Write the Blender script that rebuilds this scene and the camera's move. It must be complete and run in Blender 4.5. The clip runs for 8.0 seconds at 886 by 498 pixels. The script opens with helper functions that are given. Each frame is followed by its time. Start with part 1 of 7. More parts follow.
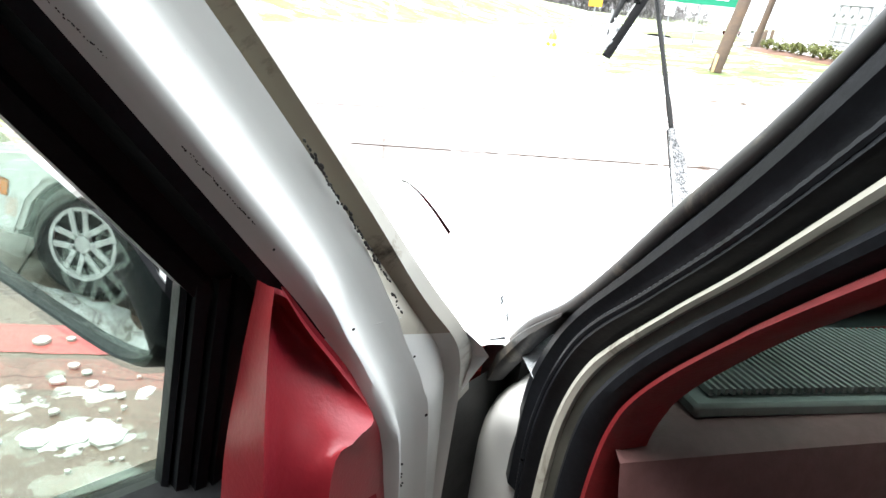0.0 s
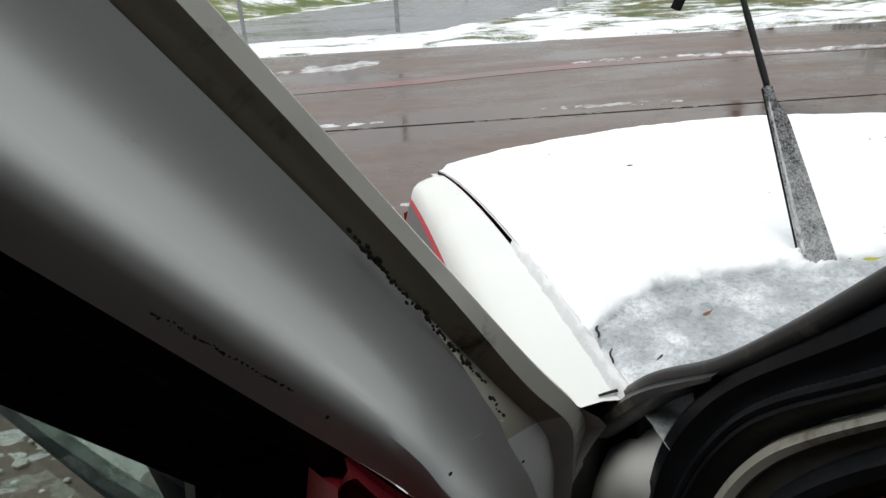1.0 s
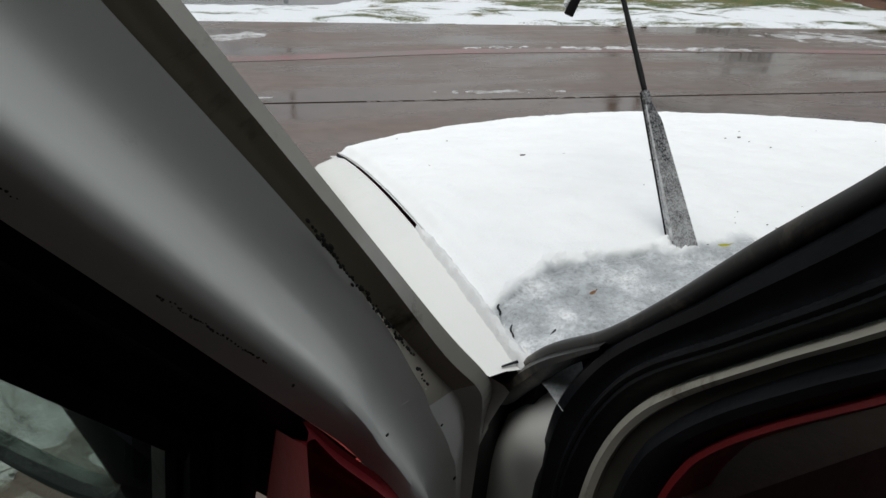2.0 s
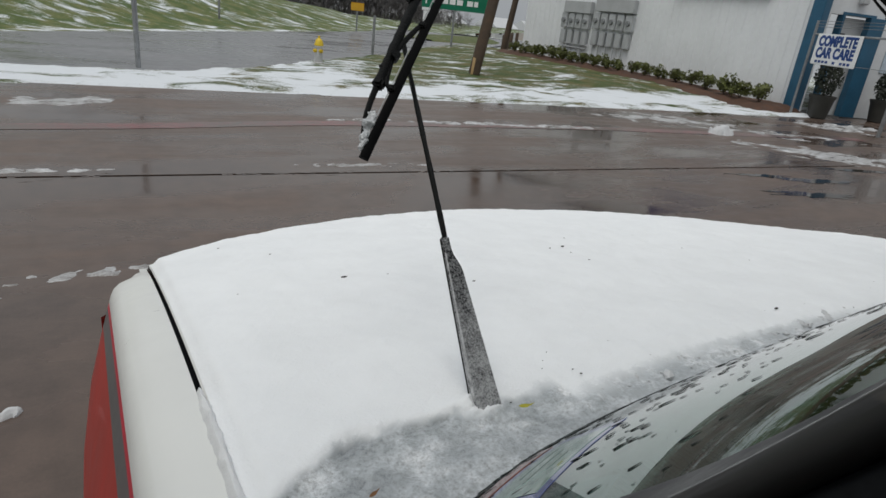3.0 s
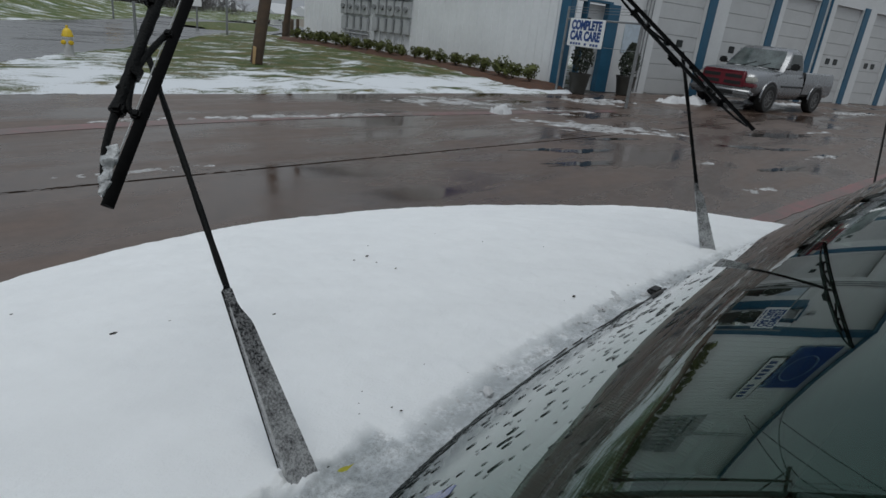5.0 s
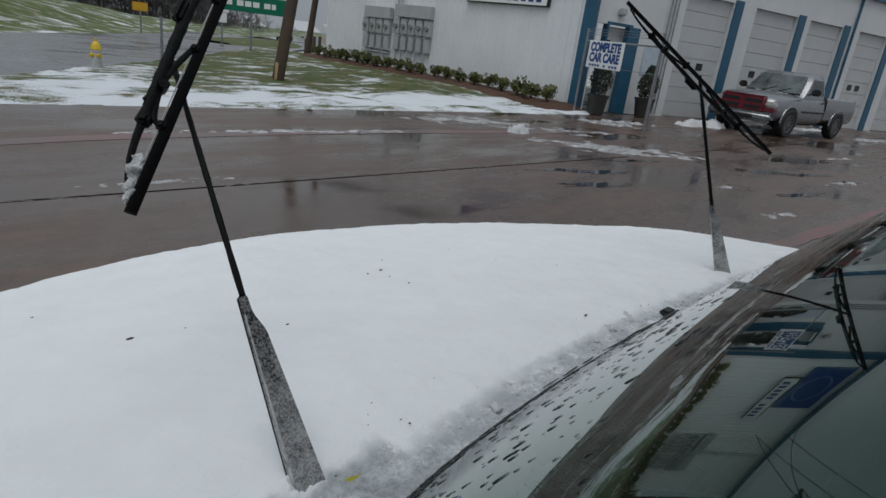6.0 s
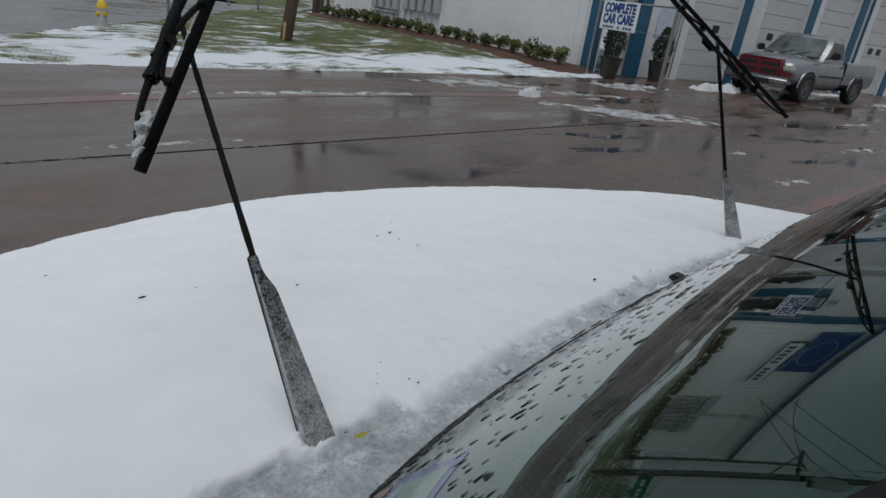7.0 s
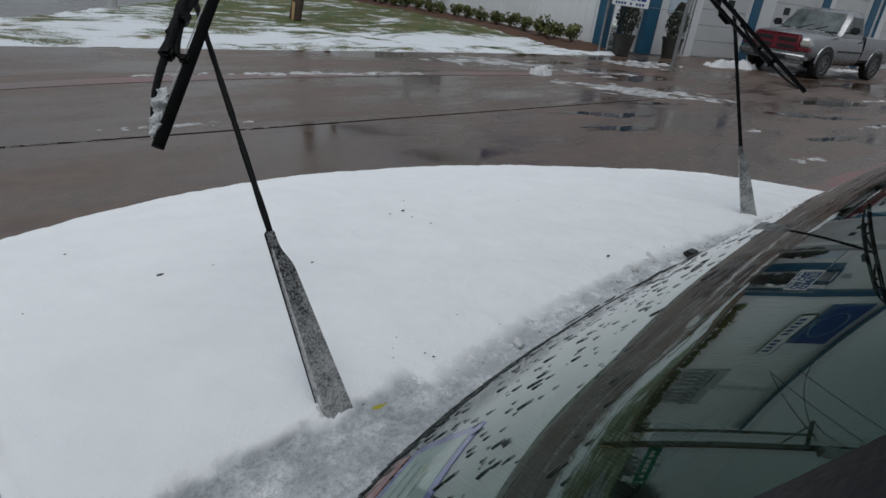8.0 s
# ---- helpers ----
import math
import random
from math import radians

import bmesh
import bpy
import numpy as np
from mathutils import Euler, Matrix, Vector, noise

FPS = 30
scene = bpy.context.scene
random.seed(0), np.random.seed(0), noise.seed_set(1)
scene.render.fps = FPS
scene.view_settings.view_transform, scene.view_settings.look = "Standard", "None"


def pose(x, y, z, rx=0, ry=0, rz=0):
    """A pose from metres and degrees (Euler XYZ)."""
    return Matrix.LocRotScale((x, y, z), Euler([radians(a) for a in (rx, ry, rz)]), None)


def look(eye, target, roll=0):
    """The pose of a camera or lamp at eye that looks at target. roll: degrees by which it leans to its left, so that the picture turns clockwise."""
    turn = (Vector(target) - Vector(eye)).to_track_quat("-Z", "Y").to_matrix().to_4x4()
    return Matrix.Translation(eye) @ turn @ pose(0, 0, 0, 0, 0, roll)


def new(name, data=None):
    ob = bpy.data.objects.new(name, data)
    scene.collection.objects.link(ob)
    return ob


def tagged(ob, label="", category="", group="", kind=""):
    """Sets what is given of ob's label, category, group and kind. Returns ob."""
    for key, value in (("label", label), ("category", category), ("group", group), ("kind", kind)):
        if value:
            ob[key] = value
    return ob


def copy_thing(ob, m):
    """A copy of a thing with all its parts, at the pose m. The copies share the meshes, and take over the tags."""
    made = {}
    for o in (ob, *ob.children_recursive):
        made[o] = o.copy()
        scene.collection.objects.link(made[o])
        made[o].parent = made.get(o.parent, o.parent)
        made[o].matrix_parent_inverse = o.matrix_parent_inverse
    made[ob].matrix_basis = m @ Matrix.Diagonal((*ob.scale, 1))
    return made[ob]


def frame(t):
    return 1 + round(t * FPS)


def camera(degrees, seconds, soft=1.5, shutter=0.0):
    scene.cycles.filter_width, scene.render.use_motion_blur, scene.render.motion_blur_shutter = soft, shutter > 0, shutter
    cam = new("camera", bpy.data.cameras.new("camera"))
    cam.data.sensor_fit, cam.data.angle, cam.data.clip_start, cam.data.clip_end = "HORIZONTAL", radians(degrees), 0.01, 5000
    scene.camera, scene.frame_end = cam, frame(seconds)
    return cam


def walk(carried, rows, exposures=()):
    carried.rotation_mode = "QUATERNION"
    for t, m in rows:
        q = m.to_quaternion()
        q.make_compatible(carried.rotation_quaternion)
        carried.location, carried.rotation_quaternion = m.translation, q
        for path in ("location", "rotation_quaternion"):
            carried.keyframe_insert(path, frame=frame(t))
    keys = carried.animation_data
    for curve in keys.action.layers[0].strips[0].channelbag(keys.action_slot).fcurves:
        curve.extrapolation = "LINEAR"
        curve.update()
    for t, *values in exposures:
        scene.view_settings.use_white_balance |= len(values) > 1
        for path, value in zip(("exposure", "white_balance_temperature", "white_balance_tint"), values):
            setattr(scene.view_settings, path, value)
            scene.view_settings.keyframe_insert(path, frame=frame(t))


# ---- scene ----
cam = camera(72.0, 8.0, soft=1.5)
PATH = [
    (0, (-0.927, -0.58, 1.487), (-0.575, 1.219, 0.688), 6.0),
    (0.3, (-0.921, -0.556, 1.487), (-0.612, 1.22, 0.622), 3.5),
    (0.5, (-0.921, -0.554, 1.49), (-0.689, 1.222, 0.6), 1.7),
    (0.7, (-0.923, -0.519, 1.489), (-0.688, 1.241, 0.569), -1.6),
    (0.9, (-0.934, -0.474, 1.486), (-0.702, 1.302, 0.589), -3.0),
    (1, (-0.937, -0.455, 1.489), (-0.7, 1.322, 0.602), -2.7),
    (1.2, (-0.936, -0.436, 1.49), (-0.57, 1.302, 0.574), -0.8),
    (2.3, (-0.968, -0.486, 1.527), (-0.359, 1.173, 0.59), 3.9),
    (2.5, (-0.938, -0.464, 1.544), (-0.309, 1.213, 0.652), 5.4),
    (2.8, (-0.887, -0.442, 1.56), (-0.136, 1.217, 0.733), 7.5),
    (3, (-0.852, -0.42, 1.58), (0.127, 1.167, 0.856), 6.7),
    (3.5, (-0.81, -0.376, 1.576), (0.474, 0.92, 0.756), 8.5),
    (4, (-0.792, -0.361, 1.581), (0.605, 0.753, 0.682), 8.0),
    (4.2, (-0.793, -0.363, 1.583), (0.608, 0.735, 0.671), 8.2),
    (4.5, (-0.792, -0.358, 1.603), (0.66, 0.779, 0.828), 7.1),
    (6, (-0.799, -0.368, 1.603), (0.631, 0.871, 0.956), 7.4),
    (6.5, (-0.798, -0.368, 1.6), (0.621, 0.854, 0.897), 7.7),
    (7, (-0.799, -0.367, 1.599), (0.592, 0.854, 0.841), 7.8),
    (7.5, (-0.799, -0.368, 1.596), (0.586, 0.845, 0.816), 8.3),
    (8, (-0.805, -0.368, 1.594), (0.548, 0.856, 0.775), 7.2),
]
EXPOSURES = [(t, e, 6450 if t < 0.7 else 6580 if t < 3.2 else 6200, 1 if t == 4.0 else 4 if 3.2 < t < 5 else 6) for t, e in [(0, 3.48), (0.3, 2.64), (0.5, 2.15), (0.8, 1.25), (1.0, 0.92), (1.2, 0.75), (2.3, 0.4), (3.0, 0.06), (3.5, -0.26), (4.0, -0.38), (4.5, -0.3), (8.0, -0.27)]]
walk(cam, [(t, look(eye, target, roll)) for t, eye, target, roll in PATH], EXPOSURES)

# ---------------------------------------------------------------- light: a bright overcast winter day
world = bpy.data.worlds.new("overcast")
scene.world = world
world.use_nodes = True
wn = world.node_tree
wn.nodes.clear()
sky = wn.nodes.new("ShaderNodeTexSky")
sky.sky_type, sky.sun_disc = "NISHITA", False
sky.sun_elevation, sky.sun_rotation = radians(70), radians(242)
sky.air_density, sky.dust_density = 2.0, 6.0
haze = wn.nodes.new("ShaderNodeMix")
haze.data_type = "RGBA"
haze.inputs[0].default_value = 0.9
cloud = wn.nodes.new("ShaderNodeTexNoise")
cloud.inputs["Scale"].default_value, cloud.inputs["Detail"].default_value = 2.2, 4
ramp = wn.nodes.new("ShaderNodeValToRGB")
ramp.color_ramp.elements[0].position, ramp.color_ramp.elements[0].color = 0.3, (4.9, 5.15, 5.7, 1)
ramp.color_ramp.elements[1].position, ramp.color_ramp.elements[1].color = 0.7, (6.9, 7.0, 7.3, 1)
back = wn.nodes.new("ShaderNodeBackground")
back.inputs["Strength"].default_value = 0.092
wout = wn.nodes.new("ShaderNodeOutputWorld")
wn.links.new(cloud.outputs["Fac"], ramp.inputs[0])
wn.links.new(sky.outputs[0], haze.inputs[6])
wn.links.new(ramp.outputs[0], haze.inputs[7])
# an overcast sky is brightest overhead
where = wn.nodes.new("ShaderNodeTexCoord")
split = wn.nodes.new("ShaderNodeSeparateXYZ")
wn.links.new(where.outputs["Generated"], split.inputs[0])
lift = wn.nodes.new("ShaderNodeMapRange")
lift.inputs[3].default_value, lift.inputs[4].default_value = 0.68, 1.26
wn.links.new(split.outputs["Z"], lift.inputs[0])
dome = wn.nodes.new("ShaderNodeMix")
dome.data_type, dome.blend_type = "RGBA", "MULTIPLY"
dome.inputs[0].default_value = 1.0
wn.links.new(haze.outputs[2], dome.inputs[6])
wn.links.new(lift.outputs[0], dome.inputs[7])
wn.links.new(dome.outputs[2], back.inputs["Color"])
wn.links.new(back.outputs[0], wout.inputs["Surface"])
sun_data = bpy.data.lights.new("sun", "SUN")
sun_data.energy, sun_data.angle, sun_data.color = 1.2, radians(40), (1.0, 0.97, 0.93)
sun = new("sun", sun_data)
sun.matrix_world = look((0, 0, 30), (9.5, 5, 0))


# ---------------------------------------------------------------- materials
def nodes_of(name):
    m = bpy.data.materials.new(name)
    m.use_nodes = True
    nt = m.node_tree
    return m, nt, nt.nodes["Principled BSDF"]


def noise_node(nt, scale, detail=4.0, rough=0.55, coords="Object", stretch=None, distort=0.0):
    tc = nt.nodes.new("ShaderNodeTexCoord")
    n = nt.nodes.new("ShaderNodeTexNoise")
    n.inputs["Scale"].default_value, n.inputs["Detail"].default_value = scale, detail
    n.inputs["Roughness"].default_value, n.inputs["Distortion"].default_value = rough, distort
    src = nt.nodes.new("ShaderNodeNewGeometry").outputs["Position"] if coords == "World" else tc.outputs[coords]
    if stretch:
        mp = nt.nodes.new("ShaderNodeMapping")
        mp.inputs["Scale"].default_value = stretch
        nt.links.new(src, mp.inputs["Vector"])
        src = mp.outputs["Vector"]
    nt.links.new(src, n.inputs["Vector"])
    return n.outputs["Fac"]


def ramp_node(nt, fac, stops):
    r = nt.nodes.new("ShaderNodeValToRGB")
    e = r.color_ramp.elements
    while len(e) < len(stops):
        e.new(0.5)
    for k, (pos, col) in zip(e, stops):
        k.position, k.color = pos, (*((col,) * 3 if not isinstance(col, tuple) else col), 1)
    nt.links.new(fac, r.inputs[0])
    return r.outputs[0]


def mix_node(nt, fac, a, b, blend="MIX"):
    m = nt.nodes.new("ShaderNodeMix")
    m.data_type, m.blend_type = "RGBA", blend
    for sock, v in ((m.inputs[0], fac), (m.inputs[6], a), (m.inputs[7], b)):
        if isinstance(v, (int, float)):
            sock.default_value = v
        elif isinstance(v, tuple):
            sock.default_value = (*v, 1)
        else:
            nt.links.new(v, sock)
    return m.outputs[2]


def bump_node(nt, bsdf, height, strength, distance=0.01):
    b = nt.nodes.new("ShaderNodeBump")
    b.inputs["Strength"].default_value, b.inputs["Distance"].default_value = strength, distance
    nt.links.new(height, b.inputs["Height"])
    nt.links.new(b.outputs[0], bsdf.inputs["Normal"])


def plain(name, col, rough=0.5, metal=0.0, vary=0.12, scale=8.0, bump=0.0, bscale=120.0, coat=0.0, spec=0.5, coords="Object"):
    """A surface of one paint or stuff, varied at two scales, with a fine relief."""
    m, nt, b = nodes_of(name)
    big, fine = noise_node(nt, scale, 5, coords=coords), noise_node(nt, scale * 9, 3, coords=coords)
    lo, hi = tuple(c * (1 - vary) for c in col), tuple(min(1, c * (1 + vary)) for c in col)
    c1 = ramp_node(nt, big, [(0.3, lo), (0.7, hi)])
    c2 = ramp_node(nt, fine, [(0.35, 1 - vary * 0.7), (0.65, 1.0)])
    nt.links.new(mix_node(nt, 1.0, c1, c2, "MULTIPLY"), b.inputs["Base Color"])
    r = ramp_node(nt, big, [(0.3, max(0.02, rough * 0.8)), (0.7, min(1, rough * 1.2))])
    nt.links.new(r, b.inputs["Roughness"])
    b.inputs["Metallic"].default_value, b.inputs["Coat Weight"].default_value = metal, coat
    b.inputs["Specular IOR Level"].default_value = spec
    if bump:
        bump_node(nt, b, noise_node(nt, bscale, 4, coords=coords), bump, 0.002)
    return m


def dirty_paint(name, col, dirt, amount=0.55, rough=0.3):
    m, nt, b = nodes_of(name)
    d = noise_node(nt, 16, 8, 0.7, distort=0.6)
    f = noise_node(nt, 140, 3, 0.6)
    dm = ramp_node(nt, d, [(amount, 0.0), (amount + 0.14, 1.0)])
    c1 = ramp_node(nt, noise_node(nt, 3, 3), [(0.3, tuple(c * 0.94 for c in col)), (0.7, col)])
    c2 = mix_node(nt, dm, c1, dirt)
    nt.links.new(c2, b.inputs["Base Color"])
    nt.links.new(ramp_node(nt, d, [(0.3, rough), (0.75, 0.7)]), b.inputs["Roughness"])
    b.inputs["Coat Weight"].default_value = 0.25
    bump_node(nt, b, f, 0.04, 0.001)
    return m


def glass_mat(name, tint, rough=0.0, coat=0.0):
    m, nt, b = nodes_of(name)
    b.inputs["Base Color"].default_value = (*tint, 1)
    b.inputs["Roughness"].default_value, b.inputs["Transmission Weight"].default_value, b.inputs["IOR"].default_value = rough, 1.0, 1.5
    b.inputs["Coat Weight"].default_value, b.inputs["Coat Roughness"].default_value = coat, 0.0
    return m


def snow_mat(name, tone=(0.86, 0.88, 0.91), crust=0.3):
    m, nt, b = nodes_of(name)
    big, mid, fine = noise_node(nt, 1.6, 3), noise_node(nt, 12, 5), noise_node(nt, 260, 3, 0.7)
    c = ramp_node(nt, mid, [(0.3, tuple(t * 0.95 for t in tone)), (0.65, tone)])
    c = mix_node(nt, 0.6, c, ramp_node(nt, big, [(0.3, 0.93), (0.7, 1.0)]), "MULTIPLY")
    nt.links.new(c, b.inputs["Base Color"])
    b.inputs["Roughness"].default_value = 0.65
    b.inputs["Subsurface Weight"].default_value = 0.15
    b.inputs["Subsurface Radius"].default_value, b.inputs["Subsurface Scale"].default_value = (1.0, 1.0, 1.0), 0.01
    h = mix_node(nt, 0.35, mid, fine)
    bump_node(nt, b, h, crust, 0.004)
    return m


def ice_mat(name):
    m, nt, b = nodes_of(name)
    big, fine = noise_node(nt, 19, 9, 0.75, distort=0.8), noise_node(nt, 260, 4, 0.8)
    c = ramp_node(nt, big, [(0.32, (0.36, 0.38, 0.41)), (0.44, (0.5, 0.52, 0.55)), (0.53, (0.64, 0.66, 0.69)), (0.62, (0.8, 0.82, 0.85))])
    c = mix_node(nt, 0.8, c, ramp_node(nt, fine, [(0.35, 0.7), (0.6, 1.0)]), "MULTIPLY")
    nt.links.new(c, b.inputs["Base Color"])
    nt.links.new(ramp_node(nt, fine, [(0.4, 0.08), (0.65, 0.5)]), b.inputs["Roughness"])
    bump_node(nt, b, mix_node(nt, 0.4, big, fine), 0.6, 0.006)
    return m


def wet_ground(name, lo, hi, damp=0.5, scale=0.35, gloss=(0.04, 0.46)):
    """Old wet concrete or asphalt: stains, damp patches that shine, and a fine grain."""
    m, nt, b = nodes_of(name)
    stain = noise_node(nt, scale, 7, 0.6, "World", distort=0.5)
    streak = noise_node(nt, scale * 2.2, 5, 0.6, "World", (0.35, 1.4, 1.0), 0.4)
    grain = noise_node(nt, 60, 4, 0.7, "World")
    blot = noise_node(nt, 5.5, 5, 0.65, "World")
    c = ramp_node(nt, stain, [(0.3, lo), (0.68, hi)])
    c = mix_node(nt, 0.7, c, ramp_node(nt, streak, [(0.3, 0.58), (0.62, 1.14)]), "MULTIPLY")
    c = mix_node(nt, 0.6, c, ramp_node(nt, blot, [(0.35, 0.68), (0.6, 1.1)]), "MULTIPLY")
    c = mix_node(nt, 0.5, c, ramp_node(nt, grain, [(0.3, 0.75), (0.65, 1.1)]), "MULTIPLY")
    nt.links.new(c, b.inputs["Base Color"])
    pool = mix_node(nt, 0.45, streak, stain)
    nt.links.new(ramp_node(nt, pool, [(damp - 0.1, gloss[0]), (damp + 0.08, gloss[1])]), b.inputs["Roughness"])
    h = mix_node(nt, 0.5, grain, blot)
    bump_node(nt, b, h, 0.085, 0.004)
    return m


def snowy_grass(name, snow=0.5, grass=(0.1, 0.13, 0.035), straw=(0.2, 0.19, 0.08), sunny=False):
    m, nt, b = nodes_of(name)
    patch = noise_node(nt, 0.9, 7, 0.68, "World", (0.7, 1.3, 1), 0.6)
    blade = noise_node(nt, 30, 5, 0.8, "World", (1, 1, 0.2))
    tint = noise_node(nt, 1.7, 3, 0.5, "World")
    g = mix_node(nt, ramp_node(nt, tint, [(0.4, 0.0), (0.65, 1.0)]), grass, straw)
    g = mix_node(nt, 0.9, g, ramp_node(nt, blade, [(0.3, 0.45), (0.7, 1.35)]), "MULTIPLY")
    mask = mix_node(nt, 0.28, patch, blade)
    if sunny:
        # barer towards the white wall
        sep = nt.nodes.new("ShaderNodeSeparateXYZ")
        nt.links.new(nt.nodes.new("ShaderNodeNewGeometry").outputs["Position"], sep.inputs[0])
        fx = nt.nodes.new("ShaderNodeMapRange")
        fx.inputs[1].default_value, fx.inputs[2].default_value = 2.0, 7.5
        nt.links.new(sep.outputs["X"], fx.inputs[0])
        fy = nt.nodes.new("ShaderNodeMapRange")
        fy.inputs[1].default_value, fy.inputs[2].default_value = 11.3, 13.0
        nt.links.new(sep.outputs["Y"], fy.inputs[0])
        both = nt.nodes.new("ShaderNodeMath")
        both.operation = "MULTIPLY"
        nt.links.new(fx.outputs[0], both.inputs[0])
        nt.links.new(fy.outputs[0], both.inputs[1])
        less = nt.nodes.new("ShaderNodeMath")
        less.operation, less.inputs[1].default_value = "MULTIPLY_ADD", -0.112
        nt.links.new(both.outputs[0], less.inputs[0])
        nt.links.new(mask, less.inputs[2])
        mask = less.outputs[0]
    s = ramp_node(nt, mask, [(snow - 0.035, 0.0), (snow + 0.035, 1.0)])
    nt.links.new(mix_node(nt, s, g, (0.66, 0.69, 0.73)), b.inputs["Base Color"])
    b.inputs["Roughness"].default_value = 0.8
    bump_node(nt, b, mix_node(nt, 0.6, patch, blade), 0.6, 0.05)
    return m


def worn_line(name, paint, base, keep=0.5):
    m, nt, b = nodes_of(name)
    wear = noise_node(nt, 7, 6, 0.7, "World")
    big = noise_node(nt, 0.8, 3, 0.6, "World")
    mask = ramp_node(nt, mix_node(nt, 0.5, wear, big), [(keep - 0.13, 0.0), (keep + 0.13, 1.0)])
    nt.links.new(mix_node(nt, mask, paint, base), b.inputs["Base Color"])
    b.inputs["Roughness"].default_value = 0.3
    return m


WHITE_PAINT = dirty_paint("white_car_paint", (0.72, 0.73, 0.72), (0.36, 0.33, 0.27), 0.74, 0.25)
JAMB_PAINT = dirty_paint("jamb_paint", (0.615, 0.63, 0.605), (0.185, 0.183, 0.16), 0.66, 0.3)
JAMB_CREAM = dirty_paint("jamb_cream_paint", (0.42, 0.41, 0.36), (0.12, 0.1, 0.07), 0.55, 0.45)
RED_PAINT = plain("red_car_paint", (0.42, 0.03, 0.022), 0.5, 0, 0.12, 5, 0.03, 200, 0.08)
GREY_BAND = plain("grey_stripe", (0.12, 0.12, 0.125), 0.4, 0, 0.1)
BRIGHT_RED = plain("red_pinstripe", (0.55, 0.02, 0.05), 0.35, 0, 0.1)
RUBBER = plain("black_rubber", (0.009, 0.01, 0.0125), 0.42, 0, 0.3, 30, 0.15, 160, spec=0.13)
RUBBER_OLD = dirty_paint("weathered_rubber", (0.016, 0.016, 0.017), (0.1, 0.085, 0.068), 0.5, 0.5)
GREY_RUBBER = plain("grey_seal", (0.05, 0.05, 0.042), 0.5, 0, 0.2, 30, 0.1)
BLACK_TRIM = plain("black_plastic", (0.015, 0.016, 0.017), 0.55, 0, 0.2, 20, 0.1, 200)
RED_VINYL = plain("red_vinyl", (0.23, 0.014, 0.022), 0.34, 0, 0.12, 10, 0.12, 330)
RED_TRIM = plain("dark_red_plastic", (0.2, 0.014, 0.018), 0.45, 0, 0.2, 10, 0.2, 300)
DASH_RED = plain("maroon_dash", (0.13, 0.065, 0.065), 0.6, 0, 0.2, 10, 0.2, 250, spec=0.2)
DASH_GREY = plain("dash_grey", (0.13, 0.125, 0.12), 0.5, 0, 0.15, 10, 0.15, 250)
ARM_METAL = plain("wet_black_metal", (0.006, 0.0065, 0.007), 0.34, 0.0, 0.4, 60, 0.6, 420, spec=0.07)
BLADE_RUBBER = plain("blade_rubber", (0.005, 0.005, 0.0055), 0.5, 0, 0.3, 40, 0.2, 200, spec=0.04)
def frosted(name):
    """Dark metal under a patchy skin of frost."""
    m, nt, b = nodes_of(name)
    patch, speck = noise_node(nt, 55, 6, 0.7), noise_node(nt, 420, 3, 0.7)
    f = mix_node(nt, 0.55, patch, speck)
    # the frost has melted off towards the upper end
    where, high, thin = nt.nodes.new("ShaderNodeTexCoord"), nt.nodes.new("ShaderNodeSeparateXYZ"), nt.nodes.new("ShaderNodeMapRange")
    nt.links.new(where.outputs["Object"], high.inputs[0])
    nt.links.new(high.outputs["Z"], thin.inputs[0])
    thin.inputs[1].default_value, thin.inputs[2].default_value, thin.inputs[3].default_value, thin.inputs[4].default_value = 1.24, 1.34, 0.03, -0.11
    melted = nt.nodes.new("ShaderNodeMath")
    nt.links.new(f, melted.inputs[0])
    nt.links.new(thin.outputs[0], melted.inputs[1])
    f = melted.outputs[0]
    nt.links.new(ramp_node(nt, f, [(0.36, (0.02, 0.021, 0.023)), (0.43, (0.14, 0.142, 0.15)), (0.5, (0.25, 0.255, 0.265)), (0.6, (0.48, 0.49, 0.51))]), b.inputs["Base Color"])
    nt.links.new(ramp_node(nt, f, [(0.4, 0.25), (0.6, 0.6)]), b.inputs["Roughness"])
    bump_node(nt, b, f, 0.8, 0.002)
    return m


FROST_METAL = frosted("frosted_grey_metal")
FROST_EDGE = plain("frost_rim", (0.52, 0.53, 0.55), 0.5, 0, 0.4, 120, 0.6, 300)
CHROME = plain("dull_chrome", (0.6, 0.6, 0.6), 0.2, 1.0, 0.1)
GLASS = glass_mat("windscreen_glass", (0.24, 0.36, 0.31), 0.0, 0.4)
GLASS.node_tree.nodes["Principled BSDF"].inputs["Specular Tint"].default_value = (0.38, 1.0, 0.76, 1)
SIDE_GLASS = glass_mat("door_glass", (0.54, 0.71, 0.59))
SIDE_GLASS.node_tree.nodes["Principled BSDF"].inputs["IOR"].default_value = 1.1
STICKER_BLUE = plain("sticker_blue", (0.1, 0.12, 0.27), 0.06, 0, 0.2, 60)
STICKER_PALE = plain("sticker_pale", (0.19, 0.27, 0.24), 0.06, 0, 0.15, 60)
STICKER_RED = plain("sticker_red", (0.24, 0.1, 0.09), 0.06, 0, 0.3, 60)
STICKER_INK = plain("sticker_ink", (0.12, 0.17, 0.15), 0.1, 0, 0.2, 60)
WATER = plain("water_drop", (0.01, 0.014, 0.013), 0.06, 0, 0.1, spec=0.12)
MIRROR = nodes_of("mirror")[0]
MIRROR.node_tree.nodes["Principled BSDF"].inputs["Metallic"].default_value = 1.0
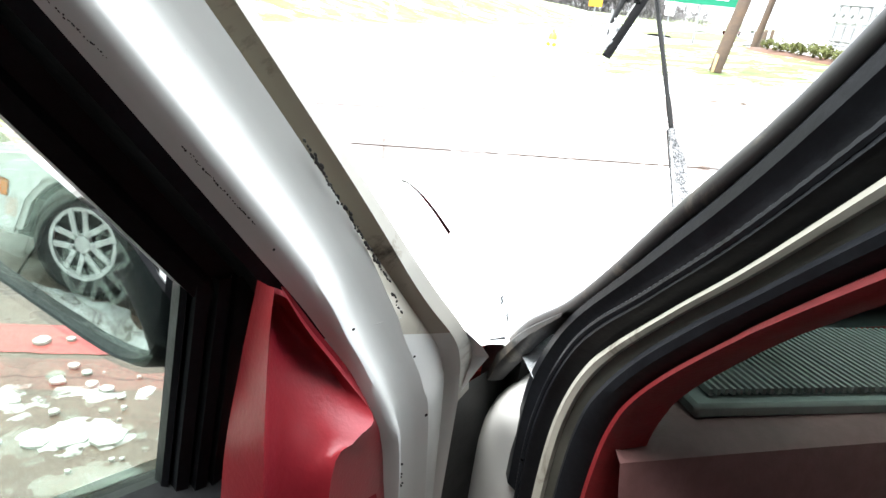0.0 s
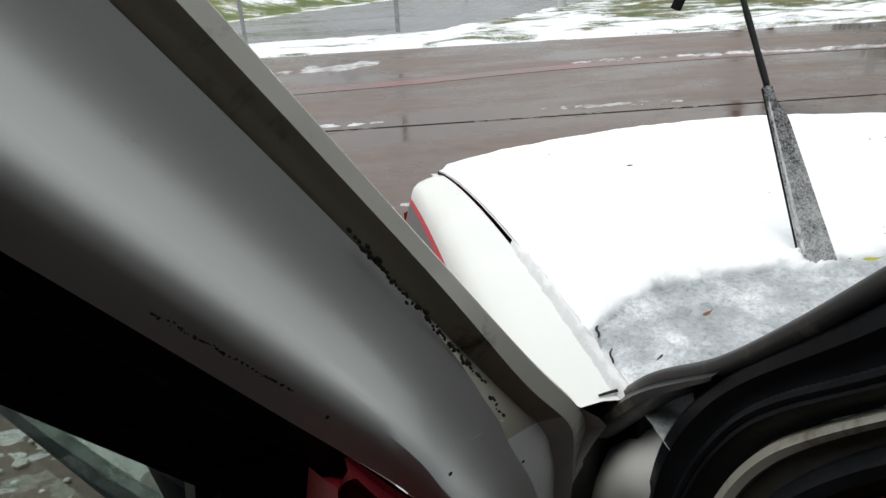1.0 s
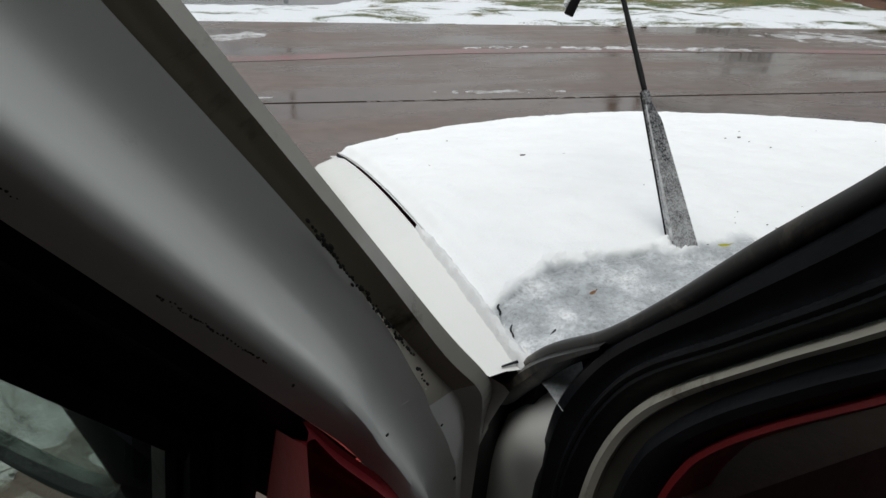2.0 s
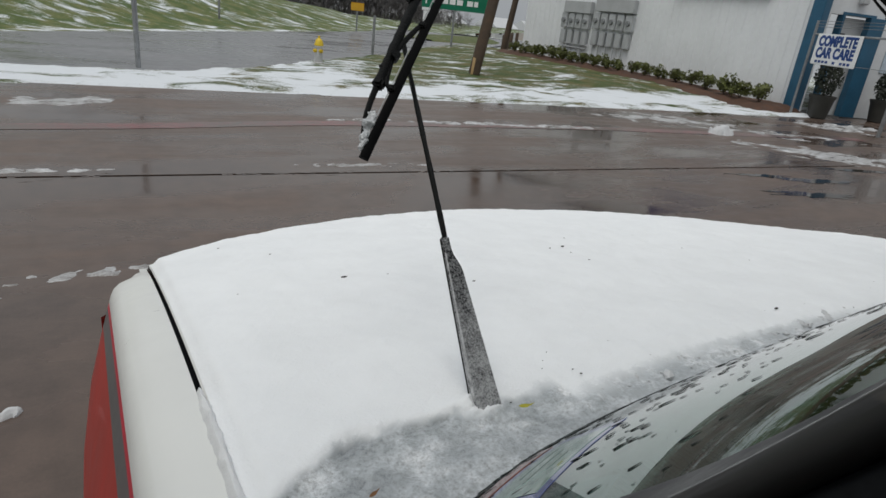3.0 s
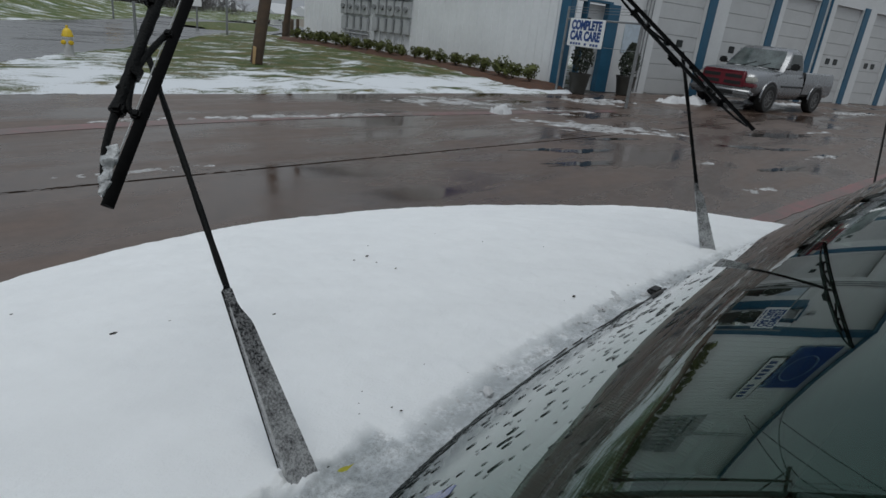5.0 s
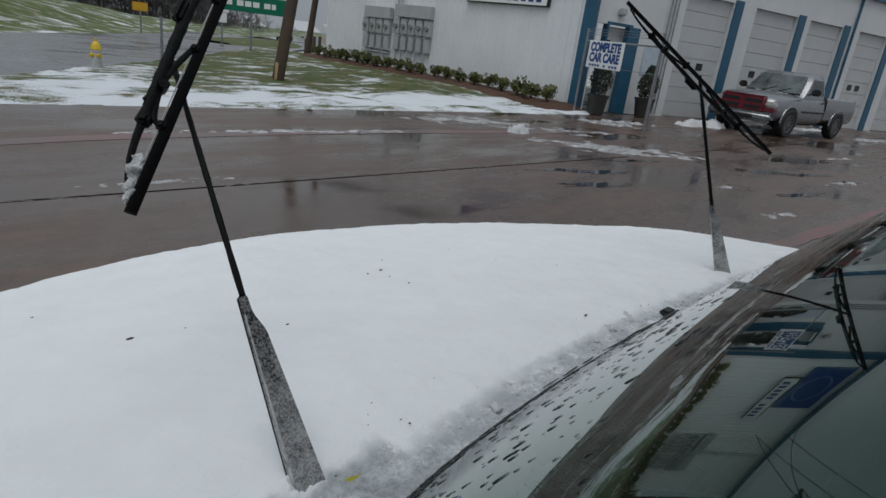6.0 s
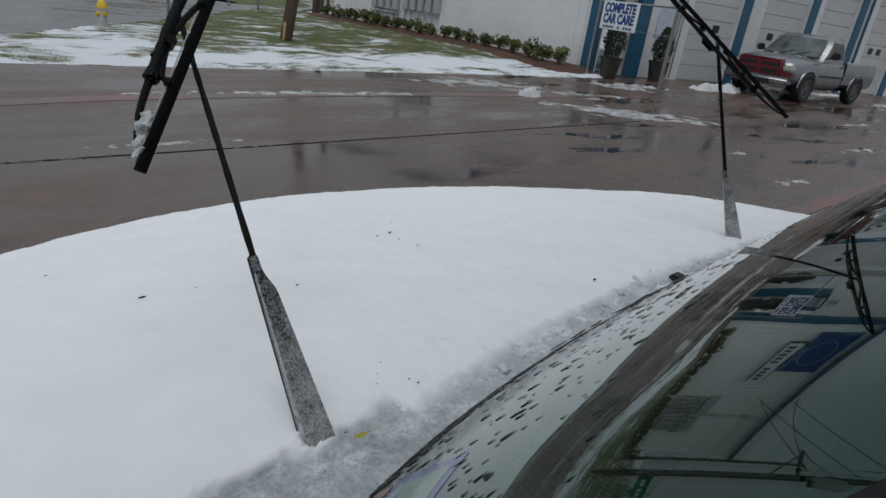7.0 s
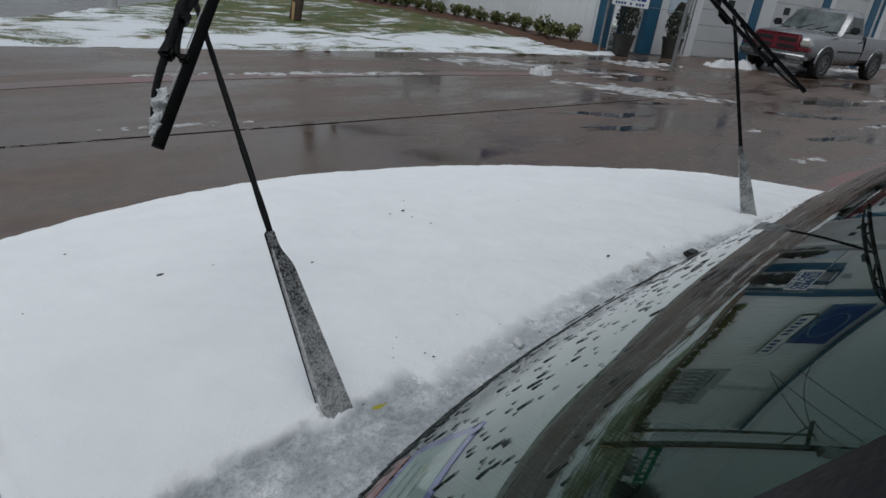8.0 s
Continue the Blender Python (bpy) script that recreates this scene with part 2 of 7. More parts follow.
MIRROR.node_tree.nodes["Principled BSDF"].inputs["Base Color"].default_value = (0.86, 0.9, 0.88, 1)
MIRROR.node_tree.nodes["Principled BSDF"].inputs["Roughness"].default_value = 0.02
SLUSH = snow_mat("wet_snow", (0.55, 0.56, 0.58), 0.8)
ICE = ice_mat("rough_ice")


def snow_to_ice(name, tone=(0.86, 0.88, 0.91)):
    """Snow that has melted and frozen to grey ice where the mesh says so."""
    m, nt, b = nodes_of(name)
    at = nt.nodes.new("ShaderNodeAttribute")
    at.attribute_name = "melt"
    big, mid, fine = noise_node(nt, 1.6, 3), noise_node(nt, 12, 5), noise_node(nt, 260, 3, 0.7)
    lumps, grit = noise_node(nt, 20, 6, 0.66, distort=0.1), noise_node(nt, 190, 5, 0.85)
    c = ramp_node(nt, mid, [(0.3, tuple(t * 0.95 for t in tone)), (0.65, tone)])
    c = mix_node(nt, 0.6, c, ramp_node(nt, big, [(0.3, 0.93), (0.7, 1.0)]), "MULTIPLY")
    ice = ramp_node(nt, lumps, [(0.32, (0.33, 0.355, 0.38)), (0.45, (0.42, 0.45, 0.475)), (0.55, (0.55, 0.58, 0.61)), (0.65, (0.78, 0.8, 0.83))])
    ice = mix_node(nt, 0.9, ice, ramp_node(nt, grit, [(0.36, 0.55), (0.48, 0.95), (0.62, 1.2)]), "MULTIPLY")
    f = nt.nodes.new("ShaderNodeMath")
    f.operation = "ADD"
    nt.links.new(at.outputs["Fac"], f.inputs[0])
    shift = nt.nodes.new("ShaderNodeMath")
    shift.operation, shift.inputs[1].default_value, shift.inputs[2].default_value = "MULTIPLY_ADD", 1.7, -0.85
    nt.links.new(mix_node(nt, 0.5, lumps, grit), shift.inputs[0])
    nt.links.new(shift.outputs[0], f.inputs[1])
    only = nt.nodes.new("ShaderNodeMath")
    only.operation, only.use_clamp = "MULTIPLY", True
    nt.links.new(ramp_node(nt, f.outputs[0], [(0.25, 0.0), (0.75, 1.0)]), only.inputs[0])
    nt.links.new(ramp_node(nt, at.outputs["Fac"], [(0.0, 0.0), (0.3, 1.0)]), only.inputs[1])
    k = only.outputs[0]
    nt.links.new(mix_node(nt, k, c, ice), b.inputs["Base Color"])
    nt.links.new(ramp_node(nt, k, [(0.0, 0.65), (1.0, 0.28)]), b.inputs["Roughness"])
    b.inputs["Subsurface Weight"].default_value = 0.15
    b.inputs["Subsurface Radius"].default_value, b.inputs["Subsurface Scale"].default_value = (1.0, 1.0, 1.0), 0.01
    bump_node(nt, b, mix_node(nt, k, mix_node(nt, 0.35, mid, fine), mix_node(nt, 0.6, lumps, grit)), 0.6, 0.006)
    return m


HOOD_COVER = snow_to_ice("hood_cover")


def thin_slush(name):
    """Half-melted slush: grey wet concrete shows through a lace of snow."""
    m, nt, b = nodes_of(name)
    lace, fine = noise_node(nt, 5, 9, 0.75, "World", (0.6, 1.4, 1), 0.5), noise_node(nt, 70, 4, 0.7, "World")
    f = ramp_node(nt, mix_node(nt, 0.25, lace, fine), [(0.4, 0.0), (0.6, 1.0)])
    nt.links.new(mix_node(nt, f, (0.13, 0.115, 0.105), (0.52, 0.53, 0.55)), b.inputs["Base Color"])
    nt.links.new(ramp_node(nt, f, [(0.0, 0.2), (1.0, 0.6)]), b.inputs["Roughness"])
    bump_node(nt, b, mix_node(nt, 0.5, lace, fine), 0.5, 0.01)
    return m


THIN_SLUSH = thin_slush("thin_slush")
PUDDLE = plain("puddle_water", (0.02, 0.016, 0.014), 0.07, 0, 0.3, 2, 0.14, 7, spec=0.4)
ICE_PLATE = snow_mat("ice_plate", (0.4, 0.41, 0.4), 0.5)
CONCRETE = wet_ground("wet_concrete", (0.066, 0.045, 0.036), (0.13, 0.092, 0.074), 0.49, gloss=(0.035, 0.46))
ASPHALT = wet_ground("wet_asphalt", (0.13, 0.13, 0.138), (0.2, 0.2, 0.21), 0.5, 0.2, (0.12, 0.5))
JOINT = plain("joint_dirt", (0.045, 0.04, 0.036), 0.6, 0, 0.3, 3)
RED_LINE = worn_line("worn_red_line", (0.2, 0.062, 0.066), (0.1, 0.08, 0.07), 0.45)
RED_LANE = worn_line("red_lane_paint", (0.3, 0.045, 0.045), (0.1, 0.08, 0.07), 0.6)
RED_WORN = worn_line("worn_lane_paint", (0.24, 0.055, 0.06), (0.09, 0.066, 0.056), 0.48)
VERGE = snowy_grass("snowy_verge", 0.45, (0.05, 0.078, 0.012), (0.125, 0.11, 0.035), True)
# the brown base holds the door groove's shade, the black speckle is grime
GRIME_SHADE = dirty_paint("grimy_shaded_groove", (0.36, 0.34, 0.28), (0.022, 0.019, 0.014), 0.54, 0.6)
SOOT = plain("black_grime", (0.012, 0.011, 0.01), 0.7, 0, 0.3, 40)
BANK = snowy_grass("snowy_bank", 0.56, (0.06, 0.098, 0.015), (0.14, 0.15, 0.045))
FIELD = snowy_grass("open_field", 0.5)
ISLAND = snowy_grass("island_grass", 0.64, (0.06, 0.09, 0.016), (0.12, 0.12, 0.04))
MULCH = plain("mulch", (0.09, 0.045, 0.028), 0.85, 0, 0.4, 6, 0.8, 25, coords="Object")
SIDING = plain("white_metal_siding", (0.8, 0.82, 0.845), 0.4, 0, 0.05, 0.8, 0.03, 12)
WALL_WHITE = plain("painted_wall", (0.68, 0.695, 0.71), 0.55, 0, 0.06, 0.8, 0.05, 30)
DOOR_WHITE = plain("door_white", (0.53, 0.54, 0.55), 0.45, 0, 0.06, 1.2)
BLUE_TRIM = plain("blue_trim", (0.022, 0.1, 0.18), 0.45, 0, 0.15, 2)
DARK_WINDOW = plain("dark_pane", (0.016, 0.02, 0.02), 0.1, 0, 0.2, 3, spec=0.3)
METER_GREY = plain("meter_grey", (0.46, 0.475, 0.49), 0.5, 0, 0.1, 3)
SIGN_WHITE = plain("sign_white", (0.85, 0.86, 0.87), 0.4, 0, 0.05, 2)
SIGN_BLUE = plain("sign_blue", (0.012, 0.055, 0.23), 0.4, 0, 0.1, 2)
SIGN_GREEN = plain("sign_green", (0.0, 0.16, 0.085), 0.4, 0, 0.1, 2)
SIGN_YELLOW = plain("sign_yellow", (0.65, 0.36, 0.02), 0.5, 0, 0.1, 2)
GALV = plain("galvanised_steel", (0.3, 0.31, 0.32), 0.45, 0.6, 0.2, 5)
POLE_WOOD = plain("pole_wood", (0.075, 0.05, 0.033), 0.8, 0, 0.3, 4, 0.6, 40)
POT = plain("dark_pot", (0.05, 0.05, 0.045), 0.6, 0, 0.25, 4)
FOLIAGE = plain("shrub_leaf", (0.11, 0.125, 0.03), 0.6, 0, 0.45, 6)
CONIFER = plain("conifer_leaf", (0.035, 0.045, 0.03), 0.7, 0, 0.4, 6)
# distance haze is mixed into this grey-brown of the far trees
HAZY_TWIG = plain("hazed_twigs", (0.13, 0.12, 0.125), 0.85, 0, 0.3, 2)
BARK = plain("bark", (0.08, 0.06, 0.045), 0.85, 0, 0.3, 5, 0.4)
SILVER = plain("silver_paint", (0.25, 0.255, 0.27), 0.28, 0.7, 0.08, 3, 0.0, 100, 0.4)
TRUCK_RED = plain("truck_red", (0.16, 0.016, 0.028), 0.35, 0, 0.12, 4, 0, 100, 0.3)
SUV_WHITE = plain("suv_paint", (0.7, 0.71, 0.69), 0.3, 0, 0.06, 3, 0, 100, 0.3)
TYRE = plain("tyre", (0.018, 0.018, 0.018), 0.75, 0, 0.3, 20, 0.3, 80)
RIM = plain("alloy", (0.62, 0.62, 0.62), 0.4, 0.35, 0.1, 10)
RIM_DULL = plain("dirty_alloy", (0.15, 0.15, 0.15), 0.45, 0.35, 0.3, 10)
LAMP_CLEAR = plain("lamp_lens", (0.55, 0.55, 0.52), 0.15, 0.2, 0.1, 10)
LAMP_AMBER = plain("amber_lens", (0.7, 0.2, 0.02), 0.25, 0, 0.1, 10)
CABIN_DARK = plain("dark_cabin", (0.03, 0.02, 0.02), 0.7, 0, 0.2, 5)
HYDRANT_GREY = plain("hydrant_grey", (0.5, 0.5, 0.5), 0.5, 0, 0.15, 8)
YELLOW_PAINT = plain("yellow_paint", (0.65, 0.45, 0.02), 0.45, 0, 0.12, 8)
LEAF_YELLOW = plain("yellow_leaf", (0.38, 0.36, 0.02), 0.6, 0, 0.2, 60)
LEAF_BROWN = plain("brown_leaf", (0.2, 0.09, 0.03), 0.7, 0, 0.3, 60)
SPECK = plain("dark_debris", (0.02, 0.016, 0.014), 0.8, 0, 0.3, 60)
WIRE = plain("black_cable", (0.015, 0.015, 0.016), 0.6, 0, 0.1)


# ---------------------------------------------------------------- mesh tools
def finish(name, bm, mats, parent=None, label="", smooth=True, normals=True):
    if normals:
        bmesh.ops.recalc_face_normals(bm, faces=bm.faces)
    me = bpy.data.meshes.new(name)
    bm.to_mesh(me)
    bm.free()
    for mt in mats if isinstance(mats, (list, tuple)) else [mats]:
        me.materials.append(mt)
    if smooth:
        me.polygons.foreach_set("use_smooth", [True] * len(me.polygons))
        me.set_sharp_from_angle(angle=radians(38))
    ob = new(name, me)
    if parent:
        ob.parent = parent
    return tagged(ob, label)


def part(name, bm, material, parent, label="", smooth=True):
    return finish(name, bm, material, parent, label, smooth)


def thing(name, label, category, at=None, group="", kind=""):
    ob = new(name)
    ob.empty_display_size = 0.1
    if at is not None:
        ob.matrix_world = at
    return tagged(ob, label, category, group, kind)


def box(bm, c, size, m=None, bevel=0.0, seg=2, mat=0):
    r = bmesh.ops.create_cube(bm, size=1.0, matrix=(m or Matrix.Identity(4)) @ Matrix.Translation(c) @ Matrix.Diagonal((*size, 1)))
    fs = {f for v in r["verts"] for f in v.link_faces}
    for f in fs:
        f.material_index = mat
    if bevel:
        es = list({e for v in r["verts"] for e in v.link_edges})
        bmesh.ops.bevel(bm, geom=es, offset=bevel, segments=seg, affect="EDGES", clamp_overlap=True)
    return bm


def rod(bm, a, b, ra, rb=None, seg=12, mat=0):
    a, b = Vector(a), Vector(b)
    d = b - a
    m = Matrix.Translation((a + b) / 2) @ d.to_track_quat("Z", "Y").to_matrix().to_4x4()
    r = bmesh.ops.create_cone(bm, cap_ends=True, segments=seg, radius1=ra, radius2=ra if rb is None else rb, depth=d.length, matrix=m)
    for f in {f for v in r["verts"] for f in v.link_faces}:
        f.material_index = mat
    return bm


def sheet(rows, bm=None, mat=0, flip=False):
    """A surface through rows of points, all of one length."""
    bm = bm or bmesh.new()
    vs = [[bm.verts.new(p) for p in row] for row in rows]
    for a, b in zip(vs, vs[1:]):
        for i in range(len(a) - 1):
            q = (a[i], a[i + 1], b[i + 1], b[i])
            f = bm.faces.new(q[::-1] if flip else q)
            f.material_index = mat
    return bm


def prism(bm, pts, d, mat=0):
    """A flat polygon pushed along d into a solid."""
    a = [bm.verts.new(p) for p in pts]
    b = [bm.verts.new(Vector(p) + Vector(d)) for p in pts]
    fs = [bm.faces.new(a), bm.faces.new(b[::-1])]
    for i in range(len(a)):
        fs.append(bm.faces.new((a[i - 1], b[i - 1], b[i], a[i])))
    for f in fs:
        f.material_index = mat
    return bm


def smooth_line(pts, n):
    """n points along a Catmull-Rom curve through pts."""
    p = [Vector(q) for q in pts]
    p = [p[0] * 2 - p[1], *p, p[-1] * 2 - p[-2]]
    out, k = [], len(p) - 3
    for i in range(n):
        s = i / (n - 1) * k
        j = min(int(s), k - 1)
        t = s - j
        a, b, c, d = p[j : j + 4]
        out.append(0.5 * ((2 * b) + (c - a) * t + (2 * a - 5 * b + 4 * c - d) * t * t + (3 * b - a - 3 * c + d) * t**3))
    return out


def tube(bm, pts, r, seg=8, mat=0, cap=True, squash=1.0, up=(0, 0, 1)):
    """A round or flattened bar along a line; r may be a list."""
    pts = [Vector(p) for p in pts]
    rs = r if isinstance(r, (list, tuple)) else [r] * len(pts)
    rings = []
    for i, p in enumerate(pts):
        t = (pts[min(i + 1, len(pts) - 1)] - pts[max(i - 1, 0)]).normalized()
        s = t.cross(Vector(up))
        s = s.normalized() if s.length > 1e-4 else t.orthogonal().normalized()
        u = s.cross(t)
        rings.append([bm.verts.new(p + rs[i] * (math.cos(2 * math.pi * k / seg) * s + squash * math.sin(2 * math.pi * k / seg) * u)) for k in range(seg)])
    fs = []
    for a, b in zip(rings, rings[1:]):
        for k in range(seg):
            fs.append(bm.faces.new((a[k - 1], a[k], b[k], b[k - 1])))
    if cap:
        fs += [bm.faces.new(rings[0][::-1]), bm.faces.new(rings[-1])]
    for f in fs:
        f.material_index = mat
    return bm


def lathe(bm, profile, m=None, seg=24, mat=0):
    """Turns (radius, height) points round z."""
    m = m or Matrix.Identity(4)
    rows = [[m @ Vector((r * math.cos(2 * math.pi * k / seg), r * math.sin(2 * math.pi * k / seg), z)) for k in range(seg)] for r, z in profile]
    vs = [[bm.verts.new(p) for p in row] for row in rows]
    for a, b in zip(vs, vs[1:]):
        for k in range(seg):
            f = bm.faces.new((a[k - 1], a[k], b[k], b[k - 1]))
            f.material_index = mat
    for ring in (vs[0][::-1], vs[-1]):
        bm.faces.new(ring).material_index = mat
    return bm


def fbm(x, y, z=0.0, octaves=4):
    return noise.fractal(Vector((x, y, z)), 0.9, 2.1, octaves)


def step(a, b, x):
    t = min(1, max(0, (x - a) / (b - a)))
    return t * t * (3 - 2 * t)


def text_mesh(name, words, size, m, material, parent, width=None, spacing=1.0, depth=0.004, bold=0.0):
    """Flat letters as a mesh."""
    cu = bpy.data.curves.new(name, "FONT")
    cu.body, cu.size, cu.align_x, cu.align_y, cu.extrude, cu.space_character, cu.offset = words, size, "CENTER", "CENTER", depth, spacing, bold
    tmp = new(name, cu)
    me = bpy.data.meshes.new_from_object(tmp.evaluated_get(bpy.context.evaluated_depsgraph_get()))
    bpy.data.objects.remove(tmp)
    me.materials.clear()
    me.materials.append(material)
    xs = [v.co.x for v in me.vertices]
    k = width / (max(xs) - min(xs)) if width else 1.0
    me.transform(m @ Matrix.Diagonal((k, 1, 1, 1)))
    ob = new(name, me)
    ob.parent = parent
    return ob


# ---------------------------------------------------------------- ground, lot, street
def lot_edge(x):
    """Where the snow begins beyond the concrete."""
    return 9.95 - 0.045 * x + 0.35 * math.exp(-((x - 2.5) / 2.5) ** 2) + (-0.25 if x > 13 else 0)


def street_near(x):
    """Near edge of the street."""
    return 12.0 + 0.02 * x + 0.5 * math.log1p(math.exp(2.0 * (x - 0.9))) * 0.98


def street_far(x):
    return x + 21.0 + 2.7 * step(12, 22, x)


def fall(x, y):
    """How far the land has dropped, down the road."""
    return 0.028 * max(0.0, math.hypot(x, y) - 48)


bm = bmesh.new()
LAND = [-900, -400, -200, -120, -80, -55, -30, 0, 30, 55, 80, 120, 200, 400, 900]
sheet([[(x, y, -0.1 - fall(x, y)) for x in LAND] for y in LAND], bm)
tagged(finish("ground", bm, FIELD), "snow-dusted grass ground reaching the horizon", "ground", kind="structure")

bm = bmesh.new()
xs = [-60 + 2.0 * i for i in range(71)]
rows = []
for k in range(9):
    row = []
    for x in xs:
        y = street_near(x) - 0.6 + (street_far(x) - street_near(x) + 0.6) * k / 8
        row.append((x, y, -0.05 - fall(x, y)))
    rows.append(row)
sheet(rows, bm)
tagged(finish("road", bm, ASPHALT), "wet grey asphalt street running past the lot", "road", kind="structure")

# verge and lawn between lot and street
bm = bmesh.new()
rows = []
for j in range(150):
    y = 9.0 + j * 0.12 if j < 110 else 22.2 + (j - 110) * 0.6
    row = []
    for i in range(230):
        x = -34 + i * 0.22
        edge = lot_edge(x) + 0.16 * fbm(x * 1.3, 3.0, 0) + 0.05 * fbm(x * 7, 9)
        h = 0.035 + 0.03 * fbm(x * 0.7, y * 0.7, 2) + 0.02 * fbm(x * 3.5, y * 3.5, 5)
        h += 0.16 * step(10.5, 14, y) * step(8, 13, x)
        z = -0.04 + (h + 0.04) * step(edge - 0.06, edge + 0.2, y)
        sn = street_near(x) + 0.15 * fbm(x * 1.1, 17)
        z -= (z + 0.12) * step(sn - 0.12, sn + 0.15, y)
        row.append((x, y, z))
    rows.append(row)
sheet(rows, bm)
tagged(finish("verge", bm, VERGE), "strip of grass half buried in thin wet snow", "verge", kind="structure")

# low grass island in the street
bm = bmesh.new()
rows = []
for k in range(40):
    f = k / 39
    c = Vector((15.6 + 9.4 * f, 31.2 + 8.4 * f, 0))
    w = 2.6 * math.sin(math.pi * (0.04 + 0.92 * f)) ** 0.6
    rows.append([(c.x - 0.67 * v * w, c.y + 0.75 * v * w, -0.055 + 0.12 * max(0.0, 1 - v * v) ** 0.5 + 0.02 * fbm(c.x, v * 3)) for v in (-1, -0.8, -0.4, 0, 0.4, 0.8, 1)])
sheet(rows, bm)
tagged(finish("traffic_island", bm, ISLAND), "low grass island in the wet street", "verge", kind="structure")

# embankment beyond the street
bm = bmesh.new()
rows = []
for j in range(46):
    v = -1.0 + j * 0.9
    row = []
    for i in range(120):
        u = -70 + i * 1.4
        top = max(0.03, 1.55 - 0.0417 * (u - 22)) if u > 22 else min(3.4, 1.55 + 0.06 * (22 - u))
        h = top * step(0.5, 9, v) - 0.12 + 0.25 * step(0.5, 4, v) * fbm(u * 0.12, v * 0.2)
        px, py = -5 + 0.7071 * u - 0.7071 * v, 16.2 + 0.7071 * u + 0.7071 * v
        row.append((px, py, h))
    rows.append(row)
sheet(rows, bm)
tagged(finish("embankment", bm, BANK), "grassy roadside embankment streaked with snow", "embankment", kind="structure")

# concrete lot: slabs with open joints
GRID = Matrix.Translation((0.3, 5.12, 0)) @ Matrix.Rotation(radians(-3.3), 4, "Z")
bm = bmesh.new()
sheet([[(x, y, -0.035) for x in (-40, 48)] for y in (-32, 10.6)], bm)
lot = tagged(finish("lot_pavement", bm, JOINT), "wet brownish concrete parking lot with dark joints", "pavement", kind="structure")
SX, SY = 8.8, 4.7
bm = bmesh.new()
box(bm, (0, 0, -0.05), (SX, SY - 0.03, 0.1))
slab0 = part("slab", bm, CONCRETE, lot)
first = True
for j in range(-7, 0):
    for i in range(-5, 6):
        m = GRID @ Matrix.Translation((SX * (i + 0.5) - 1.1, SY * (j + 0.5), 0.0012 * ((j * 3) % 5 - 2)))
        ob = slab0 if first else new("slab", slab0.data)
        ob.parent, ob.matrix_world, first = lot, m, False
bm = bmesh.new()
box(bm, (0, 0, -0.05), (SX, 4.88, 0.1))
far0 = part("slab", bm, CONCRETE, lot)
for i in range(-5, 6):
    ob = far0 if i == -5 else new("slab", far0.data)
    ob.parent, ob.matrix_world = lot, GRID @ Matrix.Translation((SX * (i + 0.5) - 1.1, 2.475, 0))


# dirt and scraps of old filler that close the front joint here and there
bm = bmesh.new()
rnd = random.Random(23)
for k in range(620):
    x = -9 + 26 * k / 620
    if noise.noise(Vector((x * 1.1, 3, 0))) + 0.6 * noise.noise(Vector((x * 6, 1, 0))) + 0.3 * step(-1, 2, x) > 0.06:
        w = rnd.uniform(0.016, 0.034)
        box(bm, (x, 0.012 + rnd.gauss(0, 0.006), -0.006), (0.052, w, 0.014), GRID @ Matrix.Rotation(rnd.uniform(-0.1, 0.1), 4, "Z"))
tagged(part("joint_filler", bm, CONCRETE, lot, "crumbled filler in the joint", smooth=False), "crumbled filler in the joint", kind="stuff")


def line_strip(name, pts, w, material, label):
    bm = bmesh.new()
    a = [Vector(p) for p in smooth_line([(x, y, 0) for x, y in pts], 60)]
    sheet([[(p.x, p.y - w / 2 + 0.02 * fbm(p.x * 3, 1), 0.004) for p in a], [(p.x, p.y + w / 2 + 0.02 * fbm(p.x * 3, 7), 0.004) for p in a]], bm)
    tagged(finish(name, bm, material), label, "road marking", kind="structure")


line_strip("red_line", [(-5, 7.0), (-0.6, 7.2), (2.1, 7.5), (6.1, 7.37), (10, 6.9), (13.5, 6.4)], 0.3, RED_LINE, "faded red painted line on wet concrete")
line_strip("red_lane_line", [(-9, 1.95), (-4, 1.7), (-2.3, 1.53), (-1.42, 1.49)], 0.19, RED_LANE, "red painted fire lane line on concrete")
line_strip("red_lane_line", [(1.6, 1.35), (3, 1.27), (6.5, 1.02), (10.7, 0.6), (20, -0.4)], 0.2, RED_WORN, "red painted fire lane line on concrete")


# ---------------------------------------------------------------- workshop building
WX, WY = 16.35, 9.92
bld = thing("workshop_building", "white metal workshop with blue trim and roller doors", "building", pose(WX, WY, 0))
L_WALL, H_WALL, H_GAR = 12.85, 5.2, 5.25
# side wall, ribbed metal sheet
bm = bmesh.new()
rows = []
ys, off = [], []
y = 0.0
while y < L_WALL:
    for dy, o in ((0, 0), (0.012, 0.022), (0.05, 0.022), (0.062, 0)):
        ys.append(y + dy)
        off.append(-o)
    y += 0.305
sheet([[(o, yy, z) for yy, o in zip(ys, off)] for z in (0.0, H_WALL)], bm)
box(bm, (0.12, L_WALL / 2, H_WALL / 2), (0.16, L_WALL, H_WALL))
part("side_wall", bm, SIDING, bld, "white ribbed metal siding", smooth=False)
GA = radians(-17.0)
GM = Matrix.Rotation(GA, 4, "Z")      # garage front runs along its local x, facing local -y
DOORS = [(4.1, 6.5), (7.75, 10.35), (11.2, 13.55), (14.85, 17.15), (18.3, 20.6), (21.8, 24.1)]
L_GAR, DH = 27.0, 4.0
cuts = [0.0] + [c for d in DOORS for c in d] + [L_GAR]
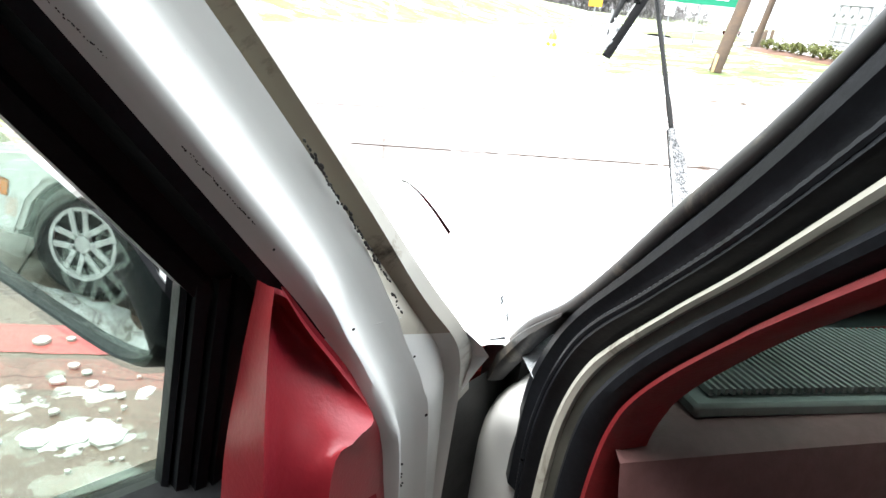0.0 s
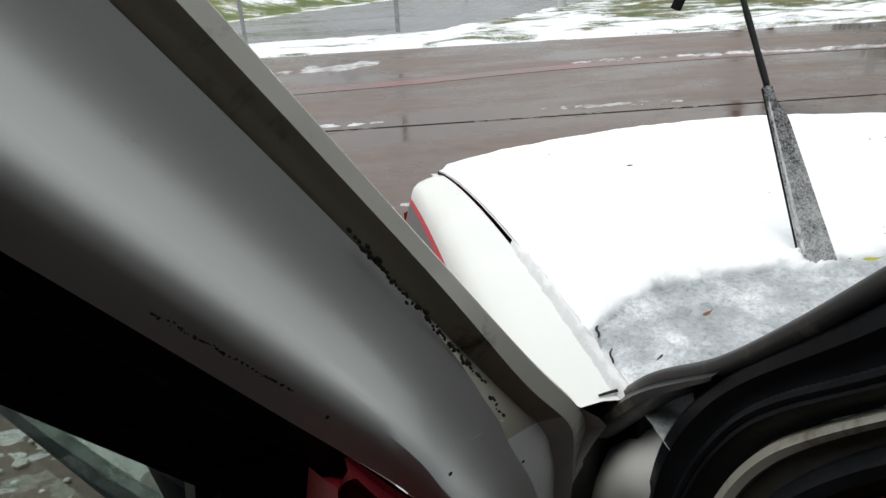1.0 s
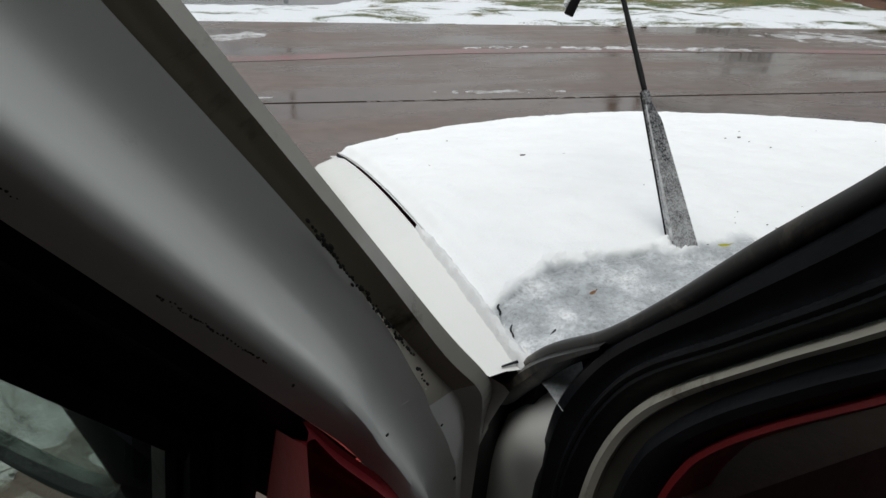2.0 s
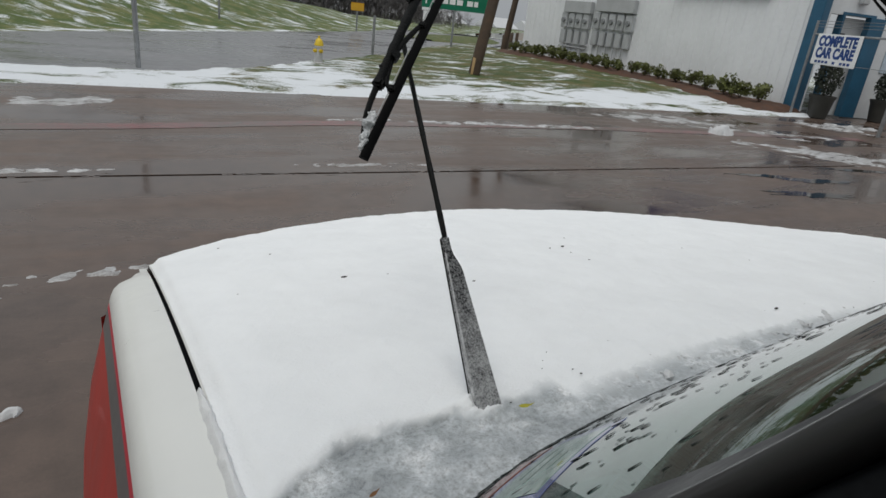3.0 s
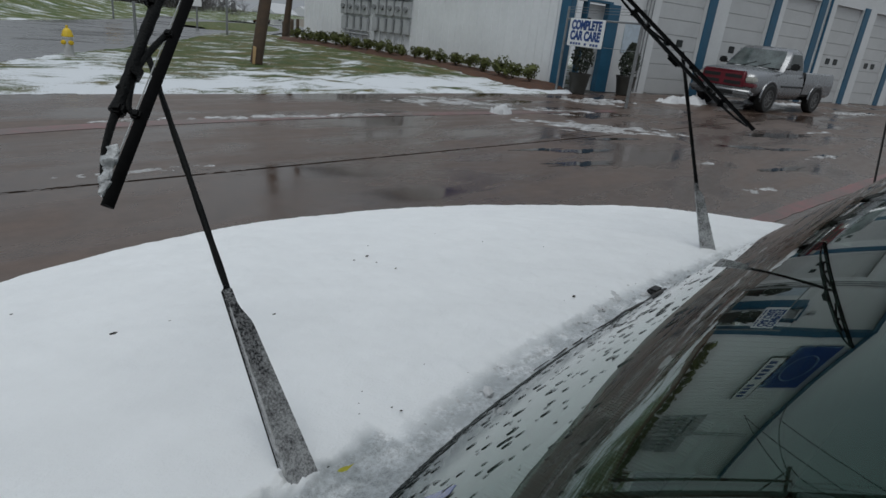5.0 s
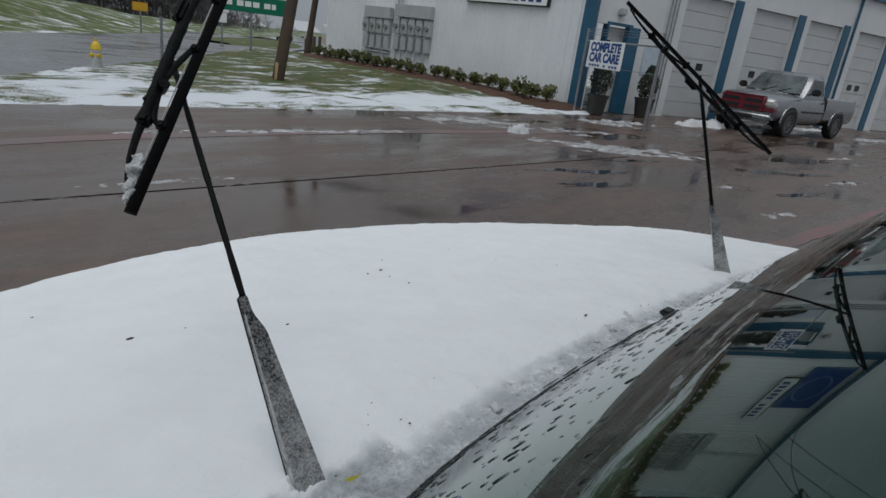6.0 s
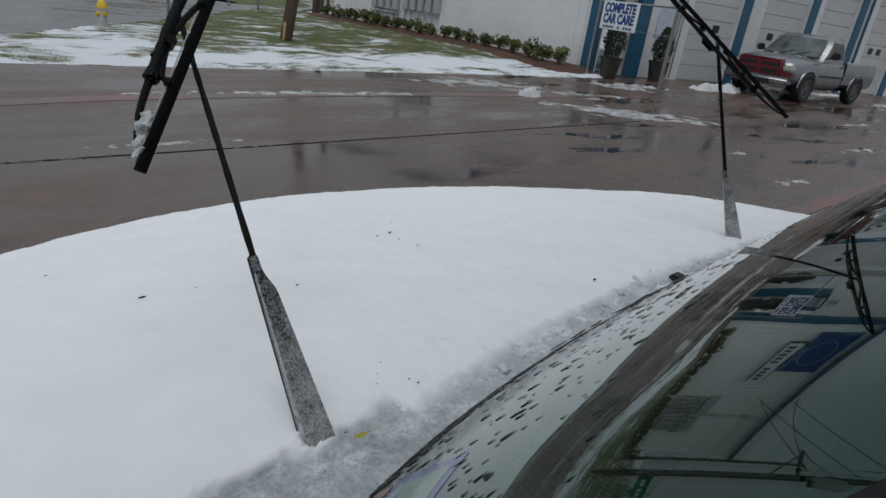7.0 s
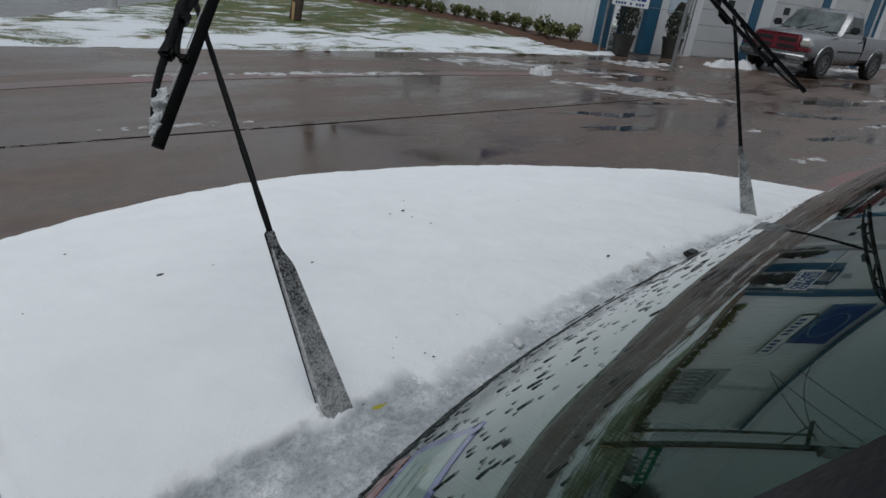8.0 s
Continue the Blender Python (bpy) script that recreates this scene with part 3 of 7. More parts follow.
piers = [(0.2, 0.4, 0, H_GAR), (1.3, 1.8, 2.65, H_GAR), (3.15, 1.9, 0, H_GAR)]
piers += [((a + b) / 2, b - a, 0, H_GAR) for a, b in list(zip(cuts[::2], cuts[1::2]))[1:]]
piers += [((a + b) / 2, b - a, DH, H_GAR) for a, b in DOORS]
for xm, wd, z0, z1 in piers:
    bm = bmesh.new()
    box(bm, (xm, 0.12, (z0 + z1) / 2), (wd, 0.24, z1 - z0), GM)
    part("wall_pier", bm, WALL_WHITE, bld, "white painted wall", smooth=False)
bm = bmesh.new()
box(bm, (L_GAR / 2, 0.1, H_GAR + 0.07), (L_GAR + 0.1, 0.5, 0.16), GM)
box(bm, (-0.05, L_WALL / 2, H_WALL + 0.07), (0.3, L_WALL + 0.1, 0.16))
part("roof_edge", bm, BLUE_TRIM, bld, "blue metal roof edge", smooth=False)
bm = bmesh.new()
prism(bm, [(0.1, 0.3, H_GAR - 0.05), tuple(GM @ Vector((L_GAR, 0.3, H_GAR - 0.05))), tuple(GM @ Vector((L_GAR, 16, H_GAR - 0.05)) ), (0.1, L_WALL, H_GAR - 0.05)], (0, 0, 0.08))
part("roof", bm, SIDING, bld, smooth=False)
bm = bmesh.new()
box(bm, (-0.02, -0.05, H_WALL / 2), (0.3, 0.34, H_WALL), bevel=0.01)
part("corner_post", bm, BLUE_TRIM, bld, "blue corner trim", smooth=False)
for a, b in DOORS:
    bm = bmesh.new()
    box(bm, ((a + b) / 2, 0.19, DH / 2), (b - a - 0.02, 0.03, DH - 0.02), GM)
    d = part("roller_door", bm, DOOR_WHITE, bld, "white sectional door", smooth=False)
    n = 8
    for k in range(n):
        z0 = 0.02 + (DH - 0.02) * k / n
        bm = bmesh.new()
        box(bm, ((a + b) / 2, 0.155, z0 + DH / n / 2 - 0.005), (b - a - 0.02, 0.04, DH / n - 0.016), GM, 0.008, 1)
        part("panel", bm, DOOR_WHITE, d)
    for f in (0.34, 0.62):
        bm = bmesh.new()
        box(bm, (a + (b - a) * f, 0.128, 1.76), (0.34, 0.03, 0.24), GM, 0.02, 2)
        part("pane", bm, DARK_WINDOW, d, "small dark door window")
    bm = bmesh.new()
    box(bm, (b + 0.24, -0.02, DH / 2 + 0.05), (0.44, 0.06, DH + 0.1), GM, 0.008, 1)
    part("door_post", bm, BLUE_TRIM, bld, "blue steel door post", smooth=False)
# entrance with its frame
bm = bmesh.new()
box(bm, (1.27, 0.2, 1.3), (0.9, 0.05, 2.6), GM)
ed = part("entrance_door", bm, DOOR_WHITE, bld, "cream entrance door")
bm = bmesh.new()
box(bm, (1.12, 0.165, 1.95), (0.16, 0.03, 0.5), GM, 0.01, 1)
part("pane", bm, DARK_WINDOW, ed)
bm = bmesh.new()
box(bm, (0.8, 0.05, 1.33), (0.06, 0.22, 2.66), GM)
box(bm, (1.92, 0.02, 1.33), (0.5, 0.2, 2.66), GM)
box(bm, (1.3, 0.05, 2.69), (1.06, 0.22, 0.07), GM)
part("door_frame", bm, BLUE_TRIM, bld, "blue door frame", smooth=False)
bm = bmesh.new()
box(bm, (1.25, -0.08, 3.05), (0.26, 0.16, 0.2), GM, 0.03, 2)
part("wall_lamp", bm, METER_GREY, bld, "grey wall lamp box above the door")
bm = bmesh.new()
box(bm, (2.95, -0.02, 1.75), (0.75, 0.03, 0.95), GM, 0.01, 1)
part("notice_board", bm, plain("pale_notice", (0.5, 0.58, 0.66), 0.5), bld, "pale blue notice panel")
for k in range(3):
    bm = bmesh.new()
    rod(bm, GM @ Vector((3.35 + 0.16 * k, -0.06, 0.05)), GM @ Vector((3.35 + 0.16 * k, -0.06, 4.9)), 0.022, seg=8)
    part("conduit", bm, GALV, bld, "grey steel conduit")
bm = bmesh.new()
for x in (14.25,):
    rod(bm, GM @ Vector((x, -0.07, 0.1)), GM @ Vector((x, -0.07, 5.2)), 0.05, seg=10)
part("downpipe", bm, BLUE_TRIM, bld, "blue downpipe")

# electricity meters on the side wall
meters = thing("meter_bank", "bank of white electricity meters with pipes on the siding", "electric meter", pose(WX - 0.02, 0, 0))
bm = bmesh.new()
box(bm, (-0.12, 19.3, 2.28), (0.2, 1.55, 0.42), bevel=0.015)
box(bm, (-0.12, 17.3, 2.42), (0.2, 1.95, 0.44), bevel=0.015)
part("trough", bm, METER_GREY, meters, "white wiring trough")
mset = [(18.75 + 0.42 * k, 1.78, 1.5) for k in range(4)] + [(16.5 + 0.42 * k, 1.86, 1.55) for k in range(5)]
for yv, zt, zb in mset:
    bm = bmesh.new()
    box(bm, (-0.09, yv, zt), (0.16, 0.36, 0.55), bevel=0.02)
    box(bm, (-0.08, yv, zt - 0.62), (0.12, 0.3, 0.5), bevel=0.02)
    mb = part("meter", bm, METER_GREY, meters)
    bm = bmesh.new()
    rod(bm, (-0.16, yv, zt), (-0.25, yv, zt), 0.1, 0.085, 14)
    part("meter_dial", bm, plain("meter_glass", (0.25, 0.26, 0.27), 0.2), mb, "round glass meter dial")
bm = bmesh.new()
for k, yv in enumerate([19.9, 19.7, 19.5, 18.9, 18.2, 17.9, 17.5, 17.1, 16.7]):
    z0 = 0.05 if k % 2 else 0.2
    rod(bm, (-0.06, yv, z0), (-0.06, yv, 1.0), 0.028, seg=8)
for z, y0, y1 in ((0.92, 18.5, 19.95), (0.8, 18.6, 19.95), (0.62, 19.1, 19.95), (0.5, 19.3, 19.95)):
    rod(bm, (-0.07, y0, z), (-0.07, y1, z), 0.03, seg=8)
for yv in (18.25, 18.05):
    rod(bm, (-0.07, yv, 2.3), (-0.07, yv, 4.9), 0.035, seg=8)
part("pipework", bm, METER_GREY, meters, "white conduit pipes")

# signs on the side wall
wsign = thing("wall_sign", "blue wall sign above a white lettered strip on siding", "sign", pose(WX - 0.02, 0, 0))
bm = bmesh.new()
box(bm, (-0.06, 12.2, 4.24), (0.12, 3.1, 1.36), bevel=0.01, seg=1)
part("emblem_panel", bm, SIGN_BLUE, wsign, "blue sign panel", smooth=False)
bm = bmesh.new()
tube(bm, [(-0.126, 12.2 + 0.95 * math.cos(a), 4.24 + 0.46 * math.sin(a)) for a in [2 * math.pi * k / 28 for k in range(29)]], 0.035, 6)
part("emblem", bm, plain("pale_blue_ring", (0.16, 0.26, 0.42), 0.4), wsign, "pale blue oval on the panel")
bm = bmesh.new()
box(bm, (-0.05, 13.07, 3.22), (0.1, 3.42, 0.6), bevel=0.01, seg=1)
part("strip_frame", bm, BLACK_TRIM, wsign, "dark strip frame", smooth=False)
bm = bmesh.new()
box(bm, (-0.105, 13.09, 3.22), (0.02, 3.3, 0.52))
part("strip_panel", bm, SIGN_WHITE, wsign, "white lettered strip", smooth=False)
for k in range(10):
    if k != 4:
        bm = bmesh.new()
        box(bm, (-0.118, 14.45 - 0.3 * k, 3.18), (0.006, 0.19, 0.26))
        part("bar", bm, SIGN_BLUE, wsign, smooth=False)

# ---------------------------------------------------------------- planting bed and shrubs
bm = bmesh.new()
rows = []
for j in range(14):
    row = []
    for i in range(90):
        yy = 9.3 + i * 0.155
        xx = 16.3 - j * 0.12
        e = min(j / 3, 1) * min(1, (13 - j) / 3)
        front = step(13.5, 7, j + 3 * fbm(yy * 0.8, 4))
        row.append((xx, yy, 0.02 + (0.17 + 0.05 * fbm(xx * 2, yy * 2, 3)) * front * step(0, 4, i) + 0.12 * step(10.5, 14, yy) - 0.02))
    rows.append(row)
sheet(rows, bm)
tagged(finish("planting_bed", bm, MULCH), "brown mulch bed along the white wall", "flower bed", kind="structure")


def leaf_cloud(bm, rnd, n, place, size, mat=0):
    for _ in range(n):
        p, out = place(rnd)
        q = Vector((rnd.gauss(0, 1), rnd.gauss(0, 1), rnd.gauss(0, 1))).normalized()
        a = (out + 0.7 * q).normalized()
        b = a.orthogonal().normalized()
        b.rotate(Matrix.Rotation(rnd.uniform(0, 6.28), 3, a))
        s = size * rnd.uniform(0.6, 1.3)
        c = a.cross(b)
        f = bm.faces.new([bm.verts.new(p + v) for v in (b * s, c * s * 0.5, -b * s, -c * s * 0.5 + a * s * 0.3)])
        f.material_index = mat


def shrub(name, label, h, w, seed, conifer=False):
    rnd = random.Random(seed)
    ob = thing(name, label, "shrub")
    bm = bmesh.new()
    for k in range(5):
        a = rnd.uniform(0, 6.28)
        rod(bm, (0, 0, 0), (math.cos(a) * w * 0.3, math.sin(a) * w * 0.3, h * 0.7), 0.015, 0.005, 5)
    part("stems", bm, BARK, ob)
    bm = bmesh.new()
    lumps = [(Vector((rnd.uniform(-0.32, 0.32) * w, rnd.uniform(-0.32, 0.32) * w, h * rnd.uniform(0.35, 0.78))), w * rnd.uniform(0.22, 0.36)) for _ in range(7)]

    def place(r):
        c, rad = r.choice(lumps)
        o = Vector((r.gauss(0, 1), r.gauss(0, 1), r.gauss(0, 1))).normalized()
        return c + o * rad * r.uniform(0.6, 1.1), o

    leaf_cloud(bm, rnd, 420, place, 0.05)
    part("foliage", bm, FOLIAGE, ob, smooth=False)
    return ob


shr = [shrub("shrub", "small olive-green shrub in the mulch bed", 0.5, 0.5, s) for s in range(4)]
ypos = [10.35 + 0.62 * k for k in range(20)]
for k, yy in enumerate(ypos):
    sc = 1.0 + 0.18 * fbm(k * 3.1, 2) + (0.12 if k < 3 else -0.05)
    m = pose(15.55 - 0.12 * fbm(k * 1.7, 5), yy + 0.1 * fbm(k * 2.3, 9), 0.15 + 0.1 * step(10.5, 14, yy), 0, 0, 77 * k) @ Matrix.Scale(sc, 4)
    ob = shr[k] if k < 4 else copy_thing(shr[k % 4], m)
    ob.matrix_basis = m
    tagged(ob, group="shrubs along the wall")


# topiary in pots by the entrance
def potted_conifer(at, h, lean):
    ob = thing("potted_conifer", "dark conical evergreen in a tall dark pot", "potted plant", at, "potted evergreens by the entrance")
    bm = bmesh.new()
    lathe(bm, [(0.2, 0.0), (0.23, 0.02), (0.3, 0.5), (0.33, 0.56), (0.33, 0.6), (0.28, 0.6), (0.27, 0.54)], seg=20)
    part("pot", bm, POT, ob, "dark tapered pot")
    bm = bmesh.new()
    rod(bm, (0, 0, 0.5), (0, 0, h), 0.03, 0.01, 6)
    part("trunk", bm, BARK, ob)
    bm = bmesh.new()
    rnd = random.Random(int(h * 100))

    def place(r):
        t = r.random() ** 0.8
        z = 0.62 + (h - 0.62) * t
        rad = 0.33 * (0.55 + 0.6 * math.sin(min(1, t * 1.25) * 2.4)) * (1 - 0.72 * t * t)
        a = r.uniform(0, 6.28)
        o = Vector((math.cos(a), math.sin(a), 0.35))
        return Vector((math.cos(a) * rad * r.uniform(0.5, 1.12) + lean * t, math.sin(a) * rad * r.uniform(0.5, 1.12), z)), o

    leaf_cloud(bm, rnd, 1300, place, 0.05)
    part("foliage", bm, CONIFER, ob, smooth=False)
    return ob


potted_conifer(pose(16.15, 9.0, 0), 1.75, 0.0)
potted_conifer(pose(18.35, 8.55, 0), 1.6, 0.1)

# fence with the firm's sign
fence = thing("chain_fence", "grey steel fence panel with top rail before the entrance", "fence", pose(14.6, 6.65, 0))
FD = Vector((1.16, 2.85, 0))
bm = bmesh.new()
rod(bm, (0, 0, 0), (0.0, 0.0, 2.4), 0.045, seg=12)
part("post", bm, GALV, fence)
bm = bmesh.new()
rod(bm, FD, FD + Vector((0, 0, 2.4)), 0.035, seg=12)
part("post", bm, GALV, fence)
bm = bmesh.new()
rod(bm, (0, 0, 2.07), FD + Vector((0, 0, 2.07)), 0.025, seg=10)
part("rail", bm, GALV, fence, "top rail")
for z in (1.4, 2.25, 2.32, 2.39):
    bm = bmesh.new()
    rod(bm, Vector((0, 0, z)), FD + Vector((0, 0, z)), 0.006, seg=6)
    part("strand", bm, GALV, fence, "thin wire strand")
sg = thing("firm_sign", "white sign with blue letters hung on the fence", "sign")
SD = FD.normalized()
sm = Matrix.Translation(Vector((14.6, 6.65, 0)) + SD * 2.08 + Vector((-0.05, 0.02, 1.72))) @ Matrix(((-SD.x, 0, -SD.y, 0), (-SD.y, 0, SD.x, 0), (0, 1, 0, 0), (0, 0, 0, 1))).to_4x4()
sg.matrix_world = sm
bm = bmesh.new()
box(bm, (0, 0, 0), (1.52, 0.74, 0.03), bevel=0.012, seg=2)
part("panel", bm, SIGN_WHITE, sg, "white sign panel")
text_mesh("lettering", "COMPLETE", 0.33, Matrix.Translation((0, 0.19, 0.018)), SIGN_BLUE, sg, 1.3, bold=0.016)
text_mesh("lettering", "CAR CARE", 0.33, Matrix.Translation((0, -0.09, 0.018)), SIGN_BLUE, sg, 1.3, bold=0.016)
for k in range(10):
    if k not in (4, 6):
        bm = bmesh.new()
        box(bm, (-0.56 + 0.125 * k, -0.295, 0.018), (0.085, 0.06, 0.006))
        part("bar", bm, SIGN_BLUE, sg, smooth=False)


# ---------------------------------------------------------------- parked vehicles
def wheel_mesh(parent, c, r, w, axis, spokes=5, rim_r=0.62, rim=None):
    """Tyre and alloy rim; axis points outwards."""
    m = Matrix.Translation(c) @ Vector(axis).to_track_quat("Z", "Y").to_matrix().to_4x4()
    bm = bmesh.new()
    lathe(bm, [(r * rim_r, -w / 2), (r * 0.9, -w / 2), (r * 0.98, -w * 0.38), (r, -w * 0.2), (r, w * 0.2), (r * 0.98, w * 0.38), (r * 0.9, w / 2), (r * rim_r, w * 0.46), (r * rim_r, w * 0.2)], m, 36)
    wh = part("wheel", bm, TYRE, parent, "black tyre")
    bm = bmesh.new()
    lathe(bm, [(r * rim_r, w * 0.05), (r * rim_r, w * 0.46), (r * rim_r * 0.9, w * 0.46), (r * rim_r * 0.87, w * 0.1)], m, 36)
    for k in range(spokes):
        a = 2 * math.pi * k / spokes
        rm = m @ Matrix.Rotation(a, 4, "Z")
        for s in (-0.055, 0.055):
            box(bm, (r * rim_r * 0.5, s * r * 1.6, w * 0.34), (r * rim_r * 0.84, 0.075 * r * 1.5, w * 0.12), rm @ Matrix.Rotation(s * 1.6, 4, "Z"), 0.006, 1)
    rod(bm, m @ Vector((0, 0, w * 0.1)), m @ Vector((0, 0, w * 0.44)), r * 0.2, r * 0.15, 20)
    part("rim", bm, rim or RIM, wh, "silver spoked alloy rim")
    return wh


def side_shell(bm, outline, y0, y1, tumble=0.0, zt=1.0, mat=0):
    """A side outline (x, z) given a width, drawn in above zt."""
    def w(y, z):
        return y * (1 - tumble * max(0, z - zt))
    n = len(outline)
    a = [bm.verts.new((x, w(y0, z), z)) for x, z in outline]
    b = [bm.verts.new((x, w(y1, z), z)) for x, z in outline]
    fs = [bm.faces.new(a), bm.faces.new(b[::-1])] + [bm.faces.new((a[i - 1], b[i - 1], b[i], a[i])) for i in range(n)]
    for f in fs:
        f.material_index = mat
    return bm


def arch(cx, cz, r, n=9):
    return [(cx + r * math.cos(math.pi * k / (n - 1)), cz + r * math.sin(math.pi * k / (n - 1)) * 1.0) for k in range(n)]


def soften(bm, w, angle=30, seg=2):
    bmesh.ops.recalc_face_normals(bm, faces=bm.faces)
    es = [e for e in bm.edges if len(e.link_faces) == 2 and e.calc_face_angle(0) > radians(angle)]
    bmesh.ops.bevel(bm, geom=es, offset=w, segments=seg, affect="EDGES", clamp_overlap=True)
    return bm


# pickup truck, local x forwards from the front axle
tdir = Vector((-3.0, 0.62, 0)).normalized()
tm = Matrix.Translation((20.75, 5.85, 0)) @ Matrix(((tdir.x, -tdir.y, 0, 0), (tdir.y, tdir.x, 0, 0), (0, 0, 1, 0), (0, 0, 0, 1))) @ Matrix.Scale(1.1, 4)
truck = thing("pickup_truck", "silver regular-cab pickup with a red nose, parked on wet concrete", "truck", tm)
WB = 2.98
def loft(bm, sections, n=24, mat=0):
    """A closed skin through half sections ((y, z), ...) set along x."""
    rows = []
    for x, half in sections:
        pts = smooth_line([(x, y, z) for y, z in half] , n)
        rows.append([Vector((p.x, -p.y, p.z)) for p in pts] + [p for p in pts[::-1]])
    sheet(rows, bm, mat)
    for r in (rows[0], rows[-1]):
        bm.faces.new([bm.verts.new(q) for q in r])
    return bm


def half(w, zb, zt, crown=0.05):
    """Half section of a body: sill, bulging flank, shoulder, crowned top."""
    return [(w * 0.9, zb), (w * 0.985, zb + 0.12), (w, zb + 0.5 * (zt - zb)), (w * 0.97, zt - 0.14), (w * 0.9, zt - 0.03), (w * 0.7, zt + crown * 0.4), (w * 0.35, zt + crown * 0.85), (0.002, zt + crown)]


bm = bmesh.new()
loft(bm, [(x, half(w, zb, zt, c)) for x, w, zb, zt, c in ((0.84, 0.8, 0.5, 0.92, 0.07), (0.78, 0.87, 0.46, 0.99, 0.09), (0.6, 0.93, 0.44, 1.05, 0.1), (0.2, 0.965, 0.42, 1.09, 0.1), (-0.3, 0.97, 0.42, 1.12, 0.08), (-0.6, 0.965, 0.4, 1.14, 0.05), (-1.2, 0.965, 0.4, 1.15, 0.02), (-1.95, 0.965, 0.4, 1.15, 0.02))])
part("body", bm, SILVER, truck, "silver front body and doors")
bm = bmesh.new()
for sd_ in (-1, 1):
    sheet([[(x, sd_ * y, z) for y, z in ((0.86, 0.46), (0.955, 0.55), (0.985, 0.8), (0.97, 1.05), (0.95, 1.15), (0.9, 1.18), (0.85, 1.16), (0.84, 0.8))] for x in (-2.0, -2.6, -3.3, -3.88, -3.98)], bm)
box(bm, (-3.97, 0, 0.86), (0.07, 1.84, 0.58), bevel=0.03)
box(bm, (-2.03, 0, 0.86), (0.05, 1.84, 0.6), bevel=0.01)
part("bed", bm, SILVER, truck, "silver pickup bed with tailgate")
bm = bmesh.new()
box(bm, (-3.0, 0, 0.7), (1.9, 1.7, 0.1))
part("bed_floor", bm, BLACK_TRIM, truck, "dark open bed floor", smooth=False)
bm = bmesh.new()
CAB = [(1.1, -0.46, -1.96, 0.9), (1.16, -0.54, -1.96, 0.895), (1.35, -0.71, -1.95, 0.865), (1.55, -0.9, -1.93, 0.815), (1.68, -1.02, -1.9, 0.77), (1.755, -1.12, -1.86, 0.71), (1.79, -1.25, -1.78, 0.6), (1.8, -1.4, -1.65, 0.4)]
rows = []
for z, xf, xr, w in CAB:
    c = min(0.16, w * 0.3)
    rows.append([(xf - c * 0.9, -w, z), (xf - 0.05, -w + c, z), (xf, -w * 0.4, z), (xf + 0.01, 0, z), (xf, w * 0.4, z), (xf - 0.05, w - c, z), (xf - c * 0.9, w, z), ((xf + xr) / 2, w + 0.004, z), (xr + 0.08, w, z), (xr, w - 0.08, z), (xr, -w + 0.08, z), (xr + 0.08, -w, z), ((xf + xr) / 2, -w - 0.004, z), (xf - c * 0.9, -w, z)])
sheet(rows, bm)
bm.faces.new([bm.verts.new(q) for q in rows[-1][:-1]])
part("cab", bm, SILVER, truck, "silver cab")
TRUCK_GLASS = plain("truck_glass", (0.025, 0.035, 0.035), 0.06, 0, 0.5, 3, spec=0.6)
bm = bmesh.new()
rows = []
for z, xf, w in ((1.2, -0.575, 0.78), (1.35, -0.71, 0.76), (1.55, -0.9, 0.71), (1.69, -1.035, 0.655)):
    rows.append([(xf + 0.022 - 0.05 * f**4, f * w, z + 0.012) for f in (-1, -0.8, -0.4, 0, 0.4, 0.8, 1)])
sheet(rows, bm)
# paler than the side windows: sky reflection mixed into the base colour
part("windscreen", bm, plain("sky_bright_glass", (0.09, 0.11, 0.11), 0.08, 0, 0.5, 3, spec=0.8), truck, "windscreen with the sky's sheen in its colour")
bm = bmesh.new()
tube(bm, [(-0.5 - 0.02 * math.cos(k), -0.5 + 0.09 * k, 1.185) for k in range(12)], [0.02 + 0.012 * math.sin(k * 1.7) for k in range(12)], 8, squash=0.6)
part("windscreen_snow", bm, SLUSH, truck, "snow caught at the wipers")
bm = bmesh.new()
for y in (-0.3, 0.12):
    rod(bm, (-0.53, y, 1.2), (-0.66, y + 0.34, 1.345), 0.008, seg=6)
part("wipers", bm, BLACK_TRIM, truck, "black wipers")
for x in (0, -WB):
    for sd_ in (-1, 1):
        bm = bmesh.new()
        tube(bm, [(x + 0.46 * math.cos(a), sd_ * 0.965, 0.4 + 0.46 * math.sin(a)) for a in [math.pi * k / 16 for k in range(17)]], 0.03, 8)
        ar = part("wheel_arch", bm, SILVER, truck, "flared silver arch lip")
        bm = bmesh.new()
        prism(bm, [(x + 0.46 * math.cos(a), sd_ * 0.96, 0.4 + 0.46 * math.sin(a)) for a in [math.pi * k / 16 for k in range(17)]] + [(x - 0.46, sd_ * 0.96, 0.3), (x + 0.46, sd_ * 0.96, 0.3)], (0, sd_ * 0.022, 0))
        part("arch_well", bm, BLACK_TRIM, ar, "black wheel well", smooth=False)
for s in (-1, 1):
    bm = bmesh.new()
    prism(bm, [(-0.86, s * 0.886, 1.22), (-1.22, s * 0.79, 1.64), (-1.74, s * 0.79, 1.64), (-1.82, s * 0.886, 1.22)], (0, s * 0.016, 0))
    part("side_window", bm, TRUCK_GLASS, truck, "dark side window", smooth=False)
bm = bmesh.new()
box(bm, (0.86, 0, 0.83), (0.16, 1.28, 0.46), bevel=0.05, seg=3)
box(bm, (0.82, 0, 1.03), (0.2, 1.2, 0.06), bevel=0.025, seg=2)
nose = part("nose", bm, TRUCK_RED, truck, "red grille surround")
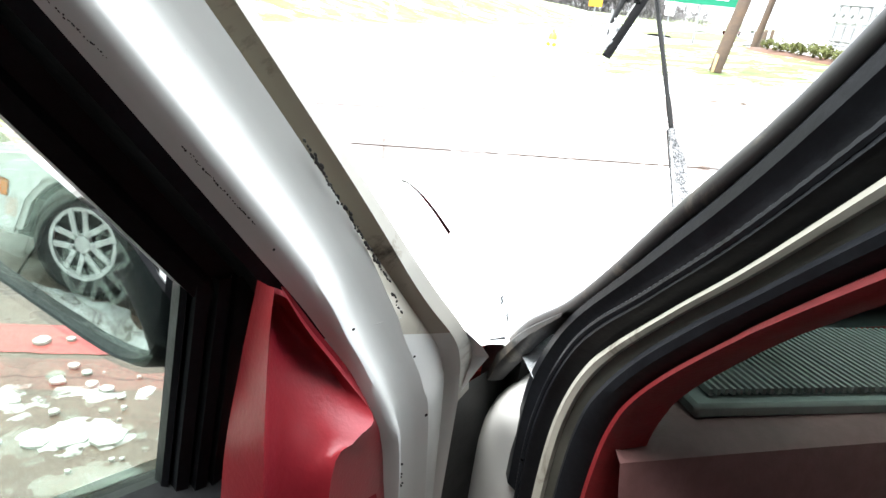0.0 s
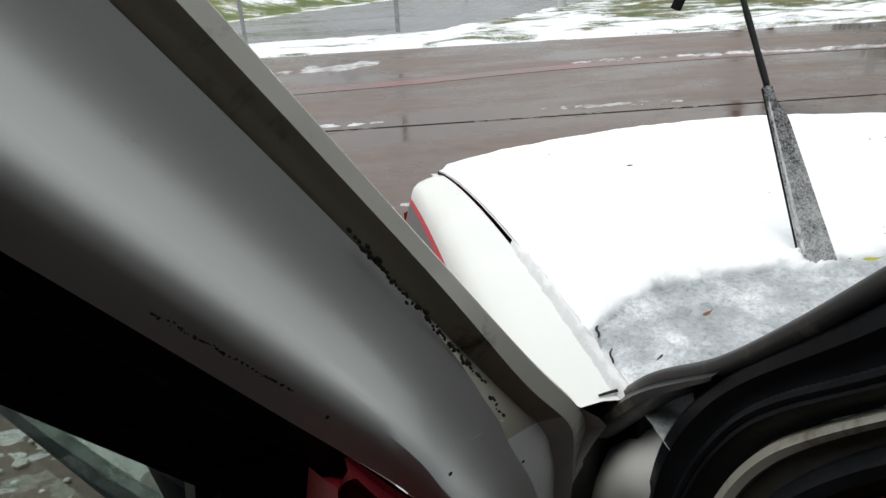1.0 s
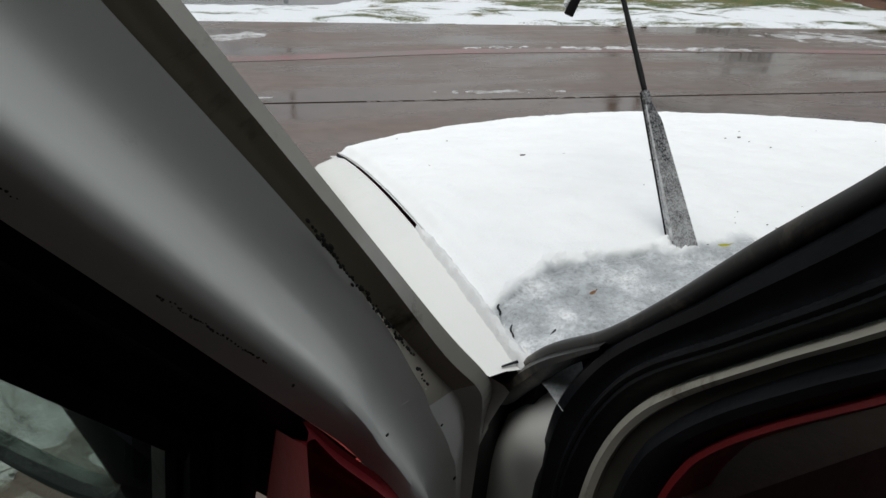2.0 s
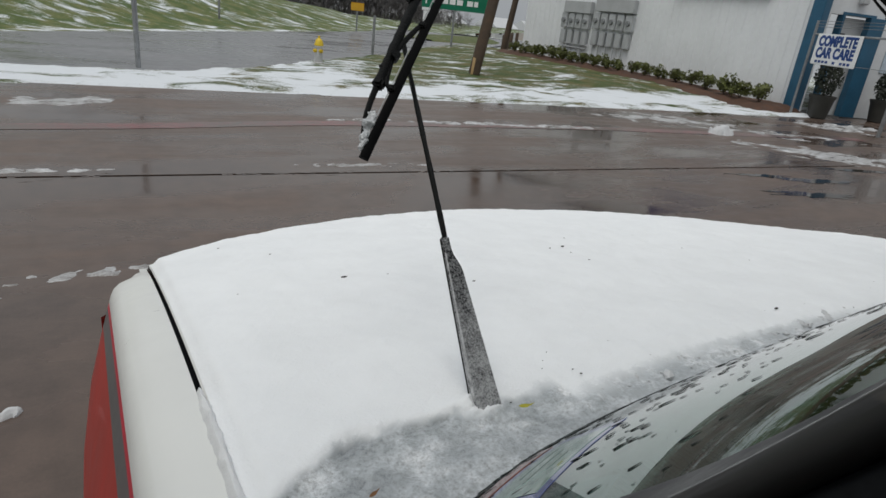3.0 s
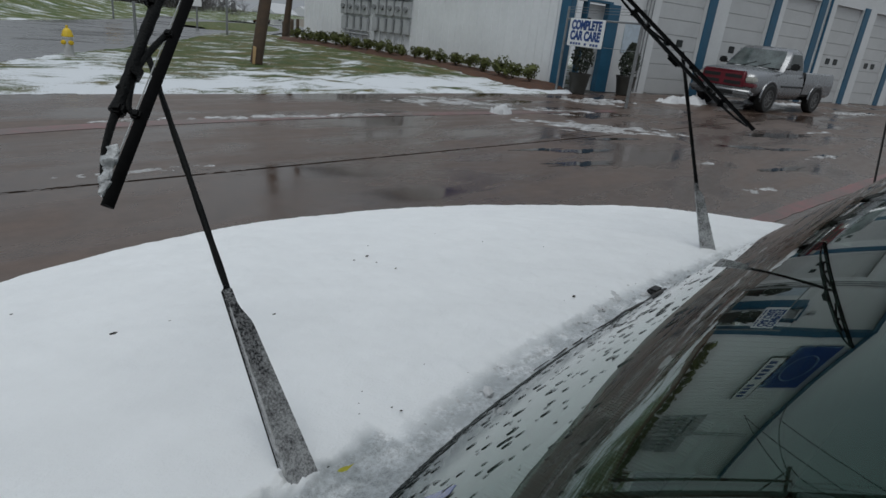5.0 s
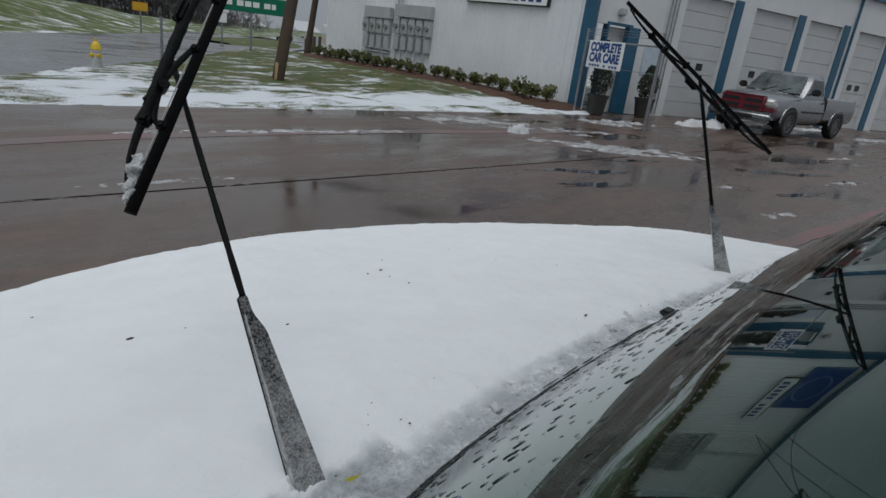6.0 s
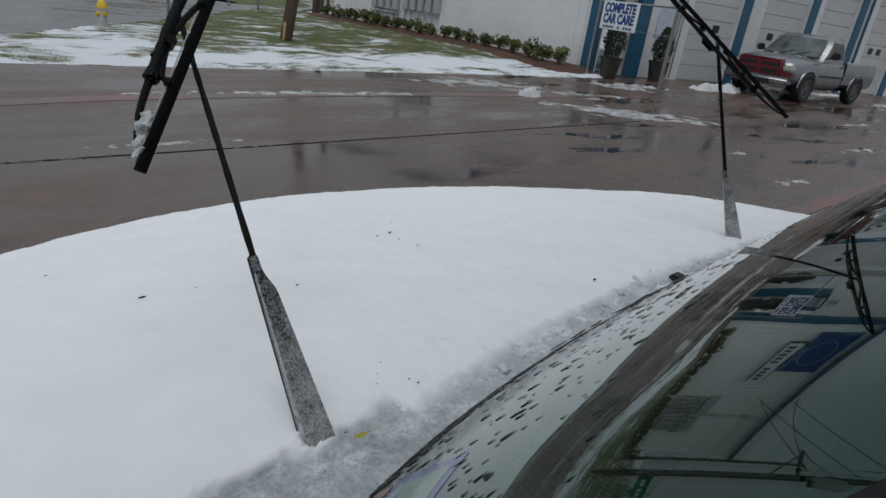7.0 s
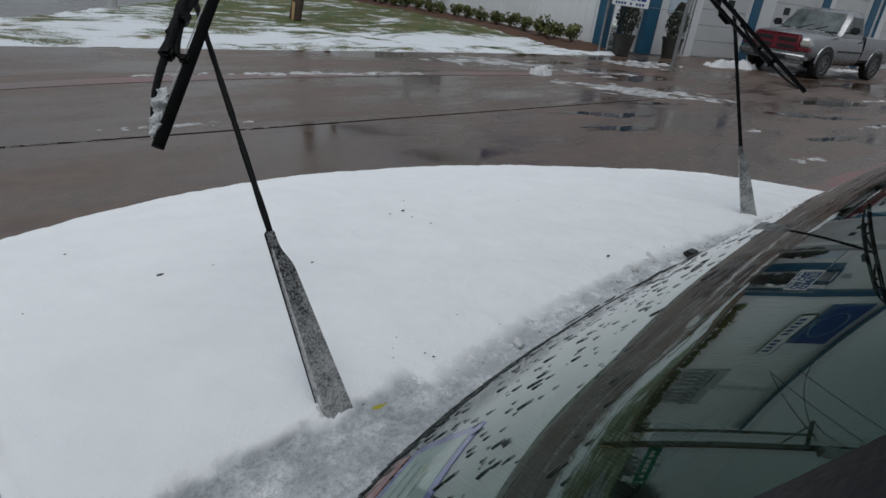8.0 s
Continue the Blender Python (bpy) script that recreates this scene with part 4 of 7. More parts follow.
for y in (-0.32, 0.32):
    for z in (0.74, 0.91):
        bm = bmesh.new()
        box(bm, (0.935, y, z), (0.03, 0.52, 0.12), bevel=0.015)
        part("grille", bm, BLACK_TRIM, nose, "black grille opening")
for s in (-1, 1):
    bm = bmesh.new()
    box(bm, (0.78, s * 0.77, 0.86), (0.22, 0.3, 0.15), bevel=0.04)
    part("headlight", bm, LAMP_CLEAR, truck, "clear headlamp")
    bm = bmesh.new()
    box(bm, (0.8, s * 0.78, 0.71), (0.22, 0.32, 0.11), bevel=0.03)
    part("lamp_band", bm, TRUCK_RED, truck, "red band under the lamp")
bm = bmesh.new()
box(bm, (0.9, 0, 0.5), (0.26, 1.92, 0.26), bevel=0.09, seg=3)
part("front_bumper", bm, SILVER, truck, "silver front bumper")
bm = bmesh.new()
box(bm, (1.03, 0, 0.47), (0.05, 0.9, 0.1), bevel=0.02)
part("bumper_intake", bm, BLACK_TRIM, truck)
for s in (-1, 1):
    bm = bmesh.new()
    box(bm, (-1.25, s * 0.978, 0.74), (1.3, 0.02, 0.05), bevel=0.008)
    part("side_moulding", bm, BLACK_TRIM, truck)
bm = bmesh.new()
box(bm, (-4.06, 0, 0.6), (0.2, 1.8, 0.18), bevel=0.05)
part("rear_bumper", bm, CHROME, truck)
for s in (-1, 1):
    bm = bmesh.new()
    box(bm, (-0.85, s * 1.1, 1.3), (0.12, 0.24, 0.18), bevel=0.04)
    rod(bm, (-0.85, s * 0.9, 1.22), (-0.85, s * 1.05, 1.26), 0.02, seg=8)
    part("door_mirror", bm, BLACK_TRIM, truck, "black door mirror")
bm = bmesh.new()
box(bm, (-1.75, 0.965, 1.02), (0.14, 0.02, 0.035), bevel=0.008)
part("door_handle", bm, BLACK_TRIM, truck)
for x in (0, -WB):
    for s in (-1, 1):
        wheel_mesh(truck, (x, s * 0.885, 0.39), 0.39, 0.25, (0, s, 0), 5, rim=RIM_DULL)
bm = bmesh.new()
box(bm, (-1.5, 0, 0.5), (4.6, 1.5, 0.3))
part("underbody", bm, BLACK_TRIM, truck, smooth=False)

# pale suv beside the van, facing the same way
sm_ = Matrix.Translation((-5.42, 0.2, 0)) @ Matrix.Rotation(radians(90), 4, "Z")
suv = thing("suv", "pale silver suv parked alongside with spoked alloy wheels", "car", sm_)
bm = bmesh.new()
lower = [(0.85, 0.32), (0.5, 0.3)] + arch(0, 0.38, 0.47) + [(-0.5, 0.3), (-2.2, 0.3)] + arch(-2.7, 0.38, 0.47) + [(-3.2, 0.32), (-3.55, 0.45), (-3.6, 1.0), (-3.5, 1.08), (-0.9, 1.05), (0.35, 0.98), (0.8, 0.86), (0.92, 0.6), (0.92, 0.42)]
side_shell(bm, lower, -0.92, 0.92)
soften(bm, 0.05)
part("body", bm, SUV_WHITE, suv)
bm = bmesh.new()
side_shell(bm, [(-0.75, 1.03), (-1.5, 1.6), (-1.7, 1.66), (-3.1, 1.66), (-3.35, 1.58), (-3.5, 1.05)], -0.88, 0.88, 0.25, 1.03)
soften(bm, 0.06)
part("cab", bm, SUV_WHITE, suv)
for s in (-1, 1):
    bm = bmesh.new()
    prism(bm, [(-1.05, s * 0.885, 1.1), (-1.6, s * 0.775, 1.54), (-3.05, s * 0.775, 1.54), (-3.3, s * 0.885, 1.1)], (0, s * 0.01, 0))
    part("side_window", bm, DARK_WINDOW, suv, smooth=False)
bm = bmesh.new()
box(bm, (0.72, -0.86, 0.76), (0.2, 0.1, 0.16), bevel=0.03)
part("headlight", bm, LAMP_CLEAR, suv)
bm = bmesh.new()
box(bm, (0.66, -0.925, 0.62), (0.1, 0.02, 0.12), bevel=0.01)
part("marker_lamp", bm, LAMP_AMBER, suv, "amber marker lamp")
for x in (0, -2.7):
    for s in (-1, 1):
        wheel_mesh(suv, (x, s * 0.83, 0.39), 0.39, 0.22, (0, s, 0), 5, 0.68)
bm = bmesh.new()
box(bm, (-1.4, 0, 0.42), (3.9, 1.4, 0.3))
part("underbody", bm, BLACK_TRIM, suv, smooth=False)


# ---------------------------------------------------------------- the van
van = thing("van", "white over red van, driver door open, hood under snow", "van")
HW, XR, XC = 0.77, 1.05, 0.14          # hood gap on the driver's side, on the far side, middle line


def hood_z(x, y):
    """Height of the bare hood: it slopes to the nose, is crowned across and leans a little."""
    u = x - XC
    along = 1.1941 - 0.0834 * y - 0.0639 * y * y
    return along - (0.0198 + 0.0157 * y) * u - (0.0139 + 0.018 * y + 0.0669 * y * y) * u * u - 0.009 * u**4


def nose_y(x):
    """Front edge of the hood, drawn back towards both corners."""
    back = 0.085 * (x + 0.05 + math.sqrt((x + 0.05) ** 2 + 0.01)) + 0.3 * (max(0.0, x) / 1.1) ** 9
    return 0.95 - back - 0.14 * (max(0.0, -0.1 - x) / 0.65) ** 4


def glass_y(x, z):
    """Front face of the windscreen."""
    d = x - 0.09
    bow = 0.11 * (-d / 0.83) ** 3.1 if d < 0 else 0.095 * (d / 0.95) ** 1.2
    bow += 0.5 * max(0.0, -0.5 - x) ** 2
    return -0.033 - bow - (z - 1.2) / 1.26 - 0.437 * (z - 1.2) * abs(z - 1.2)


def foot_y(x):
    """Where the glass rises out of the cowl."""
    return glass_y(x, hood_z(x, -0.07))


XS = [-HW + (HW + XR) * k / 66 for k in range(67)]
bm = bmesh.new()
rows = []
for k in range(40):
    s = k / 31
    row = []
    for x in XS:
        y0, y1 = foot_y(x) + 0.03, nose_y(x)
        if k <= 31:
            y = y0 + (y1 - y0) * s
            z = hood_z(x, y)
        else:
            a = (k - 31) / 8 * 1.45
            y, z = y1 + 0.05 * math.sin(a), hood_z(x, y1) - 0.05 * (1 - math.cos(a)) - max(0, a - 1.3) * 1.5
        row.append((x, y, z))
    rows.append(row)
sheet(rows, bm)
part("hood", bm, WHITE_PAINT, van, "white painted hood")


# fenders: white top rolling over to the coloured flank
def fender(side, name):
    prof = [(-0.776, 0.0, 0), (-0.79, 0.001, 0), (-0.81, -0.003, 0), (-0.828, -0.01, 0), (-0.838, -0.02, 0), (-0.843, -0.032, 0), (-0.845, -0.04, 2), (-0.848, -0.05, 1), (-0.858, -0.085, 3), (-0.885, -0.19, 3), (-0.91, -0.34, 3), (-0.925, -0.5, 3), (-0.92, -0.75, 3)]
    n = 34
    rings = []
    for k in range(n):
        s = k / (n - 1)
        y0 = -0.145 if side < 0 else -0.3
        y1 = 0.79 if side < 0 else 0.66
        y = y0 + s * (y1 - y0)
        bend = 0.1 * step(y1 - 0.12, y1 + 0.04, y)
        ring = []
        for x, dz, mt in prof:
            xx = x + (bend * 0.5 * abs(x + 0.74)) + (0.03 * step(y1 - 0.1, y1 + 0.02, y) if x < -0.8 else 0)
            ring.append(((xx if side < 0 else 2 * XC - xx), y, hood_z(-HW if side < 0 else XR, y) + dz - 0.006 * step(y1 - 0.12, y1, y)))
        rings.append(ring)
    for k in range(6):
        a = (k + 1) / 6 * 1.5
        ring = []
        for (x, dz, mt), p in zip(prof, rings[n - 1]):
            ring.append((XC + (p[0] - XC) * (1 - 0.03 * (1 - math.cos(a))), p[1] + 0.06 * math.sin(a), p[2] - 0.09 * (1 - math.cos(a))))
        rings.append(ring)
    groups = [(0, 6, WHITE_PAINT, name, "white fender top"), (6, 7, BRIGHT_RED, "pinstripe", "bright red pinstripe"), (7, 8, GREY_BAND, "stripe", "dark grey stripe"), (8, 12, RED_PAINT, "flank", "red painted flank")]
    first = None
    for a, b, mt, nm, lab in groups:
        bm = bmesh.new()
        sheet([[r[i] for i in range(a, b + 1)] for r in rings], bm)
        ob = part(nm, bm, mt, van if first is None else first, lab)
        first = first or ob
    return first


fender(-1, "fender")
fender(1, "fender")
# channel under the hood gap, and cowl
for s in (-1, 1):
    bm = bmesh.new()
    sheet([[(XC + s * 0.902, y, hood_z(XC + s * 0.91, y) - 0.016), (XC + s * 0.922, y, hood_z(XC + s * 0.91, y) - 0.016)] for y in (-0.08, 0.1, 0.4, 0.75)], bm)
    part("hood_gap", bm, RUBBER, van, "dark gap beside the hood")
bm = bmesh.new()
sheet([[(x, foot_y(x) + dy, hood_z(x, foot_y(x) + dy) - 0.02) for x in [-0.735 + 1.775 * k / 40 for k in range(41)]] for dy in (-0.03, 0.0, 0.03, 0.07)], bm)
part("cowl", bm, BLACK_TRIM, van, "black cowl under the windscreen")
# front end, hidden below the nose
bm = bmesh.new()
rows = []
for z in (1.0, 0.8, 0.6, 0.4):
    rows.append([(x, nose_y(x) + 0.02 - 0.03 * (1 - z), z) for x in [-0.86 + 1.98 * k / 20 for k in range(21)]])
sheet(rows, bm)
box(bm, (0, 0.82, 0.45), (1.7, 0.3, 0.22), bevel=0.05)
part("front_panel", bm, RED_PAINT, van, "red nose panel and bumper")
for s in (-1, 1):
    bm = bmesh.new()
    tube(bm, [(XC + s * 1.06, 0.28 + 0.36 * math.cos(a), 0.42 + 0.36 * math.sin(a)) for a in [math.pi * k / 14 for k in range(15)]], 0.022, 8)
    part("arch_trim", bm, CHROME, van, "bright wheel arch trim")
    wheel_mesh(van, (XC + s * 0.9, 0.28, 0.36), 0.35, 0.22, (s, 0, 0), 5)
    wheel_mesh(van, (XC + s * 0.9, -2.8, 0.36), 0.35, 0.22, (s, 0, 0), 5)

# windscreen
bm = bmesh.new()
NZ, NXG = 32, 80
faces = []
for inner in (0, 1):
    grid = []
    for k in range(NZ + 1):
        z = 1.15 + 0.645 * k / NZ
        hw = 0.875 - 0.11 * (z - 1.2)
        xs = [XC + hw * (-1 + 2 * i / NXG) for i in range(NXG + 1)]
        grid.append([bm.verts.new((x, glass_y(x, z) - 0.0072 * inner, z)) for x in xs])
    faces.append(grid)
for inner, grid in enumerate(faces):
    for a, b in zip(grid, grid[1:]):
        for i in range(NXG):
            q = (a[i], a[i + 1], b[i + 1], b[i])
            bm.faces.new(q if inner else q[::-1])
go, gi = faces
rim_o = go[0] + [r[-1] for r in go[1:]] + go[-1][-2::-1] + [r[0] for r in go[-2:0:-1]]
rim_i = gi[0] + [r[-1] for r in gi[1:]] + gi[-1][-2::-1] + [r[0] for r in gi[-2:0:-1]]
for k in range(len(rim_o)):
    bm.faces.new((rim_o[k - 1], rim_o[k], rim_i[k], rim_i[k - 1]))
part("windscreen", bm, GLASS, van, "sloping wet windscreen")
bm = bmesh.new()
rows = []
for z in (1.15, 1.185, 1.212):
    rows.append([(XC + 0.88 * f, glass_y(XC + 0.88 * f, z) - 0.009, z) for f in [-1 + i / 20 for i in range(41)]])
sheet(rows, bm)
part("windscreen_border", bm, BLACK_TRIM, van, "black border inside the glass")

# small sticker inside the lower corner of the glass
bm = bmesh.new()
sheet([[(x, glass_y(x, z) - 0.009, z) for x in (-0.665, -0.645, -0.62)] for z in (1.3, 1.33, 1.36)], bm)
part("sticker", bm, plain("sticker_blue", (0.4, 0.5, 0.62), 0.4), van, "pale blue sticker inside the glass")

# cabin shell
bm = bmesh.new()
rows = []
for y, z, hw in ((-0.7, 1.79, 0.67), (-0.82, 1.88, 0.71), (-1.2, 1.95, 0.75), (-3.4, 1.95, 0.77), (-3.6, 1.9, 0.75)):
    rows.append([(XC + (hw + 0.08) * f, y, z - 0.1 * abs(f) ** 4) for f in [-1 + i / 8 for i in range(17)]])
sheet(rows, bm)
bmesh.ops.solidify(bm, geom=bm.faces[:], thickness=0.03)
part("roof", bm, WHITE_PAINT, van, "white roof")
for name, c, size, mat, label in (
        ("rear_panel", (0.12, -3.6, 1.2), (1.8, 0.06, 1.5), CABIN_DARK, "dark inner rear panel"),
        ("cabin_floor", (XC, -1.9, 0.42), (1.8, 3.4, 0.08), CABIN_DARK, "dark cabin floor"),
        ("inner_side", (1.07, -1.9, 0.85), (0.06, 3.4, 0.8), CABIN_DARK, "dark inner side wall"),
        ("inner_side", (-0.82, -2.5, 1.05), (0.06, 2.2, 1.5), CABIN_DARK, "dark inner side wall"),
        ("firewall", (XC, -0.13, 0.7), (1.7, 0.05, 0.8), CABIN_DARK, "dark firewall"),
        ("side_panel", (1.111, -1.9, 0.83), (0.018, 3.4, 0.78), RED_PAINT, "red lower body side"),
        ("side_panel", (-0.861, -2.5, 0.68), (0.018, 2.2, 0.72), RED_PAINT, "red lower body side"),
        ("side_panel", (-0.861, -2.5, 1.42), (0.018, 2.2, 0.74), WHITE_PAINT, "white upper body side"),
        ("tail_panel", (0.12, -3.641, 1.2), (1.8, 0.018, 1.44), RED_PAINT, "red tail")):
    bm = bmesh.new()
    box(bm, c, size, None, 0.008)
    part(name, bm, mat, van, label, smooth=False)
SLOPE = [(-3.55, 1.15), (-0.24, 1.15), (-0.3, 1.22), (-0.68, 1.52), (-1.0, 1.82), (-1.1, 1.87), (-3.55, 1.87)]
for name, x, w, mat, label in (("upper_side", 0.955, 0.05, CABIN_DARK, "dark inner side wall"), ("side_panel", 1.009, 0.018, WHITE_PAINT, "white upper body side")):
    bm = bmesh.new()
    prism(bm, [(x, y, z) for y, z in SLOPE], (w, 0, 0))
    part(name, bm, mat, van, label, smooth=False)
bm = bmesh.new()
for x in (-0.42, 0.42):
    box(bm, (x, -1.35, 0.75), (0.5, 0.5, 0.3), bevel=0.08, seg=3)
    box(bm, (x, -1.62, 1.15), (0.5, 0.18, 0.7), Matrix.Identity(4), 0.07, 3)
part("seats", bm, RED_VINYL, van, "red vinyl front seats")

# door jamb: bands of rubber and paint that run up the windscreen pillar
JP, JN, JH = Vector((-0.75, -0.25, 0)), Vector((0.977, 0.21, 0)).normalized(), Vector((0.21, -0.977, 0)).normalized()


def J(a, z, out=0.0):
    """A place on the jamb: a backwards, z up, out towards the driver's side."""
    return JP + JH * a + Vector((0, 0, z)) - JN * out


SIL = [(-0.129, 1.15), (-0.123, 1.184), (-0.086, 1.234), (-0.038, 1.279), (0.0, 1.325), (0.04, 1.38), (0.105, 1.468), (0.2, 1.63), (0.36, 1.88)]
FLP = [(-0.078, 1.09), (-0.075, 1.15), (-0.07, 1.196), (-0.054, 1.239), (-0.028, 1.284), (0.03, 1.357), (0.1, 1.452), (0.2, 1.615), (0.36, 1.87)]
RIB = [(-0.044, 1.08), (-0.045, 1.15), (-0.036, 1.205), (-0.018, 1.255), (0.005, 1.292), (0.05, 1.343), (0.112, 1.42), (0.225, 1.585), (0.385, 1.83)]
WHT = [(-0.03, 0.85), (-0.029, 1.06), (-0.026, 1.155), (-0.017, 1.21), (0.0, 1.255), (0.022, 1.288), (0.062, 1.337), (0.117, 1.404), (0.238, 1.57), (0.4, 1.81)]
BLB = [(-0.004, 0.85), (-0.003, 1.1), (0.0, 1.174), (0.006, 1.215), (0.016, 1.245), (0.041, 1.289), (0.078, 1.338), (0.122, 1.39), (0.252, 1.552), (0.415, 1.79)]
RDT = [(0.02, 0.85), (0.022, 1.1), (0.026, 1.19), (0.034, 1.235), (0.046, 1.264), (0.068, 1.299), (0.1, 1.341), (0.127, 1.375), (0.262, 1.535), (0.43, 1.77)]
RDI = [(0.038, 0.85), (0.04, 1.15), (0.045, 1.22), (0.053, 1.252), (0.062, 1.272), (0.08, 1.3), (0.108, 1.338), (0.136, 1.37), (0.274, 1.525), (0.444, 1.755)]


def band(name, a, b, prof, material, label, n=60, parent=None):
    """A strip between two lines on the jamb; prof: (share of the way from a to b, height)."""
    la, lb = smooth_line([(p[0], p[1], 0) for p in a], n), smooth_line([(p[0], p[1], 0) for p in b], n)
    bm = bmesh.new()
    sheet([[J(p.x + (q.x - p.x) * t, p.y + (q.y - p.y) * t, o) for t, o in prof] for p, q in zip(la, lb)], bm)
    return part(name, bm, material, parent or van, label)


band("pillar_face", SIL, SIL, [(0, 0.0), (0, -0.06)], RUBBER, "black pillar face")
# black strip gives the shade of the hollow under the rubber
band("hollow_shade", SIL[2:], FLP[2:], [(0.0, -0.006), (0.2, -0.03), (0.8, -0.03), (1.1, -0.006)], BLACK_TRIM, "hollow under the windscreen rubber, its shade given as black")
bm = bmesh.new()
tube(bm, [J(p.x, p.y, -0.002) for p in smooth_line([(a, z, 0) for a, z in SIL[1:]], 50)], 0.006, 10)
part("pillar_edge", bm, RUBBER_OLD, van, "weathered rubber edge of the pillar")
band("rubber_flap", FLP, RIB, [(0.02, -0.006), (0.0, 0.0), (0.1, 0.004), (0.35, 0.006), (0.6, 0.002), (0.8, 0.001), (0.97, 0.002)], RUBBER, "broad black rubber flap")
band("door_seal", RIB, WHT[1:], [(-0.15, 0.0), (-0.05, 0.006), (0.12, 0.01), (0.3, 0.011), (0.5, 0.008), (0.72, 0.002), (0.9, 0.0)], RUBBER, "black door seal")
bm = bmesh.new()
tube(bm, [J(p.x, p.y, 0.0085) for p in smooth_line([(a, z, 0) for a, z in RIB], 260)], [0.0028 + (0.0004 if k % 2 else 0) for k in range(260)], 8)
part("ribbed_cord", bm, RUBBER, van, "finely ribbed cord along the door seal")
band("jamb_flange", WHT, BLB, [(-0.06, -0.002), (0.0, 0.006), (0.22, 0.008), (0.42, 0.006), (0.46, 0.0)], JAMB_CREAM, "thin painted flange")
band("jamb_channel", WHT, BLB, [(0.44, 0.003), (0.7, 0.001), (1.0, 0.0)], GREY_RUBBER, "olive grey channel")
band("bulb_seal", BLB, RDT, [(-0.1, -0.002), (0.05, 0.007), (0.3, 0.011), (0.6, 0.01), (0.85, 0.005), (1.0, 0.0)], RUBBER, "black bulb seal")
band("pillar_trim", RDT, RDI, [(-0.08, -0.003), (0.1, 0.005), (0.4, 0.006), (0.6, 0.002), (0.75, -0.006), (0.85, -0.025)], RED_TRIM, "red plastic pillar trim")
# painted body below the flap
bm = bmesh.new()
rows = []
for k in range(24):
    z = 0.75 + 0.455 * k / 23
    left = -0.173 + 0.012 * step(1.0, 1.1, z) + 0.078 * step(1.07, 1.225, z)
    rows.append([J(left + (-0.03 - left) * f, z - 0.02 * f * step(1.1, 1.2, z), 0.016 * math.sin(math.pi * min(1, f * 1.25 + 0.12)) - 0.02 * (1 - f) ** 3 - 0.02 * step(1.15, 1.21, z)) for f in [i / 12 for i in range(13)]])
sheet(rows, bm)
part("jamb_panel", bm, WHITE_PAINT, van, "white painted hinge panel")
# black box and sheet stand in for the shade between door and jamb
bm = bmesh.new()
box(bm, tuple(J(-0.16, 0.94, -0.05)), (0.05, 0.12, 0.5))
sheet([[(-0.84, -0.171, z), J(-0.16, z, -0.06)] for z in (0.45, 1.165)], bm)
part("recess_shade", bm, BLACK_TRIM, van, "black sheets standing in for shade in the hinge recess", smooth=False)
LEAF_T = [(-0.131, 1.155), (-0.124, 1.184), (-0.108, 1.21), (-0.086, 1.235), (-0.06, 1.259), (-0.034, 1.281)]
LEAF_B = [(-0.122, 1.156), (-0.109, 1.176), (-0.09, 1.203), (-0.07, 1.231), (-0.052, 1.252), (-0.034, 1.273)]
band("corner_seal", LEAF_T, LEAF_B, [(-0.1, -0.012), (0.0, 0.001), (0.3, 0.008), (0.65, 0.008), (0.95, 0.002), (1.0, -0.006)], RUBBER_OLD, "worn end of the windscreen rubber", 30)

# dashboard
bm = bmesh.new()
rows = []
for y, z in ((-0.12, 1.165), (-0.2, 1.205), (-0.262, 1.217), (-0.275, 1.212), (-0.285, 1.185), (-0.3, 1.05), (-0.29, 0.8)):
    rows.append([(x, y - 0.02 * (x / 0.7) ** 2, z) for x in [-0.74 + 1.68 * k / 20 for k in range(21)]])
sheet(rows, bm)
dash = part("dashboard", bm, DASH_RED, van, "maroon dashboard")
bm = bmesh.new()
box(bm, (-0.4, -0.19, 1.21), (0.53, 0.135, 0.012), Matrix.Translation((0, -0.19, 1.21)) @ Matrix.Rotation(radians(-7), 4, "X") @ Matrix.Translation((0, 0.19, -1.21)), bevel=0.003, seg=1)
part("vent_frame", bm, DASH_GREY, dash, "grey defroster surround")
bm = bmesh.new()
for k in range(78):
    box(bm, (-0.647 + 0.0064 * k, -0.19, 1.2195), (0.0027, 0.112, 0.006), Matrix.Translation((0, -0.19, 1.21)) @ Matrix.Rotation(radians(-7), 4, "X") @ Matrix.Translation((0, 0.19, -1.21)))
part("vent_slat", bm, DASH_GREY, dash, "fine grey defroster slats", smooth=False)
bm = bmesh.new()
sheet([[(-0.65, -0.246, 1.2243), (-0.155, -0.246, 1.2243)], [(-0.65, -0.134, 1.2105), (-0.155, -0.134, 1.2105)]], bm)
part("vent_slot", bm, BLACK_TRIM, dash, "dark slots", smooth=False)
bm = bmesh.new()
box(bm, (-0.55, -0.3, 1.06), (0.16, 0.02, 0.1), bevel=0.01)
part("dash_panel", bm, DASH_GREY, dash, "grey switch panel")

# ---------------------------------------------------------------- the open door
LD, ND = Vector((-0.86, -0.51, 0)).normalized(), Vector((0.51, -0.86, 0)).normalized()
HOOK = Vector((-0.808, -0.187, 0))


def D(u, n, z):
    """A place on the door: u along the leaf from its hinge corner, n to the inside, z up."""
    return HOOK + LD * u + ND * n + Vector((0, 0, z))


